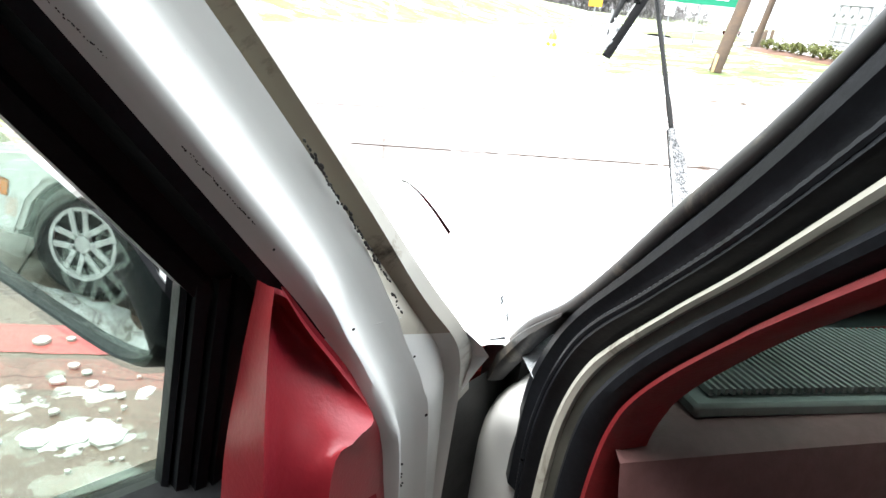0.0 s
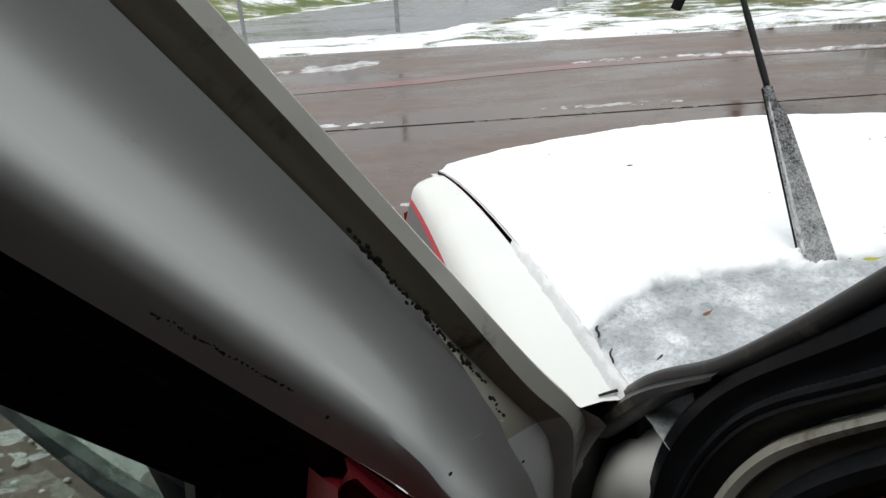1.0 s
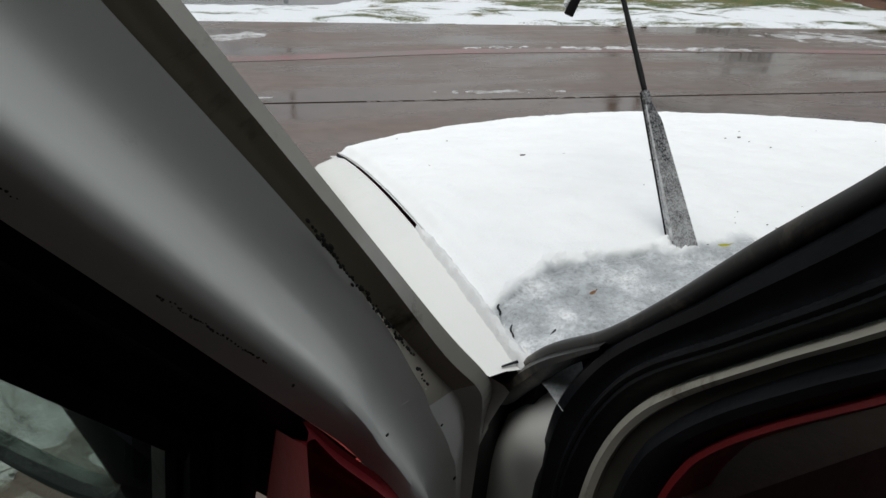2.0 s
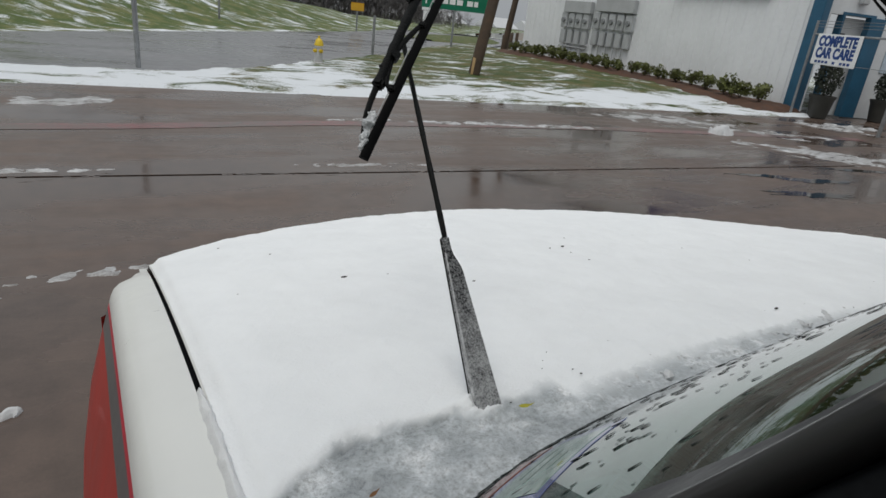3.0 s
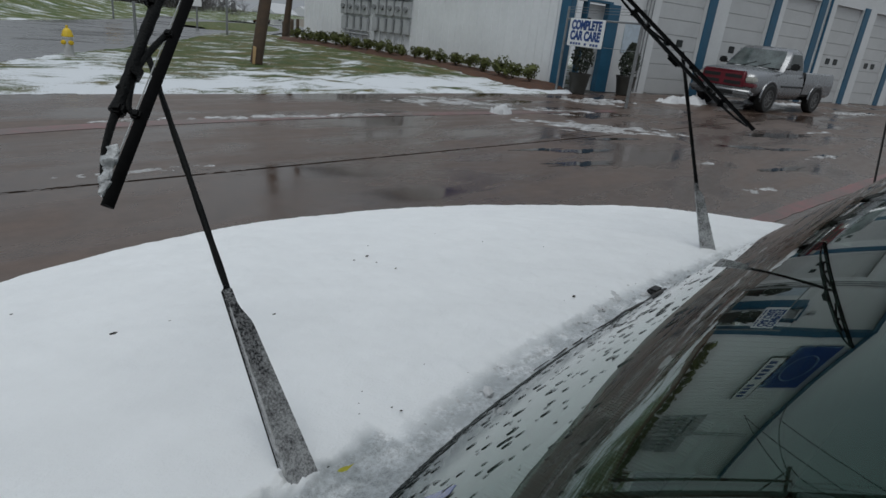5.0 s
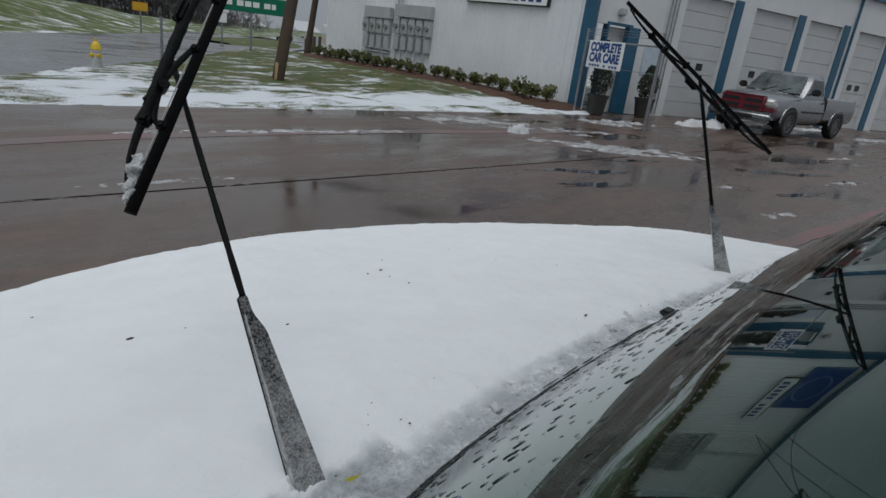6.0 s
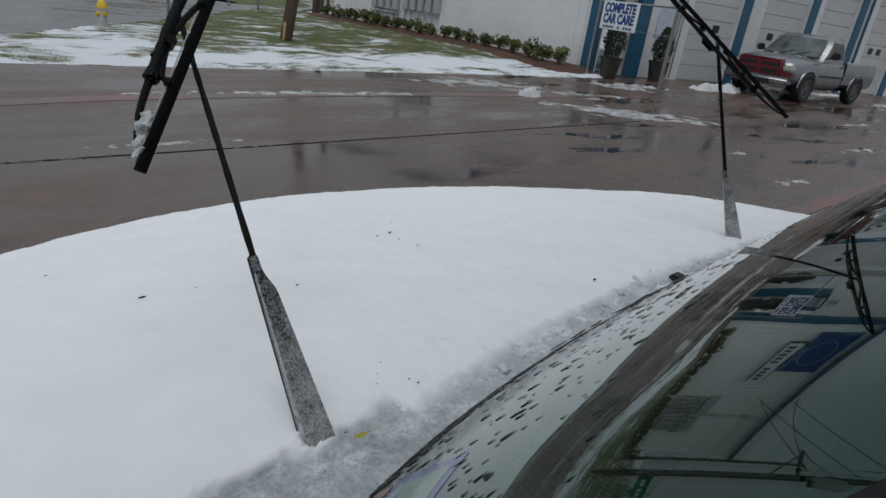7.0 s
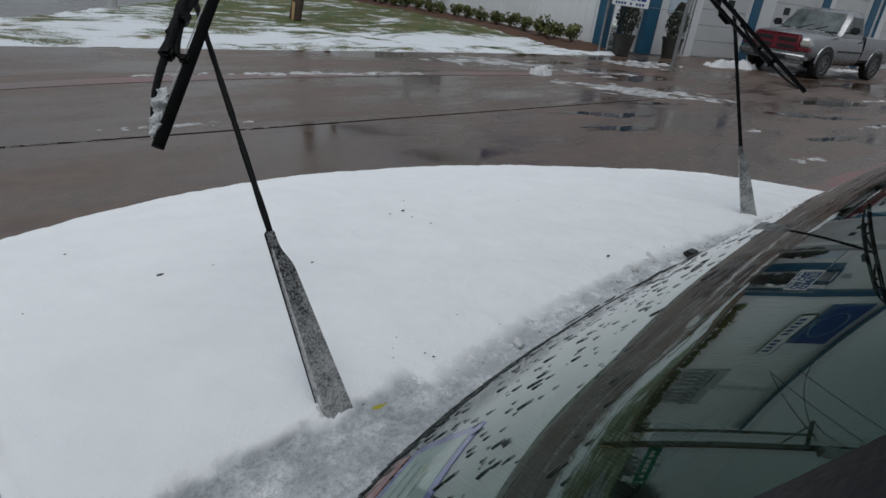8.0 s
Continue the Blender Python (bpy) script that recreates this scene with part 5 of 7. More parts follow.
# outer lip, groove edge, groove bed, groove inner edge, web, ridge, roll, seal edge
LINES = [
    [(0.5, -0.03, 1.92), (0.27, -0.016, 1.6), (0.13, -0.01, 1.4), (0.06, -0.006, 1.3), (0.022, -0.004, 1.25), (0.004, -0.01, 1.22), (0.0, -0.014, 1.2), (-0.002, -0.014, 1.18)],
    [(0.511, -0.024, 1.912), (0.276, -0.01, 1.594), (0.136, -0.004, 1.395), (0.071, -0.001, 1.296), (0.036, 0.0, 1.25), (0.02, -0.006, 1.22), (0.014, -0.01, 1.197), (0.012, -0.011, 1.175)],
    [(0.518, -0.03, 1.907), (0.286, -0.016, 1.588), (0.146, -0.01, 1.389), (0.08, -0.006, 1.292), (0.05, -0.007, 1.25), (0.033, -0.012, 1.217), (0.025, -0.015, 1.165), (0.022, -0.015, 0.9)],
    [(0.525, -0.021, 1.903), (0.285, -0.005, 1.5835), (0.145, 0.001, 1.3845), (0.097, 0.003, 1.297), (0.0835, 0.003, 1.265), (0.0635, 0.003, 1.219), (0.052, 0.002, 1.161), (0.04, 0.001, 0.9)],
    [(0.542, -0.018, 1.892), (0.302, -0.002, 1.574), (0.162, 0.003, 1.375), (0.118, 0.004, 1.294), (0.104, 0.004, 1.268), (0.084, 0.004, 1.225), (0.072, 0.003, 1.17), (0.06, 0.002, 0.9)],
    [(0.551, -0.01, 1.8855), (0.31, 0.007, 1.569), (0.17, 0.011, 1.37), (0.132, 0.011, 1.297), (0.118, 0.01, 1.271), (0.099, 0.009, 1.231), (0.087, 0.008, 1.17), (0.077, 0.007, 0.9)],
    [(0.561, 0.006, 1.878), (0.318, 0.024, 1.563), (0.178, 0.029, 1.363), (0.142, 0.028, 1.297), (0.127, 0.027, 1.268), (0.108, 0.027, 1.226), (0.096, 0.026, 1.17), (0.087, 0.025, 0.9)],
    [(0.574, 0.004, 1.8695), (0.331, 0.021, 1.555), (0.19, 0.026, 1.353), (0.157, 0.025, 1.302), (0.14, 0.025, 1.265), (0.121, 0.025, 1.218), (0.109, 0.024, 1.165), (0.1, 0.023, 0.9)],
]
door = part("driver_door", sheet([smooth_line([D(*p) for p in row], 15) for row in zip(*[smooth_line(l, 50) for l in LINES[3:8]])]), JAMB_PAINT, van, "open driver door with painted frame")
bm = sheet([[D(*p) for p in row] for row in zip(*[smooth_line(l, 50) for l in LINES[0:2]])])
lip = smooth_line(LINES[0], 50)
sheet([[D(p.x, p.y, p.z), D(p.x - 0.002, p.y - 0.005, p.z), D(p.x + 0.004, p.y - 0.02, p.z)] for p in lip], bm)
part("outer_lip", bm, JAMB_CREAM, door, "dirty cream outer lip of the door")
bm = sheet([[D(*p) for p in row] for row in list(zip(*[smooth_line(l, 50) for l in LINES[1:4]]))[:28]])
part("frame_groove", bm, GRIME_SHADE, door, "grimy groove along the frame with shade in its colour")
bm = sheet([[D(*p) for p in row] for row in list(zip(*[smooth_line(l, 50) for l in LINES[1:4]]))[27:]])
part("hinge_groove", bm, JAMB_PAINT, door, "painted groove beside the hinges")
# recessed hinge face under the lip, with its wavy pressed edge
bm = bmesh.new()
hin, out = smooth_line(LINES[3][4:], 30), smooth_line([(-0.008, -0.02, 1.21), (0.0, -0.02, 1.196), (0.0175, -0.02, 1.176), (0.0113, -0.02, 1.144), (0.0198, -0.02, 1.092), (0.019, -0.02, 0.9)], 30)
sheet([[D(*p), D(*(p * 0.8 + q * 0.2 + Vector((0, -0.01, 0)))), D(*(p * 0.35 + q * 0.65 + Vector((0, -0.008, 0)))), D(*q), D(*(q + Vector((0.002, -0.012, 0))))] for p, q in zip(hin, out)], bm)
part("hinge_face", bm, JAMB_PAINT, door, "recessed painted hinge face")
bm = bmesh.new()
tube(bm, smooth_line([D(0.12, 0.009, 1.277), D(0.1165, 0.0035, 1.2825), D(0.108, 0.003, 1.285), D(0.0877, 0.0022, 1.283)], 18), [0.0003 + 0.0004 * math.sin(math.pi * k / 17) for k in range(18)], 8)
part("pressed_rib", bm, JAMB_PAINT, door, "pressed rib in the flange")
# chipped paint, screw holes and grime
bm = bmesh.new()
rnd = random.Random(17)


def chip(u, n, z, r, long=1.0, turn=55.0):
    m = Matrix.Translation(D(u, n, z)) @ Matrix(((LD.x, ND.x, 0, 0), (LD.y, ND.y, 0, 0), (0, 0, 1, 0), (0, 0, 0, 1))) @ Matrix.Rotation(radians(-turn), 4, "Y") @ Matrix.Diagonal((long, 0.35, 1, 1))
    bmesh.ops.create_icosphere(bm, subdivisions=1, radius=r, matrix=m)


for (u0, z0), (u1, z1), n, count, r in (((0.226, 1.4165), (0.1965, 1.377), 0.0285, 60, 0.00034), ((0.268, 1.472), (0.249, 1.45), 0.0275, 30, 0.00034), ((0.158, 1.406), (0.1, 1.313), 0.003, 90, 0.0009), ((0.0967, 1.303), (0.089, 1.287), 0.0045, 8, 0.001), ((0.092, 1.174), (0.089, 1.143), 0.0215, 8, 0.0011)):
    for k in range(count):
        s = (k + rnd.uniform(-0.8, 0.8)) / count
        if rnd.random() < 0.82:
            chip(u0 + (u1 - u0) * s + rnd.gauss(0, r * 0.7), n, z0 + (z1 - z0) * s + rnd.gauss(0, r * 0.7), r * rnd.uniform(0.5, 1.2), rnd.uniform(1.0, 2.6))
for u, n, z, r in ((0.2211, 0.0045, 1.4418, 0.0009), (0.1883, 0.0295, 1.3637, 0.0008), (0.139, 0.025, 1.302, 0.0011), (0.0582, 0.004, 1.1914, 0.0016), (0.0751, 0.0045, 1.2494, 0.0011), (0.094, 0.0045, 1.298, 0.001)):
    chip(u, n, z, r)
tagged(part("grime", bm, SOOT, door, "black chips and grime on the paint"), "black chips and grime on the paint", kind="stuff")
# small corner of the door skin that stands forward at the beltline
bm = bmesh.new()
sheet([[D(0.012, -0.012, 1.18), D(-0.004, -0.008, 1.203), D(-0.012, -0.006, 1.213), D(0.0, -0.004, 1.228), D(0.022, -0.004, 1.25)], [D(0.03, -0.03, 1.17), D(0.02, -0.028, 1.2), D(0.012, -0.026, 1.212), D(0.014, -0.024, 1.226), D(0.03, -0.022, 1.25)]], bm)
part("skin_corner", bm, WHITE_PAINT, door)
# outer skin
bm = bmesh.new()
sk = smooth_line(LINES[0][:5], 30)
sheet([[D(p.x + 0.004, p.y - 0.02, p.z), D(p.x + 0.06, p.y - 0.026, p.z - 0.05)] for p in sk], bm)
sheet([[D(u, -0.05 - 0.03 * step(1.2, 0.7, z), z) for u in (0.012, 0.3, 0.7, 1.08)] for z in (1.19, 1.0, 0.8, 0.5)], bm)
part("door_skin", bm, WHITE_PAINT, door, "painted outer skin of the door")
# black glass run round the window
E0 = smooth_line(LINES[7][:4], 40)
bm = sheet([[D(p.x, p.y, p.z), D(p.x + 0.006, p.y - 0.002, p.z - 0.004), D(p.x + 0.01, p.y - 0.016, p.z - 0.007), D(p.x + 0.018, p.y - 0.019, p.z - 0.013), D(p.x + 0.021, p.y - 0.016, p.z - 0.015), D(p.x + 0.028, p.y - 0.019, p.z - 0.02), D(p.x + 0.03, p.y - 0.036, p.z - 0.021)] for p in E0])
part("glass_run", bm, RUBBER, door, "black rubber glass run")
bm = bmesh.new()
prof = [(0.2, -0.01), (0.202, 0.012), (0.21, 0.014), (0.2115, 0.008), (0.213, 0.013), (0.219, 0.013), (0.2205, 0.006), (0.222, 0.01), (0.228, 0.009), (0.2295, 0.002), (0.231, 0.005), (0.234, 0.003), (0.2345, -0.006)]
sheet([[D(u - 0.0015 + 0.16 * (1.29 - z), n, z) for u, n in prof] for z in (1.345, 1.28, 1.2, 1.1)], bm)
part("divider_bar", bm, RUBBER, door, "black ribbed divider post of the window")
bm = bmesh.new()
sheet([[D(0.15, -0.012, 1.15), D(1.05, -0.012, 1.15)], [D(0.24, -0.012, 1.36), D(1.05, -0.012, 1.36)], [D(0.6, -0.012, 1.85), D(1.05, -0.012, 1.85)]], bm)
bmesh.ops.solidify(bm, geom=bm.faces[:], thickness=0.004)
dg = part("window_glass", bm, SIDE_GLASS, door, "wet door window")
dg.visible_shadow = False
bm = bmesh.new()
sheet([[D(u, n, z) for u in (0.2, 0.5, 1.05)] for n, z in ((-0.02, 1.215), (0.0, 1.225), (0.03, 1.215), (0.04, 1.18))], bm)
part("belt_seal", bm, RUBBER, door, "black beltline seal")
bm = bmesh.new()
sheet([[D(0.13, 0.045, 1.19), D(0.5, 0.06, 1.19), D(1.05, 0.06, 1.19)], [D(0.11, 0.07, 1.0), D(0.5, 0.09, 1.0), D(1.05, 0.08, 1.0)], [D(0.1, 0.06, 0.5), D(0.5, 0.06, 0.5), D(1.05, 0.06, 0.5)]], bm)
part("door_card", bm, RED_VINYL, door, "red vinyl door card")
# red corner trim panel inside the mirror: light outer facet, hollow middle, bulge below
# guide lines of the red corner panel, top to bottom: outer edge, ridge, fold of the bulge, rim at the frame
LEFT = [(0.197, 0.03, 1.35), (0.208, 0.031, 1.305), (0.221, 0.034, 1.242), (0.228, 0.026, 1.1)]
RIDGE = [(0.196, 0.046, 1.353), (0.206, 0.06, 1.329), (0.214, 0.07, 1.27), (0.222, 0.078, 1.12)]
FOLD = [(0.186, 0.033, 1.343), (0.173, 0.034, 1.317), (0.151, 0.035, 1.281), (0.138, 0.048, 1.255), (0.156, 0.058, 1.254), (0.176, 0.066, 1.24), (0.194, 0.09, 1.11)]
FRAME_EDGE = [(0.181, 0.026, 1.34), (0.165, 0.026, 1.313), (0.14, 0.026, 1.273), (0.119, 0.025, 1.228), (0.11, 0.023, 1.199), (0.103, 0.022, 1.151), (0.1, 0.03, 1.05)]
bm = bmesh.new()
NR = 30
guides = [smooth_line(line, NR) for line in (LEFT, RIDGE, FOLD, FRAME_EDGE)]
rows = []
for k in range(NR):
    a, b, c, e = (gl[k] for gl in guides)
    dip = 0.024 * step(0, 5, k) * (1 - 0.85 * step(12, 24, k))
    row = [a, a.lerp(b, 0.5) + Vector((0, 0.002, 0)), b]
    for i in range(1, 8):
        f = i / 8
        q = b.lerp(c, f)
        q.y -= dip * math.sin(math.pi * f ** 0.8) ** 0.7
        row.append(q)
    rows.append([D(*q) for q in row + [c, c.lerp(e, 0.5) - Vector((0, 0.003, 0)), e]])
sheet(rows, bm)
part("corner_trim", bm, RED_VINYL, door, "red moulded vinyl corner panel")

# door mirror, slightly domed
MC = Vector((-1.05, -0.238, 1.25))
MN = Vector((-0.6531, -0.7365, 0.1763)).normalized()
MW = MN.cross(Vector((0, 0, 1))).normalized()
MW = MW if MW.x < 0 else -MW
MU = MW.cross(MN)
MU = MU if MU.z > 0 else -MU


def M(a, b, c=0.0):
    """A place on the mirror: a outwards, b up, c towards the driver."""
    return MC + MW * a + MU * b + MN * c


WM, HM, RC = 0.2, 0.15, 3.6


def mirror_outline(k, n, grow=0.0):
    a = 2 * math.pi * k / n
    ca, sa = math.cos(a), math.sin(a)
    e = 0.35
    return 0.0975 + (0.1325 + grow) * math.copysign(abs(ca) ** e, ca), 0.0925 + (0.0925 + grow) * math.copysign(abs(sa) ** e, sa)


bm = bmesh.new()
N = 48
rings = []
for f in [k / 10 for k in range(11)]:
    ring = []
    for k in range(N):
        a, b = mirror_outline(k, N)
        a, b = 0.0975 + (a - 0.0975) * f, 0.0925 + (b - 0.0925) * f
        ring.append(M(a, b, -((a - WM / 2) ** 2 + (b - HM / 2) ** 2) / (2 * RC)))
    rings.append(ring)
vs = [[bm.verts.new(p) for p in r] for r in rings[1:]]
c0 = bm.verts.new(rings[0][0])
for k in range(N):
    bm.faces.new((c0, vs[0][k - 1], vs[0][k]))
for r0, r1 in zip(vs, vs[1:]):
    for k in range(N):
        bm.faces.new((r0[k - 1], r1[k - 1], r1[k], r0[k]))
part("mirror_glass", bm, MIRROR, door, "mirror showing the car alongside")
bm = bmesh.new()
rings = []
for g, c, flank in ((0.0, -0.006, 0), (0.0, 0.005, 0), (0.0015, 0.0065, 0), (0.003, 0.003, 0.006), (0.002, -0.004, 0.014), (-0.012, -0.012, 0.03), (-0.03, -0.03, 0.024), (-0.06, -0.04, 0)):
    ring = [mirror_outline(k, N, g) for k in range(N)]
    rings.append([M(a - flank * max(0.0, (0.0975 - a) / 0.13), b, c) for a, b in ring])
vs = [[bm.verts.new(p) for p in r] for r in rings]
for r0, r1 in zip(vs, vs[1:]):
    for k in range(N):
        bm.faces.new((r0[k - 1], r1[k - 1], r1[k], r0[k]))
bm.faces.new(vs[-1])
tube(bm, [M(0.0, 0.06, -0.03), D(0.2, -0.06, 1.28), D(0.17, -0.03, 1.27)], [0.035, 0.03, 0.03], 10)
part("mirror_housing", bm, RUBBER, door, "black mirror housing")

# ---------------------------------------------------------------- wipers, standing away from the glass
def wiper(base, kink, block, tip, end, rod_end, facing=(0, 1, 0.3), thick=0.0033):
    base, kink, block, tip, end, rod_end = map(Vector, (base, kink, block, tip, end, rod_end))
    d = (kink - base).normalized()
    side = d.cross(Vector(facing)).normalized()
    face = side.cross(d).normalized()
    bm = bmesh.new()
    rows = []
    n = 28
    for k in range(n + 1):
        s = k / n
        p = base + (kink - base) * (1.09 * s - 0.09)
        near, far = 0.0075 * (1 - 0.42 * s), 0.023 * (1 - 0.62 * s) * (1 - 0.72 * step(0.8, 0.93, s))
        dp = 0.0075 * (1 - 0.5 * s)
        rows.append([p - side * far - face * dp, p - side * far + face * dp * 0.2, p - side * far * 0.92 + face * dp * 0.8, p - side * near * 0.2 + face * dp * 0.55, p + side * near * 0.5 + face * dp * 1.1, p + side * near + face * dp * 0.5, p + side * near - face * dp, p - side * far - face * dp])
    sheet(rows, bm)
    bm.faces.new([bm.verts.new(q) for q in rows[0][:7]])
    bm.faces.new([bm.verts.new(q) for q in rows[-1][:7]])
    arm = part("wiper_arm", bm, FROST_METAL, van, "frosted grey wiper arm standing upright")
    bm = bmesh.new()
    lo, hi = base + side * 0.0048 + face * 0.0068, kink + side * 0.003 + face * 0.0036
    tube(bm, [lo - d * 0.012, lo.lerp(hi, 0.5), hi, kink + d * 0.004], [0.0019, 0.0018, 0.0018, 0.0016], 8)
    part("arm_edge", bm, ARM_METAL, arm, "black edge of the arm")
    bm = bmesh.new()
    lo, hi = base + side * 0.0064 - face * 0.003, kink + side * 0.0038 - face * 0.002
    tube(bm, [lo.lerp(hi, k / 40) + side * 0.0006 * noise.noise(Vector((k * 0.8, base.x, 1))) for k in range(0, 37)], [0.0026 + 0.0009 * noise.noise(Vector((k * 1.3, base.x, 5))) - 0.0013 * k / 36 for k in range(0, 37)], 6)
    part("frost_rim", bm, FROST_EDGE, arm, "frosted ridge along the arm")
    bm = bmesh.new()
    lathe(bm, [(0.0, -0.03), (0.006, -0.03), (0.007, -0.006), (0.005, -0.001), (0.002, 0.0)], Matrix.Translation(base - Vector((0, 0, 0.017))), 16)
    tube(bm, smooth_line([base + Vector((-0.04, -0.009, -0.0125)), base + Vector((-0.028, -0.008, -0.0085)), base + Vector((-0.014, -0.005, -0.006)), base + Vector((-0.002, -0.003, -0.003))], 12), [0.001 + 0.00014 * k for k in range(12)], 8)
    part("pivot", bm, ARM_METAL, arm, "black pivot foot in the snow")
    bm = bmesh.new()
    line = smooth_line([kink - d * 0.02, kink + (rod_end - kink) * 0.35, kink + (rod_end - kink) * 0.7, rod_end], 40)
    tube(bm, line, [thick + 0.0007 * noise.noise(Vector((k * 0.9, 3, base.x))) for k in range(40)], 8)
    part("arm_rod", bm, ARM_METAL, arm, "thin black arm rod glazed with ice")
    # blade
    bd = (end - tip).normalized()
    up = (block - (tip + bd * ((block - tip) @ bd))).normalized() if (block - (tip + bd * ((block - tip) @ bd))).length > 0.004 else bd.cross(Vector((1, -1, 0))).normalized()
    L = (end - tip).length
    sd = bd.cross(up).normalized()
    bm = bmesh.new()
    rows = []
    for k in range(31):
        p = tip + bd * L * k / 30
        rows.append([p + up * a + sd * b for a, b in ((-0.0065, -0.0008), (-0.0035, -0.0018), (0.002, -0.0024), (0.0045, -0.0017), (0.0045, 0.0017), (0.002, 0.0024), (-0.0035, 0.0018), (-0.0065, 0.0008), (-0.0065, -0.0008))])
    sheet(rows, bm)
    for r in (rows[0], rows[-1]):
        bm.faces.new([bm.verts.new(q) for q in r[:8]])
    blade = part("wiper_blade", bm, BLADE_RUBBER, arm, "black wiper rubber")
    rise = 0.03

    def along(t, h):
        return tip + bd * L * t + up * h

    bm = bmesh.new()
    body = [along(0.19 + 0.62 * k / 40, 0.021 + 0.004 * math.sin(math.pi * k / 40)) for k in range(41)]
    tube(bm, body, [0.0058 + 0.0012 * noise.noise(Vector((k * 0.7, tip.x, 2))) + (0.0012 if k in (0, 1, 39, 40) else 0) for k in range(41)], 10, squash=0.6, up=sd)
    for t in (0.195, 0.805):
        box(bm, (0, 0, 0), (0.013, 0.014, 0.012), Matrix.Translation(along(t, 0.02)) @ bd.to_track_quat("Z", "Y").to_matrix().to_4x4(), 0.003)
    part("blade_frame", bm, ARM_METAL, blade, "black covered main bridge of the blade")
    for flip in (0, 1):
        def at(t, h):
            return along(1 - t if flip else t, h)

        bm = bmesh.new()
        tube(bm, smooth_line([at(0.2, 0.021), at(0.15, 0.02), at(0.09, 0.016), at(0.03, 0.007)], 18), [0.0042 - 0.0001 * k + 0.0005 * noise.noise(Vector((k * 1.1, 4, tip.x))) for k in range(18)], 8, squash=0.6, up=sd)
        part("end_lever", bm, ARM_METAL, blade, "slim black end lever")
        bm = bmesh.new()
        tube(bm, smooth_line([at(0.2, 0.006), at(0.215, 0.014), at(0.29, 0.019), at(0.36, 0.014), at(0.42, 0.006)], 22), 0.0034, 8, squash=0.6, up=sd)
        rod(bm, at(0.29, 0.018) - sd * 0.006, at(0.29, 0.018) + sd * 0.006, 0.006, seg=12)
        tube(bm, [at(0.29, 0.019), at(0.24, 0.026)], 0.004, 8, squash=0.6, up=sd)
        for t in (0.2, 0.42):
            box(bm, (0, 0, 0), (0.009, 0.011, 0.01), Matrix.Translation(at(t, 0.004)) @ bd.to_track_quat("Z", "Y").to_matrix().to_4x4(), 0.002)
        part("claw_lever", bm, ARM_METAL, blade, "small black claw lever")
    bm = bmesh.new()
    rod(bm, tip + bd * L * 0.03 + up * 0.006, tip + bd * L * 0.97 + up * 0.006, 0.0007, seg=6)
    part("steel_spine", bm, METER_GREY, blade, "bright steel strip along the rubber")
    bm = bmesh.new()
    c = tip + bd * L * 0.5 + up * rise
    box(bm, (0, 0, 0), (0.01, 0.014, 0.036), Matrix.Translation(c + up * 0.002) @ bd.to_track_quat("Z", "Y").to_matrix().to_4x4(), 0.004)
    part("clip", bm, ARM_METAL, blade, "black clip joining blade and arm")
    if base.x > 0:
        return arm
    bm = bmesh.new()
    turn = Matrix((sd, up, bd)).transposed().to_4x4()
    for t, h, a, b, c in ((0.088, 0.0115, 0.0038, 0.0062, 0.018), (0.058, 0.009, 0.0036, 0.005, 0.014), (0.032, 0.0062, 0.0032, 0.0036, 0.01)):
        bmesh.ops.create_icosphere(bm, subdivisions=4, radius=1.0, matrix=Matrix.Translation(along(t, h)) @ turn @ Matrix.Diagonal((a, b, c, 1)))
    for v in bm.verts:
        v.co += noise.noise_vector(v.co * 120) * 0.0026 + noise.noise_vector(v.co * 420) * 0.0011
    part("ice", bm, ICE, blade, "lump of snow stuck in the blade")
    return arm


wiper((-0.529, 0.0, 1.214), (-0.519, 0.118, 1.347), (-0.503, 0.305, 1.557), (-0.593, 0.188, 1.421), (-0.3, 0.465, 1.745), (-0.479, 0.359, 1.554))
wiper((0.567, 0.013, 1.201), (0.576, 0.065, 1.331), (0.58, 0.163, 1.595), (0.643, -0.003, 1.457), (0.515, 0.333, 1.727), (0.635, 0.184, 1.595), (0.8, 0.5, 0.0), 0.0038)
# washer nozzle in the slush
bm = bmesh.new()
box(bm, (0.2, -0.03, hood_z(0.2, -0.03) + 0.012), (0.03, 0.02, 0.012), bevel=0.004)
rod(bm, (0.16, -0.04, hood_z(0.16, -0.03) + 0.008), (0.2, -0.03, hood_z(0.2, -0.03) + 0.012), 0.003, seg=6)
part("washer_nozzle", bm, BLACK_TRIM, van, "black washer nozzle")
# aerial on the far fender
bm = bmesh.new()
rod(bm, (1.09, -0.231, 1.13), (1.262, -0.122, 1.868), 0.003, 0.002, 8)
rod(bm, (1.087, -0.233, 1.12), (1.093, -0.229, 1.155), 0.014, 0.01, 10)
part("aerial", bm, WIRE, van, "thin black aerial")

# ---------------------------------------------------------------- snow and ice on the hood
def snow_line(x):
    """Rear limit of the snow, where ice shows along the glass."""
    if x < -0.42:
        b = -0.002 - 0.065 * step(-0.66, -0.8, x) + 0.0
    else:
        b = foot_y(x) + 0.028 + 0.04 * step(-0.4, -0.5, x)
    return b


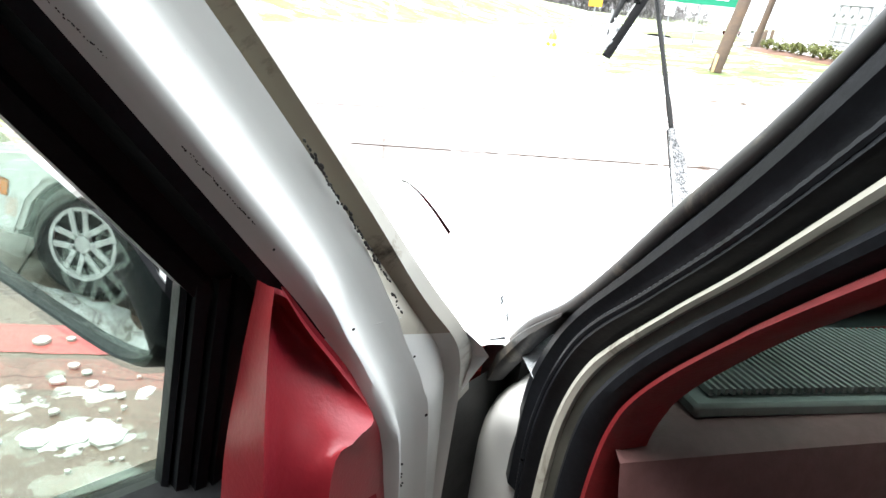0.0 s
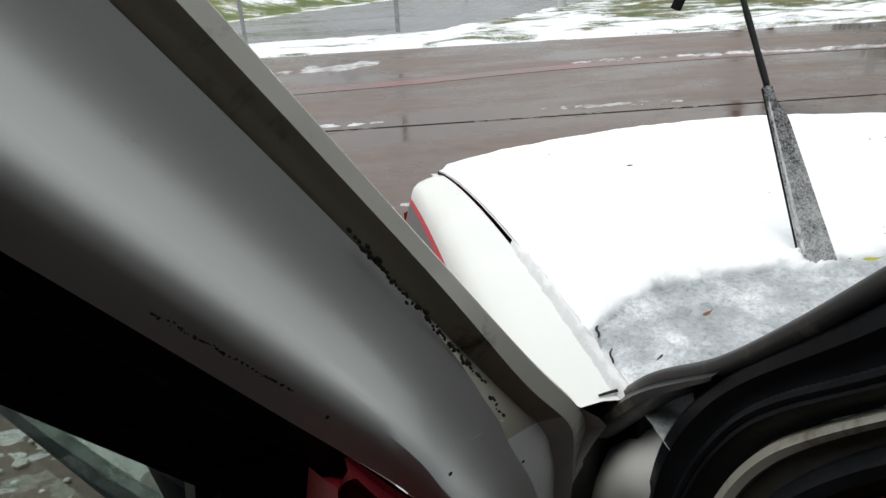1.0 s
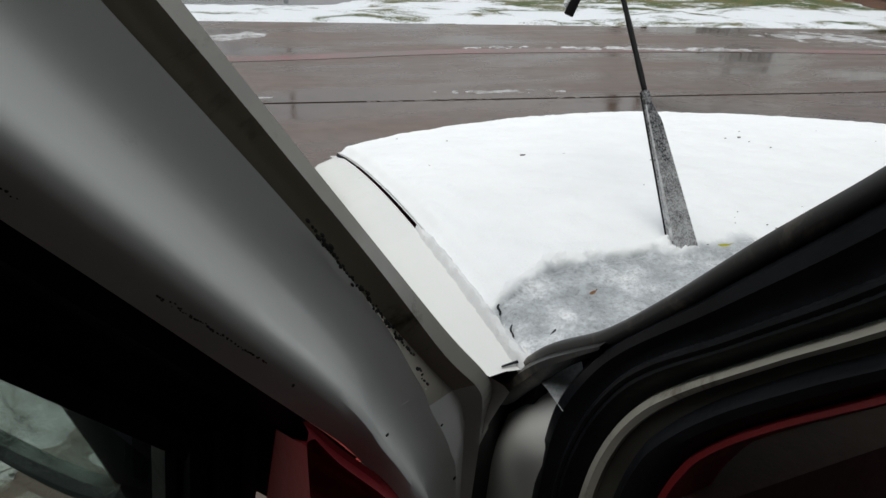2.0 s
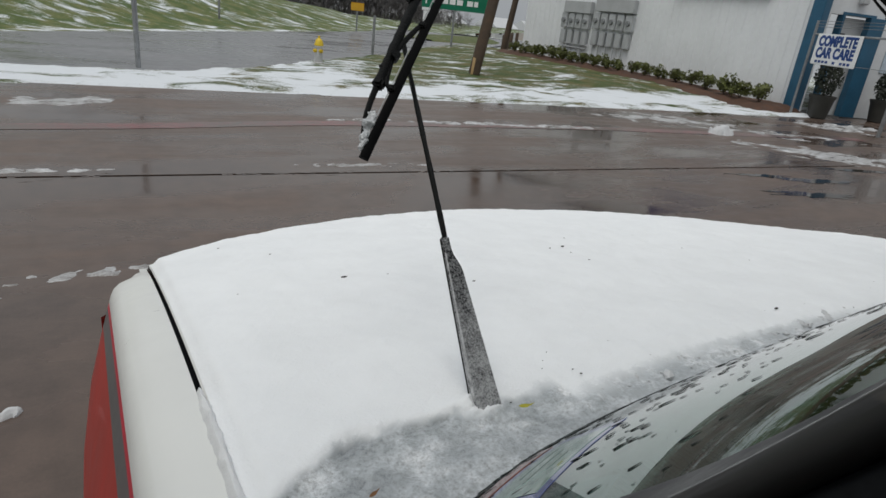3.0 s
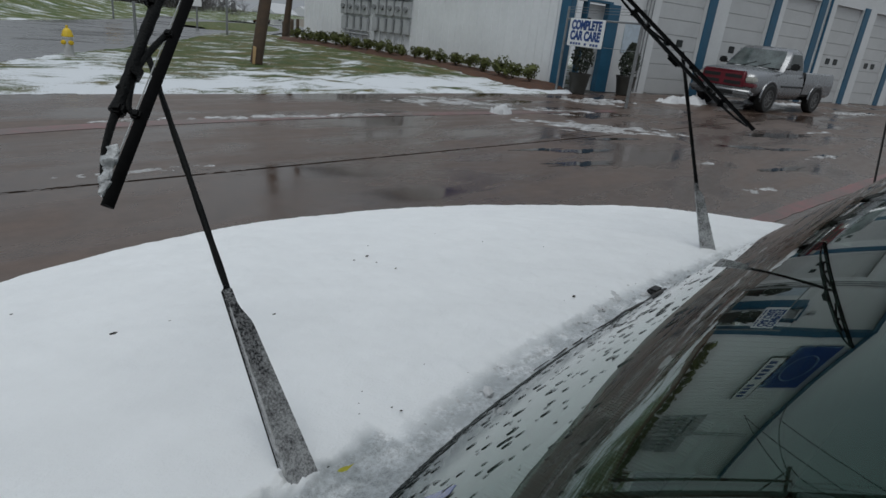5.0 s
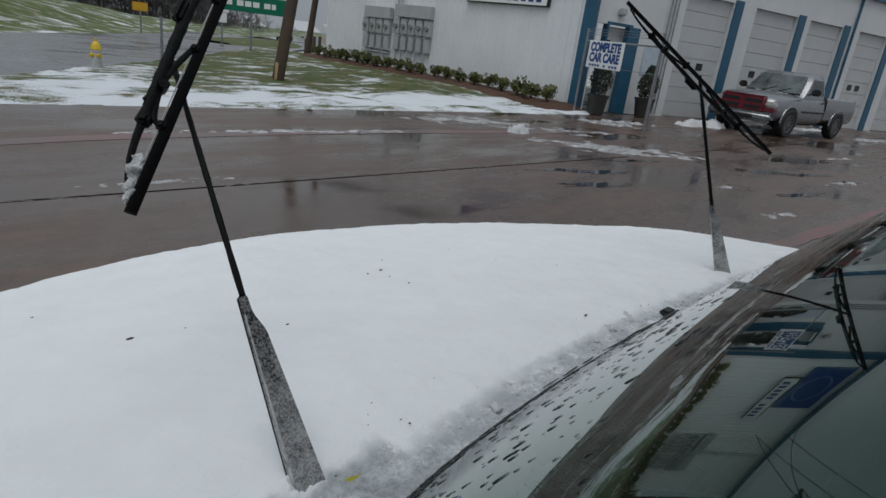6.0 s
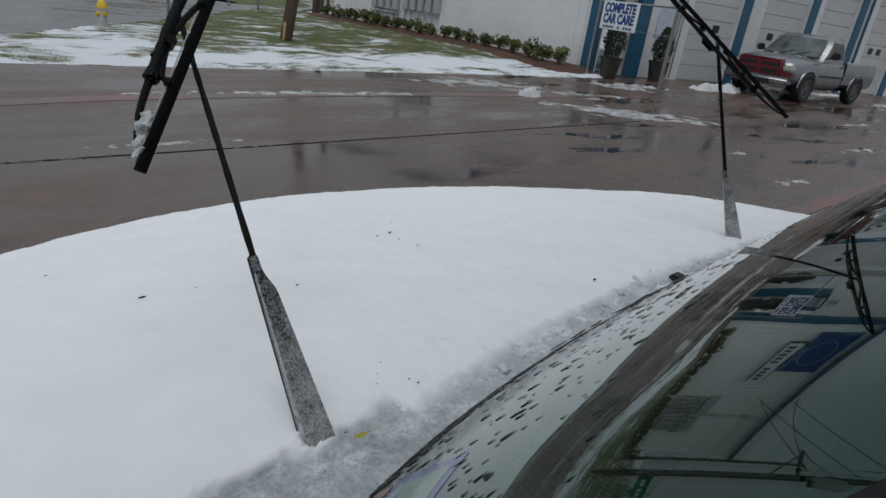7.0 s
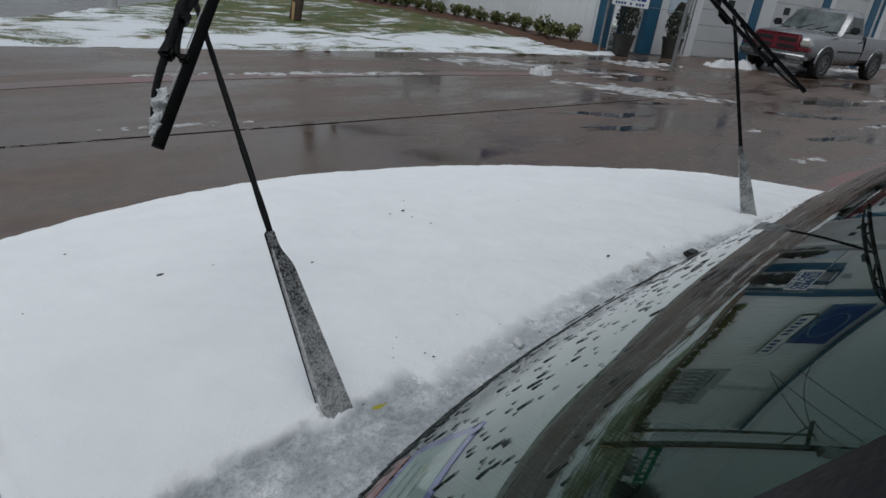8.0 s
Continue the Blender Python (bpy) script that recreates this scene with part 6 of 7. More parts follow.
bm = bmesh.new()
rows, melt = [], []
NX, NY = 340, 230
for j in range(NY + 1):
    row = []
    for i in range(NX + 1):
        x = -0.768 + 1.888 * i / NX
        y0, y1 = foot_y(min(x, 1.03)) - 0.006, nose_y(x) + 0.012
        y = y0 + (y1 - y0) * (j / NY) ** 1.25
        d = y - snow_line(x) - 0.008 * fbm(x * 16, y * 16, 1) - 0.005 * fbm(x * 55, y * 55, 4)
        left = step(-0.36, -0.5, x)
        icy = step(0.046 - 0.034 * left, -0.016 + 0.008 * left, d) * (0.8 + 0.2 * left)
        thick = 0.013 + 0.003 * fbm(x * 4, y * 4, 7) + 0.002 * fbm(x * 22, y * 22, 2) + 0.0008 * fbm(x * 90, y * 90, 2)
        heap = math.exp(-(((x + 0.53) / 0.026) ** 2 + ((y + 0.004) / 0.017) ** 2))
        mound = 0.011 * heap * (1 + 0.7 * fbm(x * 80, y * 80, 9))
        thick += 0.004 * math.exp(-(((x - 0.57) / 0.04) ** 2 + (y / 0.03) ** 2))
        crust = 0.005 + 0.0035 * fbm(x * 34, y * 34, 3) + 0.0022 * fbm(x * 110, y * 110, 6) + 0.004 * step(0.15, 0.35, fbm(x * 22, y * 40, 11)) * step(-0.35, -0.1, x)
        edge = step(0, 0.02, min(x + 0.768, 1.12 - x)) * step(0, 0.012, y1 - y)
        bed = hood_z(min(x, XR), y) - 0.03 * max(0.0, (x - 1.085) / 0.035) ** 2
        row.append((x, y, bed - 0.004 + (0.004 + mound + thick + (crust - thick) * icy) * (0.35 + 0.65 * edge)))
        melt.append(icy * (1 - 0.9 * heap))
    rows.append(row)
sheet(rows, bm)
cover = finish("hood_snow", bm, HOOD_COVER)
cover.data.attributes.new("melt", "FLOAT", "POINT").data.foreach_set("value", melt)
tagged(cover, "smooth thin snow on the hood, melted to grey ice along the glass", "snow", kind="stuff")
# torn rubber lip along the foot of the glass
bm = bmesh.new()
line = []
for k in range(60):
    x = -0.2 + 0.42 * k / 59
    y = foot_y(x) - 0.001 + 0.0015 * fbm(x * 30, 6)
    line.append((x, y, hood_z(x, y) + 0.009 + 0.003 * fbm(x * 24, 2) + 0.006 * step(0.15, 0.22, x)))
tube(bm, line, [0.0008 + 0.0032 * (k / 59) ** 2 + 0.0006 * fbm(k * 0.4, 3) for k in range(60)], 8, squash=0.6)
tagged(finish("cowl_rubber", bm, RUBBER_OLD), "torn black rubber lip along the windscreen foot", "trim", kind="stuff")
# crumbled ice where the snow has slid down the glass
bm = bmesh.new()
rnd = random.Random(61)
for k in range(150):
    x = rnd.uniform(-0.38, 0.72) if k < 90 else rnd.uniform(-0.1, 0.3)
    y = foot_y(x) + 0.012 + abs(rnd.gauss(0, 0.028))
    r = rnd.uniform(0.0008, 0.0026) if k % 12 else rnd.uniform(0.005, 0.008)
    bmesh.ops.create_icosphere(bm, subdivisions=1, radius=r, matrix=Matrix.Translation((x, y, hood_z(x, y) + 0.008)) @ Matrix.Rotation(rnd.uniform(0, 6), 4, "Z") @ Matrix.Diagonal((1.6, 0.9, 0.6, 1)))
for v in bm.verts:
    v.co += noise.noise_vector(v.co * 260) * 0.0012
tagged(finish("ice_crumbs", bm, SLUSH, smooth=False), "crumbled lumps of ice along the glass", "ice", kind="stuff")
# snow packed into the rear of the gap beside the hood
bm = bmesh.new()
rows = []
for k in range(60):
    y = -0.15 + 0.312 * k / 59
    z = hood_z(-HW, y)
    w = 0.0085 * (1 - 0.5 * step(0.12, 0.17, y)) * (0.8 + 0.4 * fbm(y * 60, 2))
    rows.append([(-0.773 + w * f, y, z - 0.003 + 0.0125 * max(0.0, 1 - f * f) ** 0.7 * (1 - 0.4 * step(0.1, 0.16, y)) + 0.0025 * fbm(y * 90, f * 2, 4)) for f in (-1, -0.6, -0.2, 0.2, 0.6, 1, 1.5)])
sheet(rows, bm)
tagged(finish("gap_snow", bm, snow_mat("gap_slush", (0.72, 0.73, 0.75), 0.8)), "grey slush packed into the gap beside the hood", "snow", kind="stuff")


def hood_leaf(x, y, s, turn, material, label):
    bm = bmesh.new()
    pts = [(-1, 0), (-0.5, 0.32), (0.2, 0.4), (0.8, 0.18), (1.5, 0.05), (0.8, -0.12), (0.2, -0.34), (-0.5, -0.3)]
    vs = [bm.verts.new((a * s, b * s, s * (0.18 * a * a + 0.1 * abs(b)))) for a, b in pts]
    c = bm.verts.new((0, 0, 0))
    for k in range(len(vs)):
        bm.faces.new((c, vs[k - 1], vs[k]))
    ob = tagged(finish("fallen_leaf", bm, material, smooth=False), label, "leaf")
    ob.matrix_world = pose(x, y, hood_z(x, y) + 0.021, 8, -6, turn)
    return ob


hood_leaf(-0.497, -0.034, 0.007, -18, LEAF_YELLOW, "small yellow leaf on the snow beside the wiper")
hood_leaf(-0.683, -0.086, 0.0048, 20, LEAF_BROWN, "small brown leaf on the ice")
bm = bmesh.new()
rnd = random.Random(11)
spots = [(-0.511, 0.426, 0.004), (-0.03, 0.452, 0.003), (0.06, 0.05, 0.003), (-0.42, 0.36, 0.002), (-0.33, 0.32, 0.002)] + [(rnd.uniform(-0.7, 0.7), rnd.uniform(0.0, 0.8), rnd.uniform(0.0008, 0.0019)) for _ in range(16)]
spots += [(rnd.uniform(-0.6, 0.4), rnd.uniform(-0.02, 0.07), rnd.uniform(0.0005, 0.0011)) for _ in range(16)]
for x, y, r in spots:
    bmesh.ops.create_icosphere(bm, subdivisions=1, radius=r, matrix=Matrix.Translation((x, y, hood_z(x, y) + 0.014)) @ Matrix.Diagonal((1.6, 0.8, 0.5, 1)))
tagged(finish("hood_debris", bm, SPECK), "dark specks scattered on the snow", "debris", kind="stuff")
# black twigs in the icy corner
bm = bmesh.new()
for (ax, ay), (bx, by), w in (((-0.77, -0.112), (-0.76, -0.088), 0.0014), ((-0.742, -0.122), (-0.722, -0.1), 0.0016), ((-0.764, -0.07), (-0.756, -0.05), 0.0018), ((-0.79, -0.14), (-0.74, -0.135), 0.003)):
    pts = []
    for k in range(9):
        s = k / 8
        x, y = ax + (bx - ax) * s + 0.0012 * math.sin(7 * s + ax * 90), ay + (by - ay) * s
        pts.append((x, y, hood_z(x, y) + 0.003 + 0.001 * math.sin(3 * s)))
    tube(bm, pts, [w * 0.65 * (0.35 + 0.65 * math.sin(math.pi * (0.1 + 0.8 * k / 8))) for k in range(9)], 6, squash=0.5)
tagged(finish("black_scrap", bm, RUBBER), "torn black rubber scraps sticking out of the ice", "debris", kind="stuff")
# water drops on the glass
bm = bmesh.new()
rnd = random.Random(3)
def drop_on_glass(bm, x, z, r, long):
    """A flat bead drawn out sideways by the wind: blunt at one end, pointed at the other."""
    e = 0.004
    across = Vector((2 * e, glass_y(x + e, z) - glass_y(x - e, z), 0)).normalized()
    rise = Vector((0, glass_y(x, z + e) - glass_y(x, z - e), 2 * e)).normalized()
    nrm = across.cross(rise).normalized()
    nrm = nrm if nrm.y > 0 else -nrm
    slant = max(-0.3, min(0.75, 0.6 - 1.1 * (x + 0.5)))
    tail, wide = (across * slant + rise * 0.8).normalized(), (across * -0.8 + rise * slant).normalized()
    c = Vector((x, glass_y(x, z), z)) + nrm * 0.0002
    rings = []
    for h, w in ((0.0, 1.0), (0.22, 0.84), (0.34, 0.45)):
        ring = []
        for k in range(12):
            a = 2 * math.pi * k / 12
            u, v = math.cos(a) * w, math.sin(a) * w
            u = u * (long if u > 0 else 1.3)
            v *= 1 - 0.8 * max(0.0, u / long)
            ring.append(bm.verts.new(c + tail * u * r + wide * v * r + nrm * h * r))
        rings.append(ring)
    for a, b in zip(rings, rings[1:]):
        for k in range(12):
            bm.faces.new((a[k - 1], a[k], b[k], b[k - 1]))
    bm.faces.new(rings[-1])


for k in range(4800):
    x = rnd.uniform(-0.7, 0.98)
    low = k % 4 > 0
    z = hood_z(x, -0.07) + 0.001 + (0.028 * rnd.random() ** 1.6 if low else 0.2 * rnd.random())
    r = rnd.choice((0.0004, 0.0005, 0.0006, 0.0008, 0.0009, 0.0013)) * rnd.uniform(0.8, 1.2)
    r *= 1 - 0.4 * step(-0.3, 0.2, x)
    far = step(-0.25, 0.1, x)
    if low and rnd.random() < 0.7 * far:
        continue
    drop_on_glass(bm, x, z, r * (1.45 if low else 1.3), rnd.uniform(4.0, 6.5) * (1 - 0.5 * far))
tagged(finish("glass_drops", bm, WATER), "water drops clinging to the windscreen", "water", kind="stuff")


# paper sticker in the driver's corner of the windscreen: pale field, blue border, red strip under it
def on_glass(x0, x1, z0, z1, lift):
    bm = bmesh.new()
    rows = [[(x0 + (x1 - x0) * i / 8, glass_y(x0 + (x1 - x0) * i / 8, z0 + (z1 - z0) * j / 8) + lift, z0 + (z1 - z0) * j / 8) for i in range(9)] for j in range(9)]
    sheet(rows + [[(x, y - lift + 0.0001, z) for x, y, z in rows[-1]]], bm)
    return bm


sticker = tagged(finish("windscreen_sticker", on_glass(-0.64, -0.523, 1.249, 1.3155, 0.0006), STICKER_BLUE), "pale green and blue paper sticker on the windscreen", "sticker")
part("field", on_glass(-0.63, -0.535, 1.257, 1.309, 0.001), STICKER_PALE, sticker, "pale green printed field")
part("strip", on_glass(-0.64, -0.53, 1.226, 1.244, 0.0008), STICKER_RED, sticker, "faded red strip")
for k, (xa, xb) in enumerate(((-0.6, -0.553), (-0.61, -0.56), (-0.595, -0.57))):
    part("print_bar", on_glass(xa, xb, 1.267 + 0.012 * k, 1.27 + 0.012 * k, 0.0013), STICKER_INK, sticker, "grey bar of print")


# ---------------------------------------------------------------- unseen wall, added behind the van to cut the light on the door
bm = bmesh.new()
box(bm, (-1.0, -5.2, 1.75), (22, 0.3, 3.5))
tagged(finish("shade_wall_south", bm, plain("shade_wall_brown", (0.12, 0.115, 0.105), 0.8, 0, 0.2, 1.0, 0.3, 20), smooth=False), "unseen brown wall added behind the van to hold back light", "wall", kind="structure")
# invented overhang out of view, blocks the sky above the door and jamb
bm = bmesh.new()
box(bm, (0.6, -2.95, 3.05), (17.6, 4.5, 0.25))
tagged(finish("shade_ceiling", bm, plain("soffit", (0.1, 0.1, 0.095), 0.8, 0, 0.2, 1.0), smooth=False), "unseen dark slab added overhead to shade the open door", "soffit", kind="structure")


# ---------------------------------------------------------------- snow left on the lot
def snow_patch(cx, cy, rx, ry, turn=0.0, thick=0.03, freq=1.2, thr=0.0, seed=0, res=0.05, material=None):
    """Ragged leftover of snow: a low relief that sinks below the ground where it has melted."""
    m = Matrix.Translation((cx, cy, 0)) @ Matrix.Rotation(radians(turn), 4, "Z")
    nx, ny = max(12, min(150, int(2 * rx / res))), max(12, min(90, int(2 * ry / res)))
    rows = []
    for j in range(ny + 1):
        row = []
        for i in range(nx + 1):
            a, b = -rx + 2 * rx * i / nx, -ry + 2 * ry * j / ny
            d = 1 - math.sqrt((a / rx) ** 2 + (b / ry) ** 2)
            f = fbm((a + 7 * seed) * freq * 1.5, (b + 3 * seed) * freq * 2.4, seed, 6)
            v = max(-1, min(1, 1.0 * d + 1.0 * f - 0.42 - thr))
            v = v * step(0.0, 0.2, d) - 0.4 * (1 - step(0.0, 0.12, d))
            row.append(m @ Vector((a, b, -0.012 + thick * (v if v > 0 else 0) ** 0.7 + (0.013 if v > 0 else 0.013 * (1 + v * 4) if v > -0.25 else 0))))
        rows.append(row)
    bm = sheet(rows)
    tagged(finish("snow_patch", bm, material or SLUSH), "thin ragged patch of melting snow on wet concrete", "snow", "snow left on the lot", "stuff")


PATCHES = [(-3.7, 7.8, 1.7, 0.95, 5, 0.05, 1.1, -0.12), (-1.1, 8.7, 1.4, 0.35, 4, 0.04, 1.6, 0.15), (-1.5, 5.42, 1.0, 0.09, -3, 0.02, 3.5, 0.08), (1.6, 5.35, 1.0, 0.09, -4, 0.02, 3.5, 0.25), (-1.7, 2.95, 0.5, 0.1, 4, 0.02, 6, 0.05), (-0.9, 3.2, 0.5, 0.08, 4, 0.015, 6, 0.12),
           (-1.34, 2.62, 0.05, 0.035, 10, 0.03, 12, -0.3), (-1.2, 1.95, 0.05, 0.03, 30, 0.025, 12, -0.3), (-1.55, 2.7, 0.04, 0.025, 30, 0.02, 12, -0.3), (4.3, 7.6, 1.2, 0.16, -3, 0.04, 3, 0.05), (5.9, 7.4, 1.1, 0.15, -4, 0.04, 3, 0.05), (2.6, 7.75, 0.7, 0.1, 0, 0.03, 4, 0.1),
           (9.5, 8.3, 2.6, 0.9, -20, 0.02, 1.3, 0.25), (11.0, 7.0, 2.4, 0.6, -25, 0.02, 1.5, 0.3), (9.5, 6.95, 0.3, 0.2, 0, 0.16, 3, -0.5), (10.2, 5.2, 2.4, 0.75, -38, 0.025, 1.5, 0.1), (14.3, 7.6, 1.1, 0.4, -50, 0.06, 1.9, 0.05), (15.5, 7.6, 1.2, 0.36, -20, 0.07, 1.8, 0.02),
           (19.3, 6.9, 1.4, 0.55, -15, 0.24, 1.3, -0.15), (24, 6.2, 4.5, 0.4, -14, 0.12, 1.5, 0.0), (26.5, 3.4, 2.2, 0.5, -14, 0.06, 1.5, 0.1), (12.6, 1.6, 1.1, 0.22, -10, 0.02, 2.2, 0.3), (17, 2.6, 1.4, 0.25, -10, 0.02, 2, 0.3), (7.9, 1.5, 0.6, 0.15, -10, 0.02, 3, 0.2), (8.9, 2.6, 0.4, 0.12, 0, 0.02, 3, 0.1)]
for k, (cx, cy, rx, ry, turn, thick, freq, thr) in enumerate(PATCHES):
    snow_patch(cx, cy, rx, ry, turn, thick, freq, thr, k + 1, 0.05 if rx > 1 else 0.02, None if thick > 0.1 or rx < 0.4 else THIN_SLUSH)
# puddles in the hollows of the lot
for k, (cx, cy, rx, ry, turn) in enumerate([(7.6, 4.0, 0.8, 0.14, -16), (6.9, 4.35, 0.5, 0.1, -14), (6.7, 3.5, 0.7, 0.16, -14), (11.6, 2.8, 0.8, 0.2, -30), (12.5, 2.25, 0.8, 0.16, -18), (12.7, 1.6, 0.4, 0.14, -14), (9.9, 1.75, 0.9, 0.12, -14), (9.4, 4.3, 0.8, 0.12, -16), (14.6, 3.0, 1.6, 0.3, -16)]):
    m = Matrix.Translation((cx, cy, 0)) @ Matrix.Rotation(radians(turn), 4, "Z")
    bm = bmesh.new()
    rim = []
    for i in range(64):
        a = 2 * math.pi * i / 64
        f = 0.75 + 0.5 * fbm(math.cos(a) * 2.2 + 9 * k, math.sin(a) * 2.2) + 0.2 * fbm(math.cos(a) * 9, math.sin(a) * 9 + 5 * k)
        rim.append(m @ Vector((rx * f * math.cos(a), ry * f * math.sin(a), 0.0035)))
    prism(bm, rim, (0, 0, -0.01))
    tagged(finish("puddle", bm, PUDDLE, smooth=False), "shallow dark puddle on the wet concrete", "puddle", "puddles on the lot", "stuff")
# broken ice beside the van
for k, (cx, cy, rx, ry, th, thr) in enumerate([(-1.98, 1.14, 0.32, 0.12, 0.015, 0.05), (-1.62, 1.16, 0.3, 0.07, 0.012, 0.12), (-1.62, 0.95, 0.2, 0.1, 0.02, -0.25), (-2.0, 0.86, 0.3, 0.08, 0.012, 0.18), (-2.6, 0.9, 0.6, 0.25, 0.015, 0.15), (-1.5, 0.62, 0.4, 0.12, 0.02, 0.1)]):
    snow_patch(cx, cy, rx, ry, 6 * k - 8, th, 6.0, thr, 40 + k, 0.01, THIN_SLUSH)
snow_patch(-3.6, 0.2, 1.0, 2.2, 0, 0.012, 0.8, -0.5, 60, 0.03, THIN_SLUSH)
rnd = random.Random(8)
bm = bmesh.new()
PLATES = [(-1.93, 1.48, 0.034), (-1.83, 1.5, 0.02), (-1.76, 1.32, 0.024), (-1.7, 1.28, 0.018), (-1.78, 1.23, 0.03), (-1.66, 1.21, 0.026), (-1.6, 1.18, 0.026), (-1.54, 1.14, 0.02), (-1.88, 1.12, 0.022), (-1.73, 1.06, 0.024), (-1.64, 0.96, 0.085), (-1.52, 0.93, 0.06), (-1.74, 0.92, 0.05), (-2.02, 1.02, 0.03), (-2.12, 1.0, 0.024)]
PLATES += [(rnd.uniform(-2.6, -1.45), rnd.uniform(0.7, 1.35), rnd.uniform(0.006, 0.014)) for _ in range(36)]
for px, py, r in PLATES:
    n, a0, hgt = rnd.randint(5, 8), rnd.uniform(0, 6), rnd.uniform(0.008, 0.016)
    ring = [(px + r * rnd.uniform(0.75, 1.15) * math.cos(a0 + 6.283 * k / n), py + r * rnd.uniform(0.55, 0.95) * math.sin(a0 + 6.283 * k / n), 0.006) for k in range(n)]
    prism(bm, ring, (0, 0, hgt))
soften(bm, 0.002, 40, 1)
tagged(finish("ice_shards", bm, ICE_PLATE, smooth=False), "broken plates of ice scattered on the concrete", "ice", kind="stuff")
# ragged crack in the slab behind the lane line
bm = bmesh.new()
tube(bm, [(-2.9 + 1.55 * k / 50, 1.3 - 0.05 * k / 50 + 0.03 * fbm(k * 0.22, 4), 0.001) for k in range(51)], [0.004 + 0.003 * fbm(k * 0.5, 8) for k in range(51)], 6, squash=0.4)
tagged(finish("slab_crack", bm, JOINT), "ragged dark crack across the wet concrete", "crack", kind="structure")

# ---------------------------------------------------------------- street furniture
hyd = thing("fire_hydrant", "grey fire hydrant with a yellow cap in the snow", "fire hydrant", pose(4.34, 14.95, 0.0))
bm = bmesh.new()
lathe(bm, [(0.14, 0.0), (0.14, 0.04), (0.1, 0.05), (0.095, 0.4), (0.11, 0.41), (0.11, 0.44), (0.1, 0.45)], seg=20)
part("barrel", bm, HYDRANT_GREY, hyd, "grey barrel")
bm = bmesh.new()
lathe(bm, [(0.115, 0.44), (0.115, 0.47), (0.105, 0.49), (0.09, 0.55), (0.055, 0.6), (0.026, 0.615), (0.026, 0.67), (0.01, 0.675)], seg=20)
part("cap", bm, YELLOW_PAINT, hyd, "yellow domed cap")
for d in ((0.2, -0.98), (-0.95, -0.3)):
    bm = bmesh.new()
    rod(bm, (d[0] * 0.07, d[1] * 0.07, 0.32), (d[0] * 0.14, d[1] * 0.14, 0.32), 0.05, 0.045, 14)
    rod(bm, (d[0] * 0.14, d[1] * 0.14, 0.32), (d[0] * 0.165, d[1] * 0.165, 0.32), 0.018, 0.016, 6)
    part("outlet", bm, YELLOW_PAINT, hyd, "yellow outlet cap")

pole = thing("utility_pole", "leaning brown wooden utility pole beside the lawn", "utility pole", pose(8.56, 14.3, 0.05))
bm = bmesh.new()
tube(bm, [(1.75 * s, 0.02 * s, 10 * s) for s in [k / 12 for k in range(13)]], [0.16 - 0.05 * k / 12 for k in range(13)], 16)
part("shaft", bm, POLE_WOOD, pole)
bm = bmesh.new()
box(bm, (1.62, 0.2, 9.2), (0.1, 2.4, 0.12), bevel=0.01)
part("crossarm", bm, POLE_WOOD, pole, "wooden crossarm")
bm = bmesh.new()
lathe(bm, [(0.2, 0), (0.24, 0.04), (0.24, 0.82), (0.2, 0.88), (0.05, 0.92)], Matrix.Translation((0.78, -0.2, 6.0)), 20)
can = part("transformer", bm, METER_GREY, pole, "grey transformer can on the pole")
for dx in (-0.1, 0.1):
    bm = bmesh.new()
    lathe(bm, [(0.03, 0), (0.06, 0.04), (0.035, 0.08), (0.06, 0.12), (0.035, 0.16), (0.02, 0.24)], Matrix.Translation((0.78 + dx, -0.2, 6.88)), 10)
    part("bushing", bm, METER_GREY, can)
bm = bmesh.new()
box(bm, (1.75, 0.1, 5.75), (1.6, 0.1, 0.1), bevel=0.01)
rod(bm, (1.0, 0.1, 5.0), (2.3, 0.1, 5.72), 0.03, seg=8)
part("side_arm", bm, POLE_WOOD, pole, "wooden side arm with brace")
for k in range(4):
    bm = bmesh.new()
    lathe(bm, [(0.02, 0), (0.05, 0.03), (0.03, 0.06), (0.05, 0.09), (0.02, 0.13)], Matrix.Translation((1.62, -0.8 + 0.65 * k, 9.26)), 10)
    part("insulator", bm, METER_GREY, pole, "grey insulator")
bm = bmesh.new()
prism(bm, [(-0.15, -0.06, 0.0), (-0.13, -0.1, 0.0), (-0.1, -0.12, 0.42), (-0.13, -0.07, 0.45)], (0.02, -0.02, 0))
part("splinter", bm, plain("raw_wood", (0.4, 0.27, 0.13), 0.7), pole, "pale patch of raw wood at the foot")
pole2 = thing("utility_pole", "brown wooden utility pole beyond the white building", "utility pole", pose(16.6, 24.6, 0))
bm = bmesh.new()
tube(bm, [(0.14 * z, 0, z) for z in range(0, 10)], [0.15 - 0.005 * z for z in range(10)], 14)
part("shaft", bm, POLE_WOOD, pole2)
wires = thing("overhead_cable", "sagging black overhead cables between the poles", "cable")
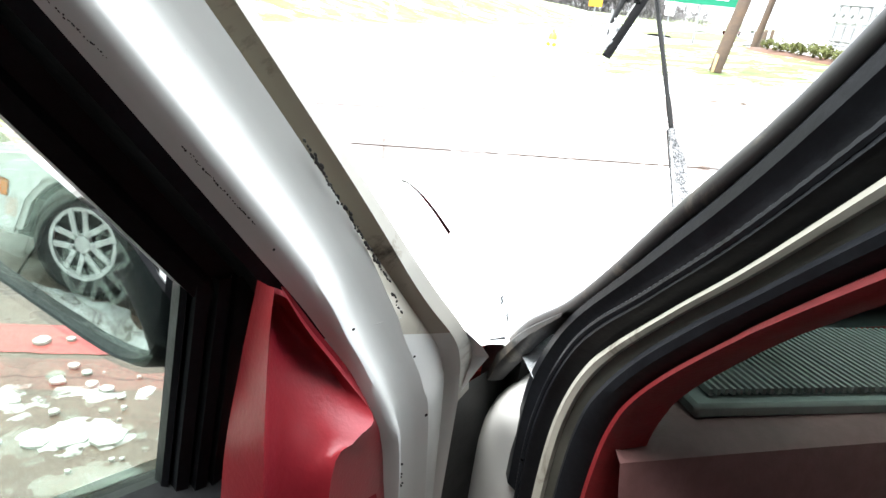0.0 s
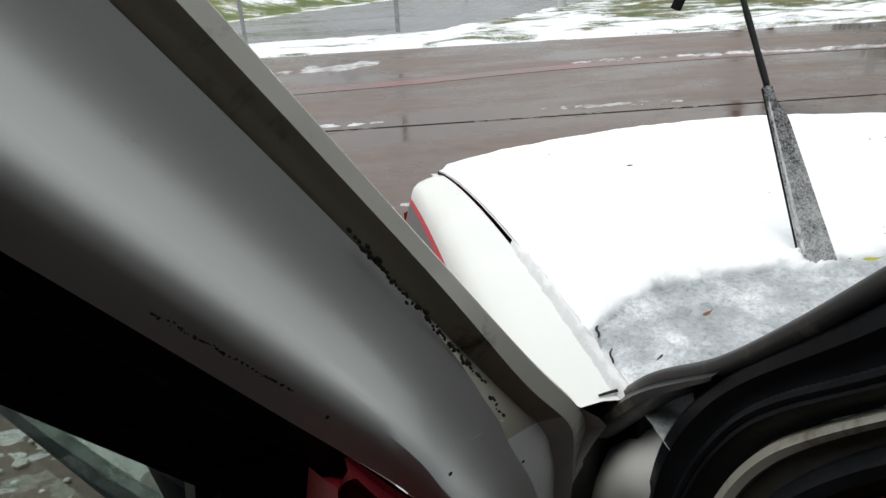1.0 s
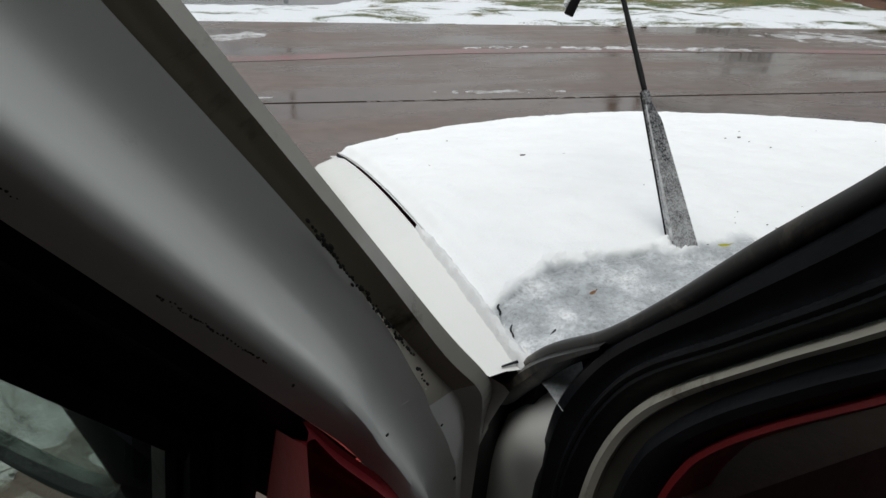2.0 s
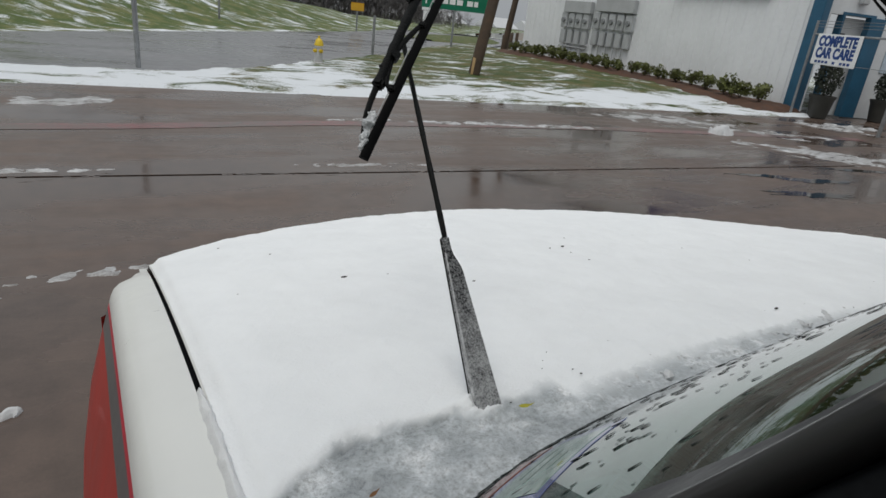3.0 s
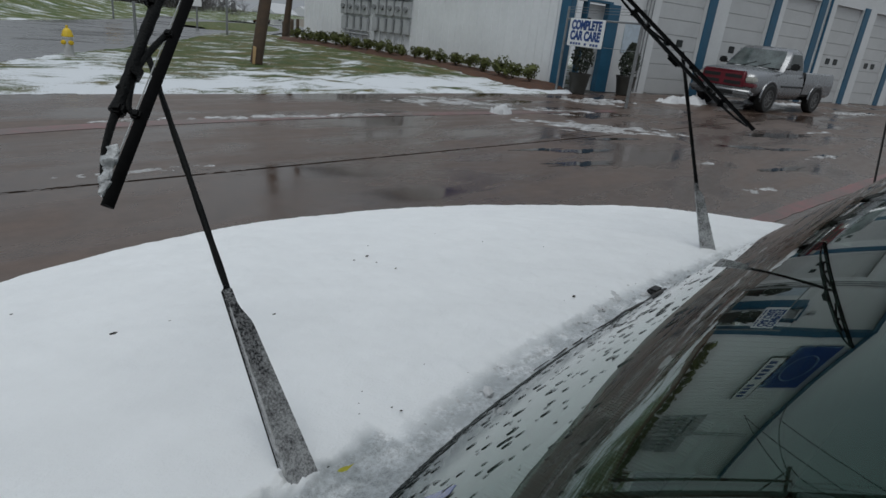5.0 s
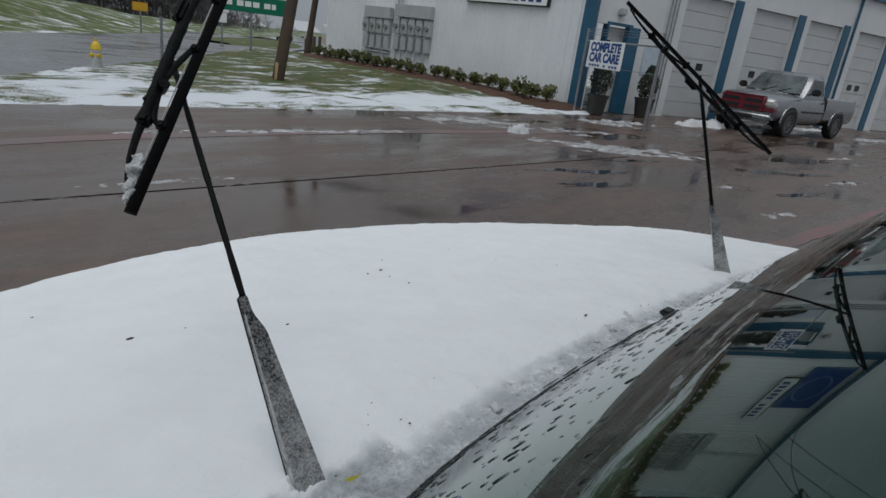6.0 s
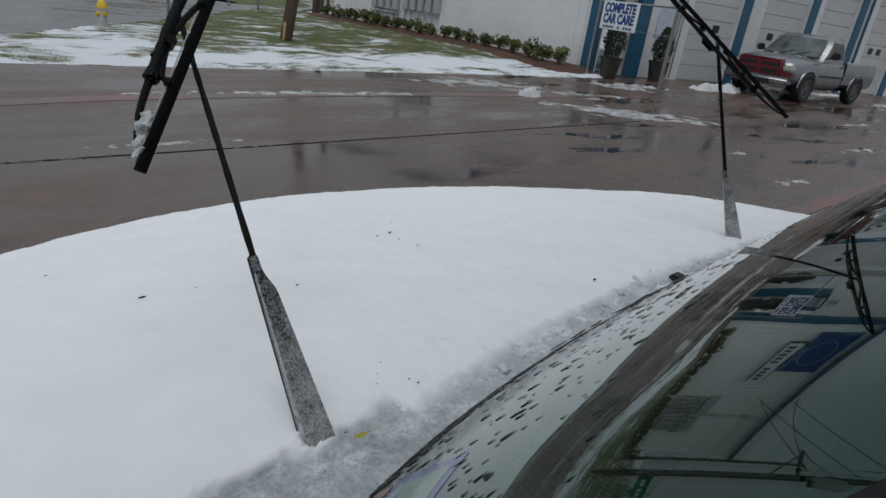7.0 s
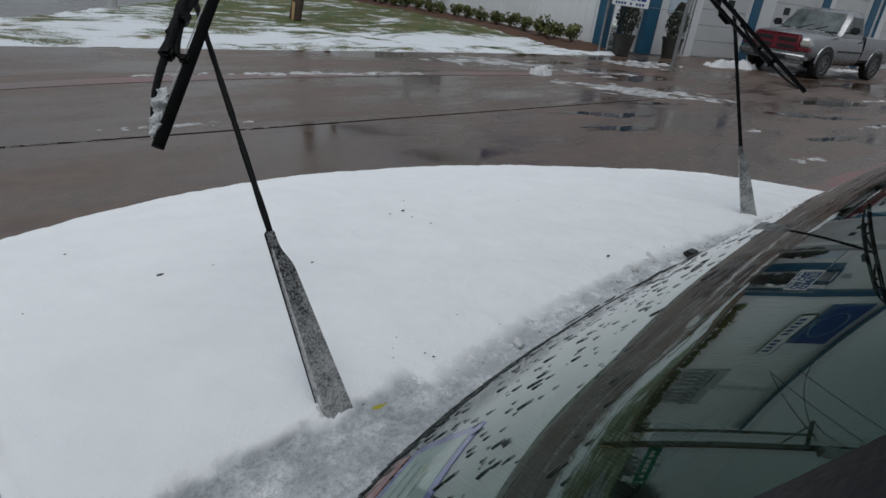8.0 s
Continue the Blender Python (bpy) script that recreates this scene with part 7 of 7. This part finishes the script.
for k, (a, b, sag) in enumerate([((10.2, 13.7, 9.25), (17.7, 24.6, 9.0), 0.5), ((10.2, 14.35, 9.25), (17.7, 24.9, 8.8), 0.6), ((10.2, 15.0, 9.25), (17.6, 24.7, 8.3), 0.5), ((10.0, 14.3, 6.0), (16.38, 16.3, 4.1), 0.12), ((10.6, 14.4, 5.85), (16.5, 14.5, 5.2), 0.35), ((9.7, 14.2, 6.9), (11.1, 14.4, 5.85), 0.2), ((10.0, 14.3, 7.4), (16.38, 16.6, 4.3), 0.15), ((10.1, 14.3, 8.6), (16.38, 16.0, 5.0), 0.2), ((10.2, 13.7, 9.25), (-24, 6.0, 9.0), 0.9), ((10.2, 14.35, 9.25), (-24, 6.8, 9.0), 0.9), ((10.2, 15.0, 9.25), (-24, 7.6, 9.0), 0.9)]):
    bm = bmesh.new()
    a, b = Vector(a), Vector(b)
    tube(bm, [a + (b - a) * s - Vector((0, 0, sag * 4 * s * (1 - s))) for s in [i / 20 for i in range(21)]], 0.014, 6)
    part("cable", bm, WIRE, wires)


def post(x, y, h, r=0.03, label="thin grey steel signpost at the kerb", lean=0.0):
    ob = thing("signpost", label, "post", pose(x, y, -0.03))
    bm = bmesh.new()
    tube(bm, [(0, 0, 0), (lean * 0.5, 0, h / 2), (lean, 0, h)], r, 10)
    part("pole", bm, GALV, ob)
    bm = bmesh.new()
    lathe(bm, [(r * 2.2, 0), (r * 2.0, 0.06), (r * 1.2, 0.08)], seg=12)
    part("foot", bm, GALV, ob)
    return ob


post(0.05, 12.05, 3.4, 0.045)
post(-2.75, 11.45, 3.4, 0.035)
post(4.67, 29.5, 3.0, 0.05, "thin grey post at the far kerb")
p = post(7.1, 18.0, 1.25, 0.04, "short grey marker post in the grass")
g = post(12.79, 22.97, 2.6, 0.045, "steel post carrying a green road sign")
gd = Vector((13.4 + 0.8, 23.6 + 0.4, 0)).normalized()
bm = bmesh.new()
gm = Matrix.Translation((0, 0, 1.98)) @ Matrix(((gd.y, 0, -gd.x, 0), (-gd.x, 0, -gd.y, 0), (0, 1, 0, 0), (0, 0, 0, 1)))
box(bm, (0, 0, 0.06), (2.75, 0.62, 0.02), gm, 0.006, 1)
sgn = part("sign_plate", bm, SIGN_GREEN, g, "green road sign plate")
x = -0.95
for w in (0.26, 0.0, 0.3, 0.3, 0.3, 0.0, 0.3, 0.2):
    if w:
        bm = bmesh.new()
        box(bm, (x + w / 2, 0, 0.076), (w * 0.8, 0.2, 0.004), gm)
        part("bar", bm, SIGN_WHITE, sgn, smooth=False)
    x += w or 0.12
bm = bmesh.new()
box(bm, (-1.2, -0.02, 0.076), (0.06, 0.28, 0.004), gm)
box(bm, (-1.2, 0.12, 0.076), (0.16, 0.08, 0.004), gm)
part("arrow", bm, SIGN_WHITE, sgn, "white arrow", smooth=False)
q = post(14.64, 28.8, 2.1, 0.04, "steel post with two small white signs")
for z, s in ((1.85, 0.62), (1.3, 0.45)):
    bm = bmesh.new()
    box(bm, (0, 0, 0.05), (s, s, 0.02), Matrix.Translation((0, 0, z)) @ Matrix(((gd.y, 0, -gd.x, 0), (-gd.x, 0, -gd.y, 0), (0, 1, 0, 0), (0, 0, 0, 1))), 0.02, 2)
    part("sign_plate", bm, SIGN_WHITE, q, "small white sign plate")
ys = thing("warning_sign", "yellow warning board on the embankment", "sign", pose(13.3, 34.92, 0.25))
bm = bmesh.new()
rod(bm, (0, 0, -0.6), (0, 0, 1.2), 0.05, seg=8)
part("pole", bm, GALV, ys)
bm = bmesh.new()
box(bm, (0, -0.08, 1.0), (0.75, 0.04, 0.44), Matrix.Rotation(radians(-20), 4, "Z"), 0.03)
part("plate", bm, SIGN_YELLOW, ys, "yellow plate")
for k, (bx, by) in enumerate([(20.3, 32.0), (21.5, 31.5), (23.0, 33.0), (24.5, 34.5), (18.6, 27.5), (19.6, 28.6), (20.6, 29.7)]):
    b = thing("bollard", "short brown wooden bollard by the road", "bollard", pose(bx, by, -0.05), "wooden bollards by the road")
    bm = bmesh.new()
    lathe(bm, [(0.1, 0), (0.1, 0.75), (0.085, 0.8), (0.02, 0.82)], seg=10)
    part("shaft", bm, POLE_WOOD, b)


# ---------------------------------------------------------------- distance
def bare_tree(bm, rnd, x, y, z, h):
    top = Vector((x + rnd.uniform(-0.5, 0.5), y, z + h))
    tube(bm, [(x, y, z - 1), top], [h * 0.011, h * 0.004], 5, cap=False)
    for _ in range(130):
        a, r, zz = rnd.uniform(0, 6.28), h * 0.36 * rnd.random() ** 0.5, h * 0.95 * rnd.random() ** 1.4
        p0 = Vector((x + r * math.cos(a), y + r * math.sin(a), z + zz - 0.3))
        d = Vector((rnd.gauss(0, 1), rnd.gauss(0, 1), rnd.uniform(0.2, 1.8))).normalized() * h * rnd.uniform(0.06, 0.15)
        w = Vector((-d.y, d.x, 0.01)).normalized() * h * rnd.uniform(0.003, 0.009)
        bm.faces.new([bm.verts.new(p0 - w), bm.verts.new(p0 + w), bm.verts.new(p0 + d)])
    for _ in range(16):
        s = rnd.uniform(0.25, 0.95)
        b = Vector((x, y, z)).lerp(top, s)
        a = rnd.uniform(0, 6.28)
        l = h * rnd.uniform(0.2, 0.42) * (1.1 - s * 0.6)
        e = b + Vector((math.cos(a) * l, math.sin(a) * l, l * rnd.uniform(0.5, 1.2)))
        tube(bm, [b, e], [h * 0.007, h * 0.002], 4, cap=False)
        for _ in range(9):
            t = rnd.uniform(0.3, 1)
            p0 = b.lerp(e, t)
            d = Vector((rnd.gauss(0, 1), rnd.gauss(0, 1), rnd.uniform(0, 1.3))).normalized() * h * rnd.uniform(0.06, 0.14)
            w = Vector((-d.y, d.x, 0)).normalized() * h * 0.006 if abs(d.x) + abs(d.y) > 1e-3 else Vector((h * 0.006, 0, 0))
            bm.faces.new([bm.verts.new(p0 - w), bm.verts.new(p0 + w), bm.verts.new(p0 + d)])


rnd = random.Random(21)
bm = bmesh.new()
for k in range(110):
    u, v = rnd.uniform(-70, 60), rnd.uniform(30, 56)
    bare_tree(bm, rnd, -5 + 0.7071 * u - 0.7071 * v, 20 + 0.7071 * u + 0.7071 * v, 0.8, rnd.uniform(7, 11))
for k in range(200):
    a, r = rnd.uniform(15, 31.5), rnd.uniform(70, 98)
    x, y = r * math.sin(radians(a)), r * math.cos(radians(a))
    h = rnd.uniform(5, 8) + (2.2 - 0.22 * max(0.0, a - 28) - rnd.uniform(5, 7)) * step(25.8, 27.8, a)
    bare_tree(bm, rnd, x, y, -0.3 - fall(x, y), h)
tagged(finish("far_woods", bm, HAZY_TWIG, smooth=False), "grey-brown line of bare winter trees, haze in their colour", "woods", kind="stuff")


def far_house(x, y, w, h, col, turn):
    ob = thing("far_house", "small pale house far down the road with snowy roof", "house", pose(x, y, -0.1 - fall(x, y), 0, 0, turn), "houses down the road")
    bm = bmesh.new()
    box(bm, (0, 0, h / 2), (w, w * 0.7, h))
    part("wall", bm, plain("house_wall", col, 0.7), ob, smooth=False)
    bm = bmesh.new()
    prism(bm, [(-w / 2 - 0.3, -w * 0.4, h), (-w / 2 - 0.3, w * 0.4, h), (-w / 2 - 0.3, 0, h + w * 0.25)], (w + 0.6, 0, 0))
    part("roof", bm, SLUSH, ob, "snowy roof", smooth=False)
    for f in (-0.25, 0.2):
        bm = bmesh.new()
        box(bm, (w * f, -w * 0.351, h * 0.55), (w * 0.14, 0.03, h * 0.35))
        part("window", bm, DARK_WINDOW, ob, smooth=False)


for k, (x, y, w, h, c) in enumerate([(92, 137, 9, 2.6, (0.5, 0.5, 0.5)), (110, 148, 10, 2.8, (0.4, 0.36, 0.33)), (80, 140, 8, 2.4, (0.6, 0.6, 0.6)), (128, 156, 11, 3, (0.45, 0.45, 0.48)), (98, 176, 12, 3.2, (0.42, 0.4, 0.4)), (76, 160, 9, 2.8, (0.38, 0.38, 0.4))]):
    far_house(x, y, w, h, c, 20 + 11 * k)
fc = thing("far_car", "small red car far down the wet street", "car", pose(54.0, 84, -0.1 - fall(54, 84), 0, 0, 45))
bm = bmesh.new()
side_shell(bm, [(-2.0, 0.25), (2.0, 0.25), (2.1, 0.6), (1.9, 0.78), (1.0, 0.86), (0.5, 1.35), (-1.0, 1.38), (-1.7, 0.9), (-2.1, 0.85)], -0.85, 0.85, 0.2, 0.8)
soften(bm, 0.08)
part("body", bm, plain("red_car", (0.45, 0.03, 0.04), 0.35), fc)
bm = bmesh.new()
for s in (-1, 1):
    prism(bm, [(0.85, s * 0.86, 0.9), (0.45, s * 0.77, 1.28), (-0.95, s * 0.77, 1.28), (-1.4, s * 0.86, 0.92)], (0, s * 0.02, 0))
part("window", bm, DARK_WINDOW, fc, smooth=False)
for x in (-1.3, 1.3):
    for s in (-1, 1):
        wheel_mesh(fc, (x, s * 0.78, 0.31), 0.31, 0.2, (0, s, 0), 5)
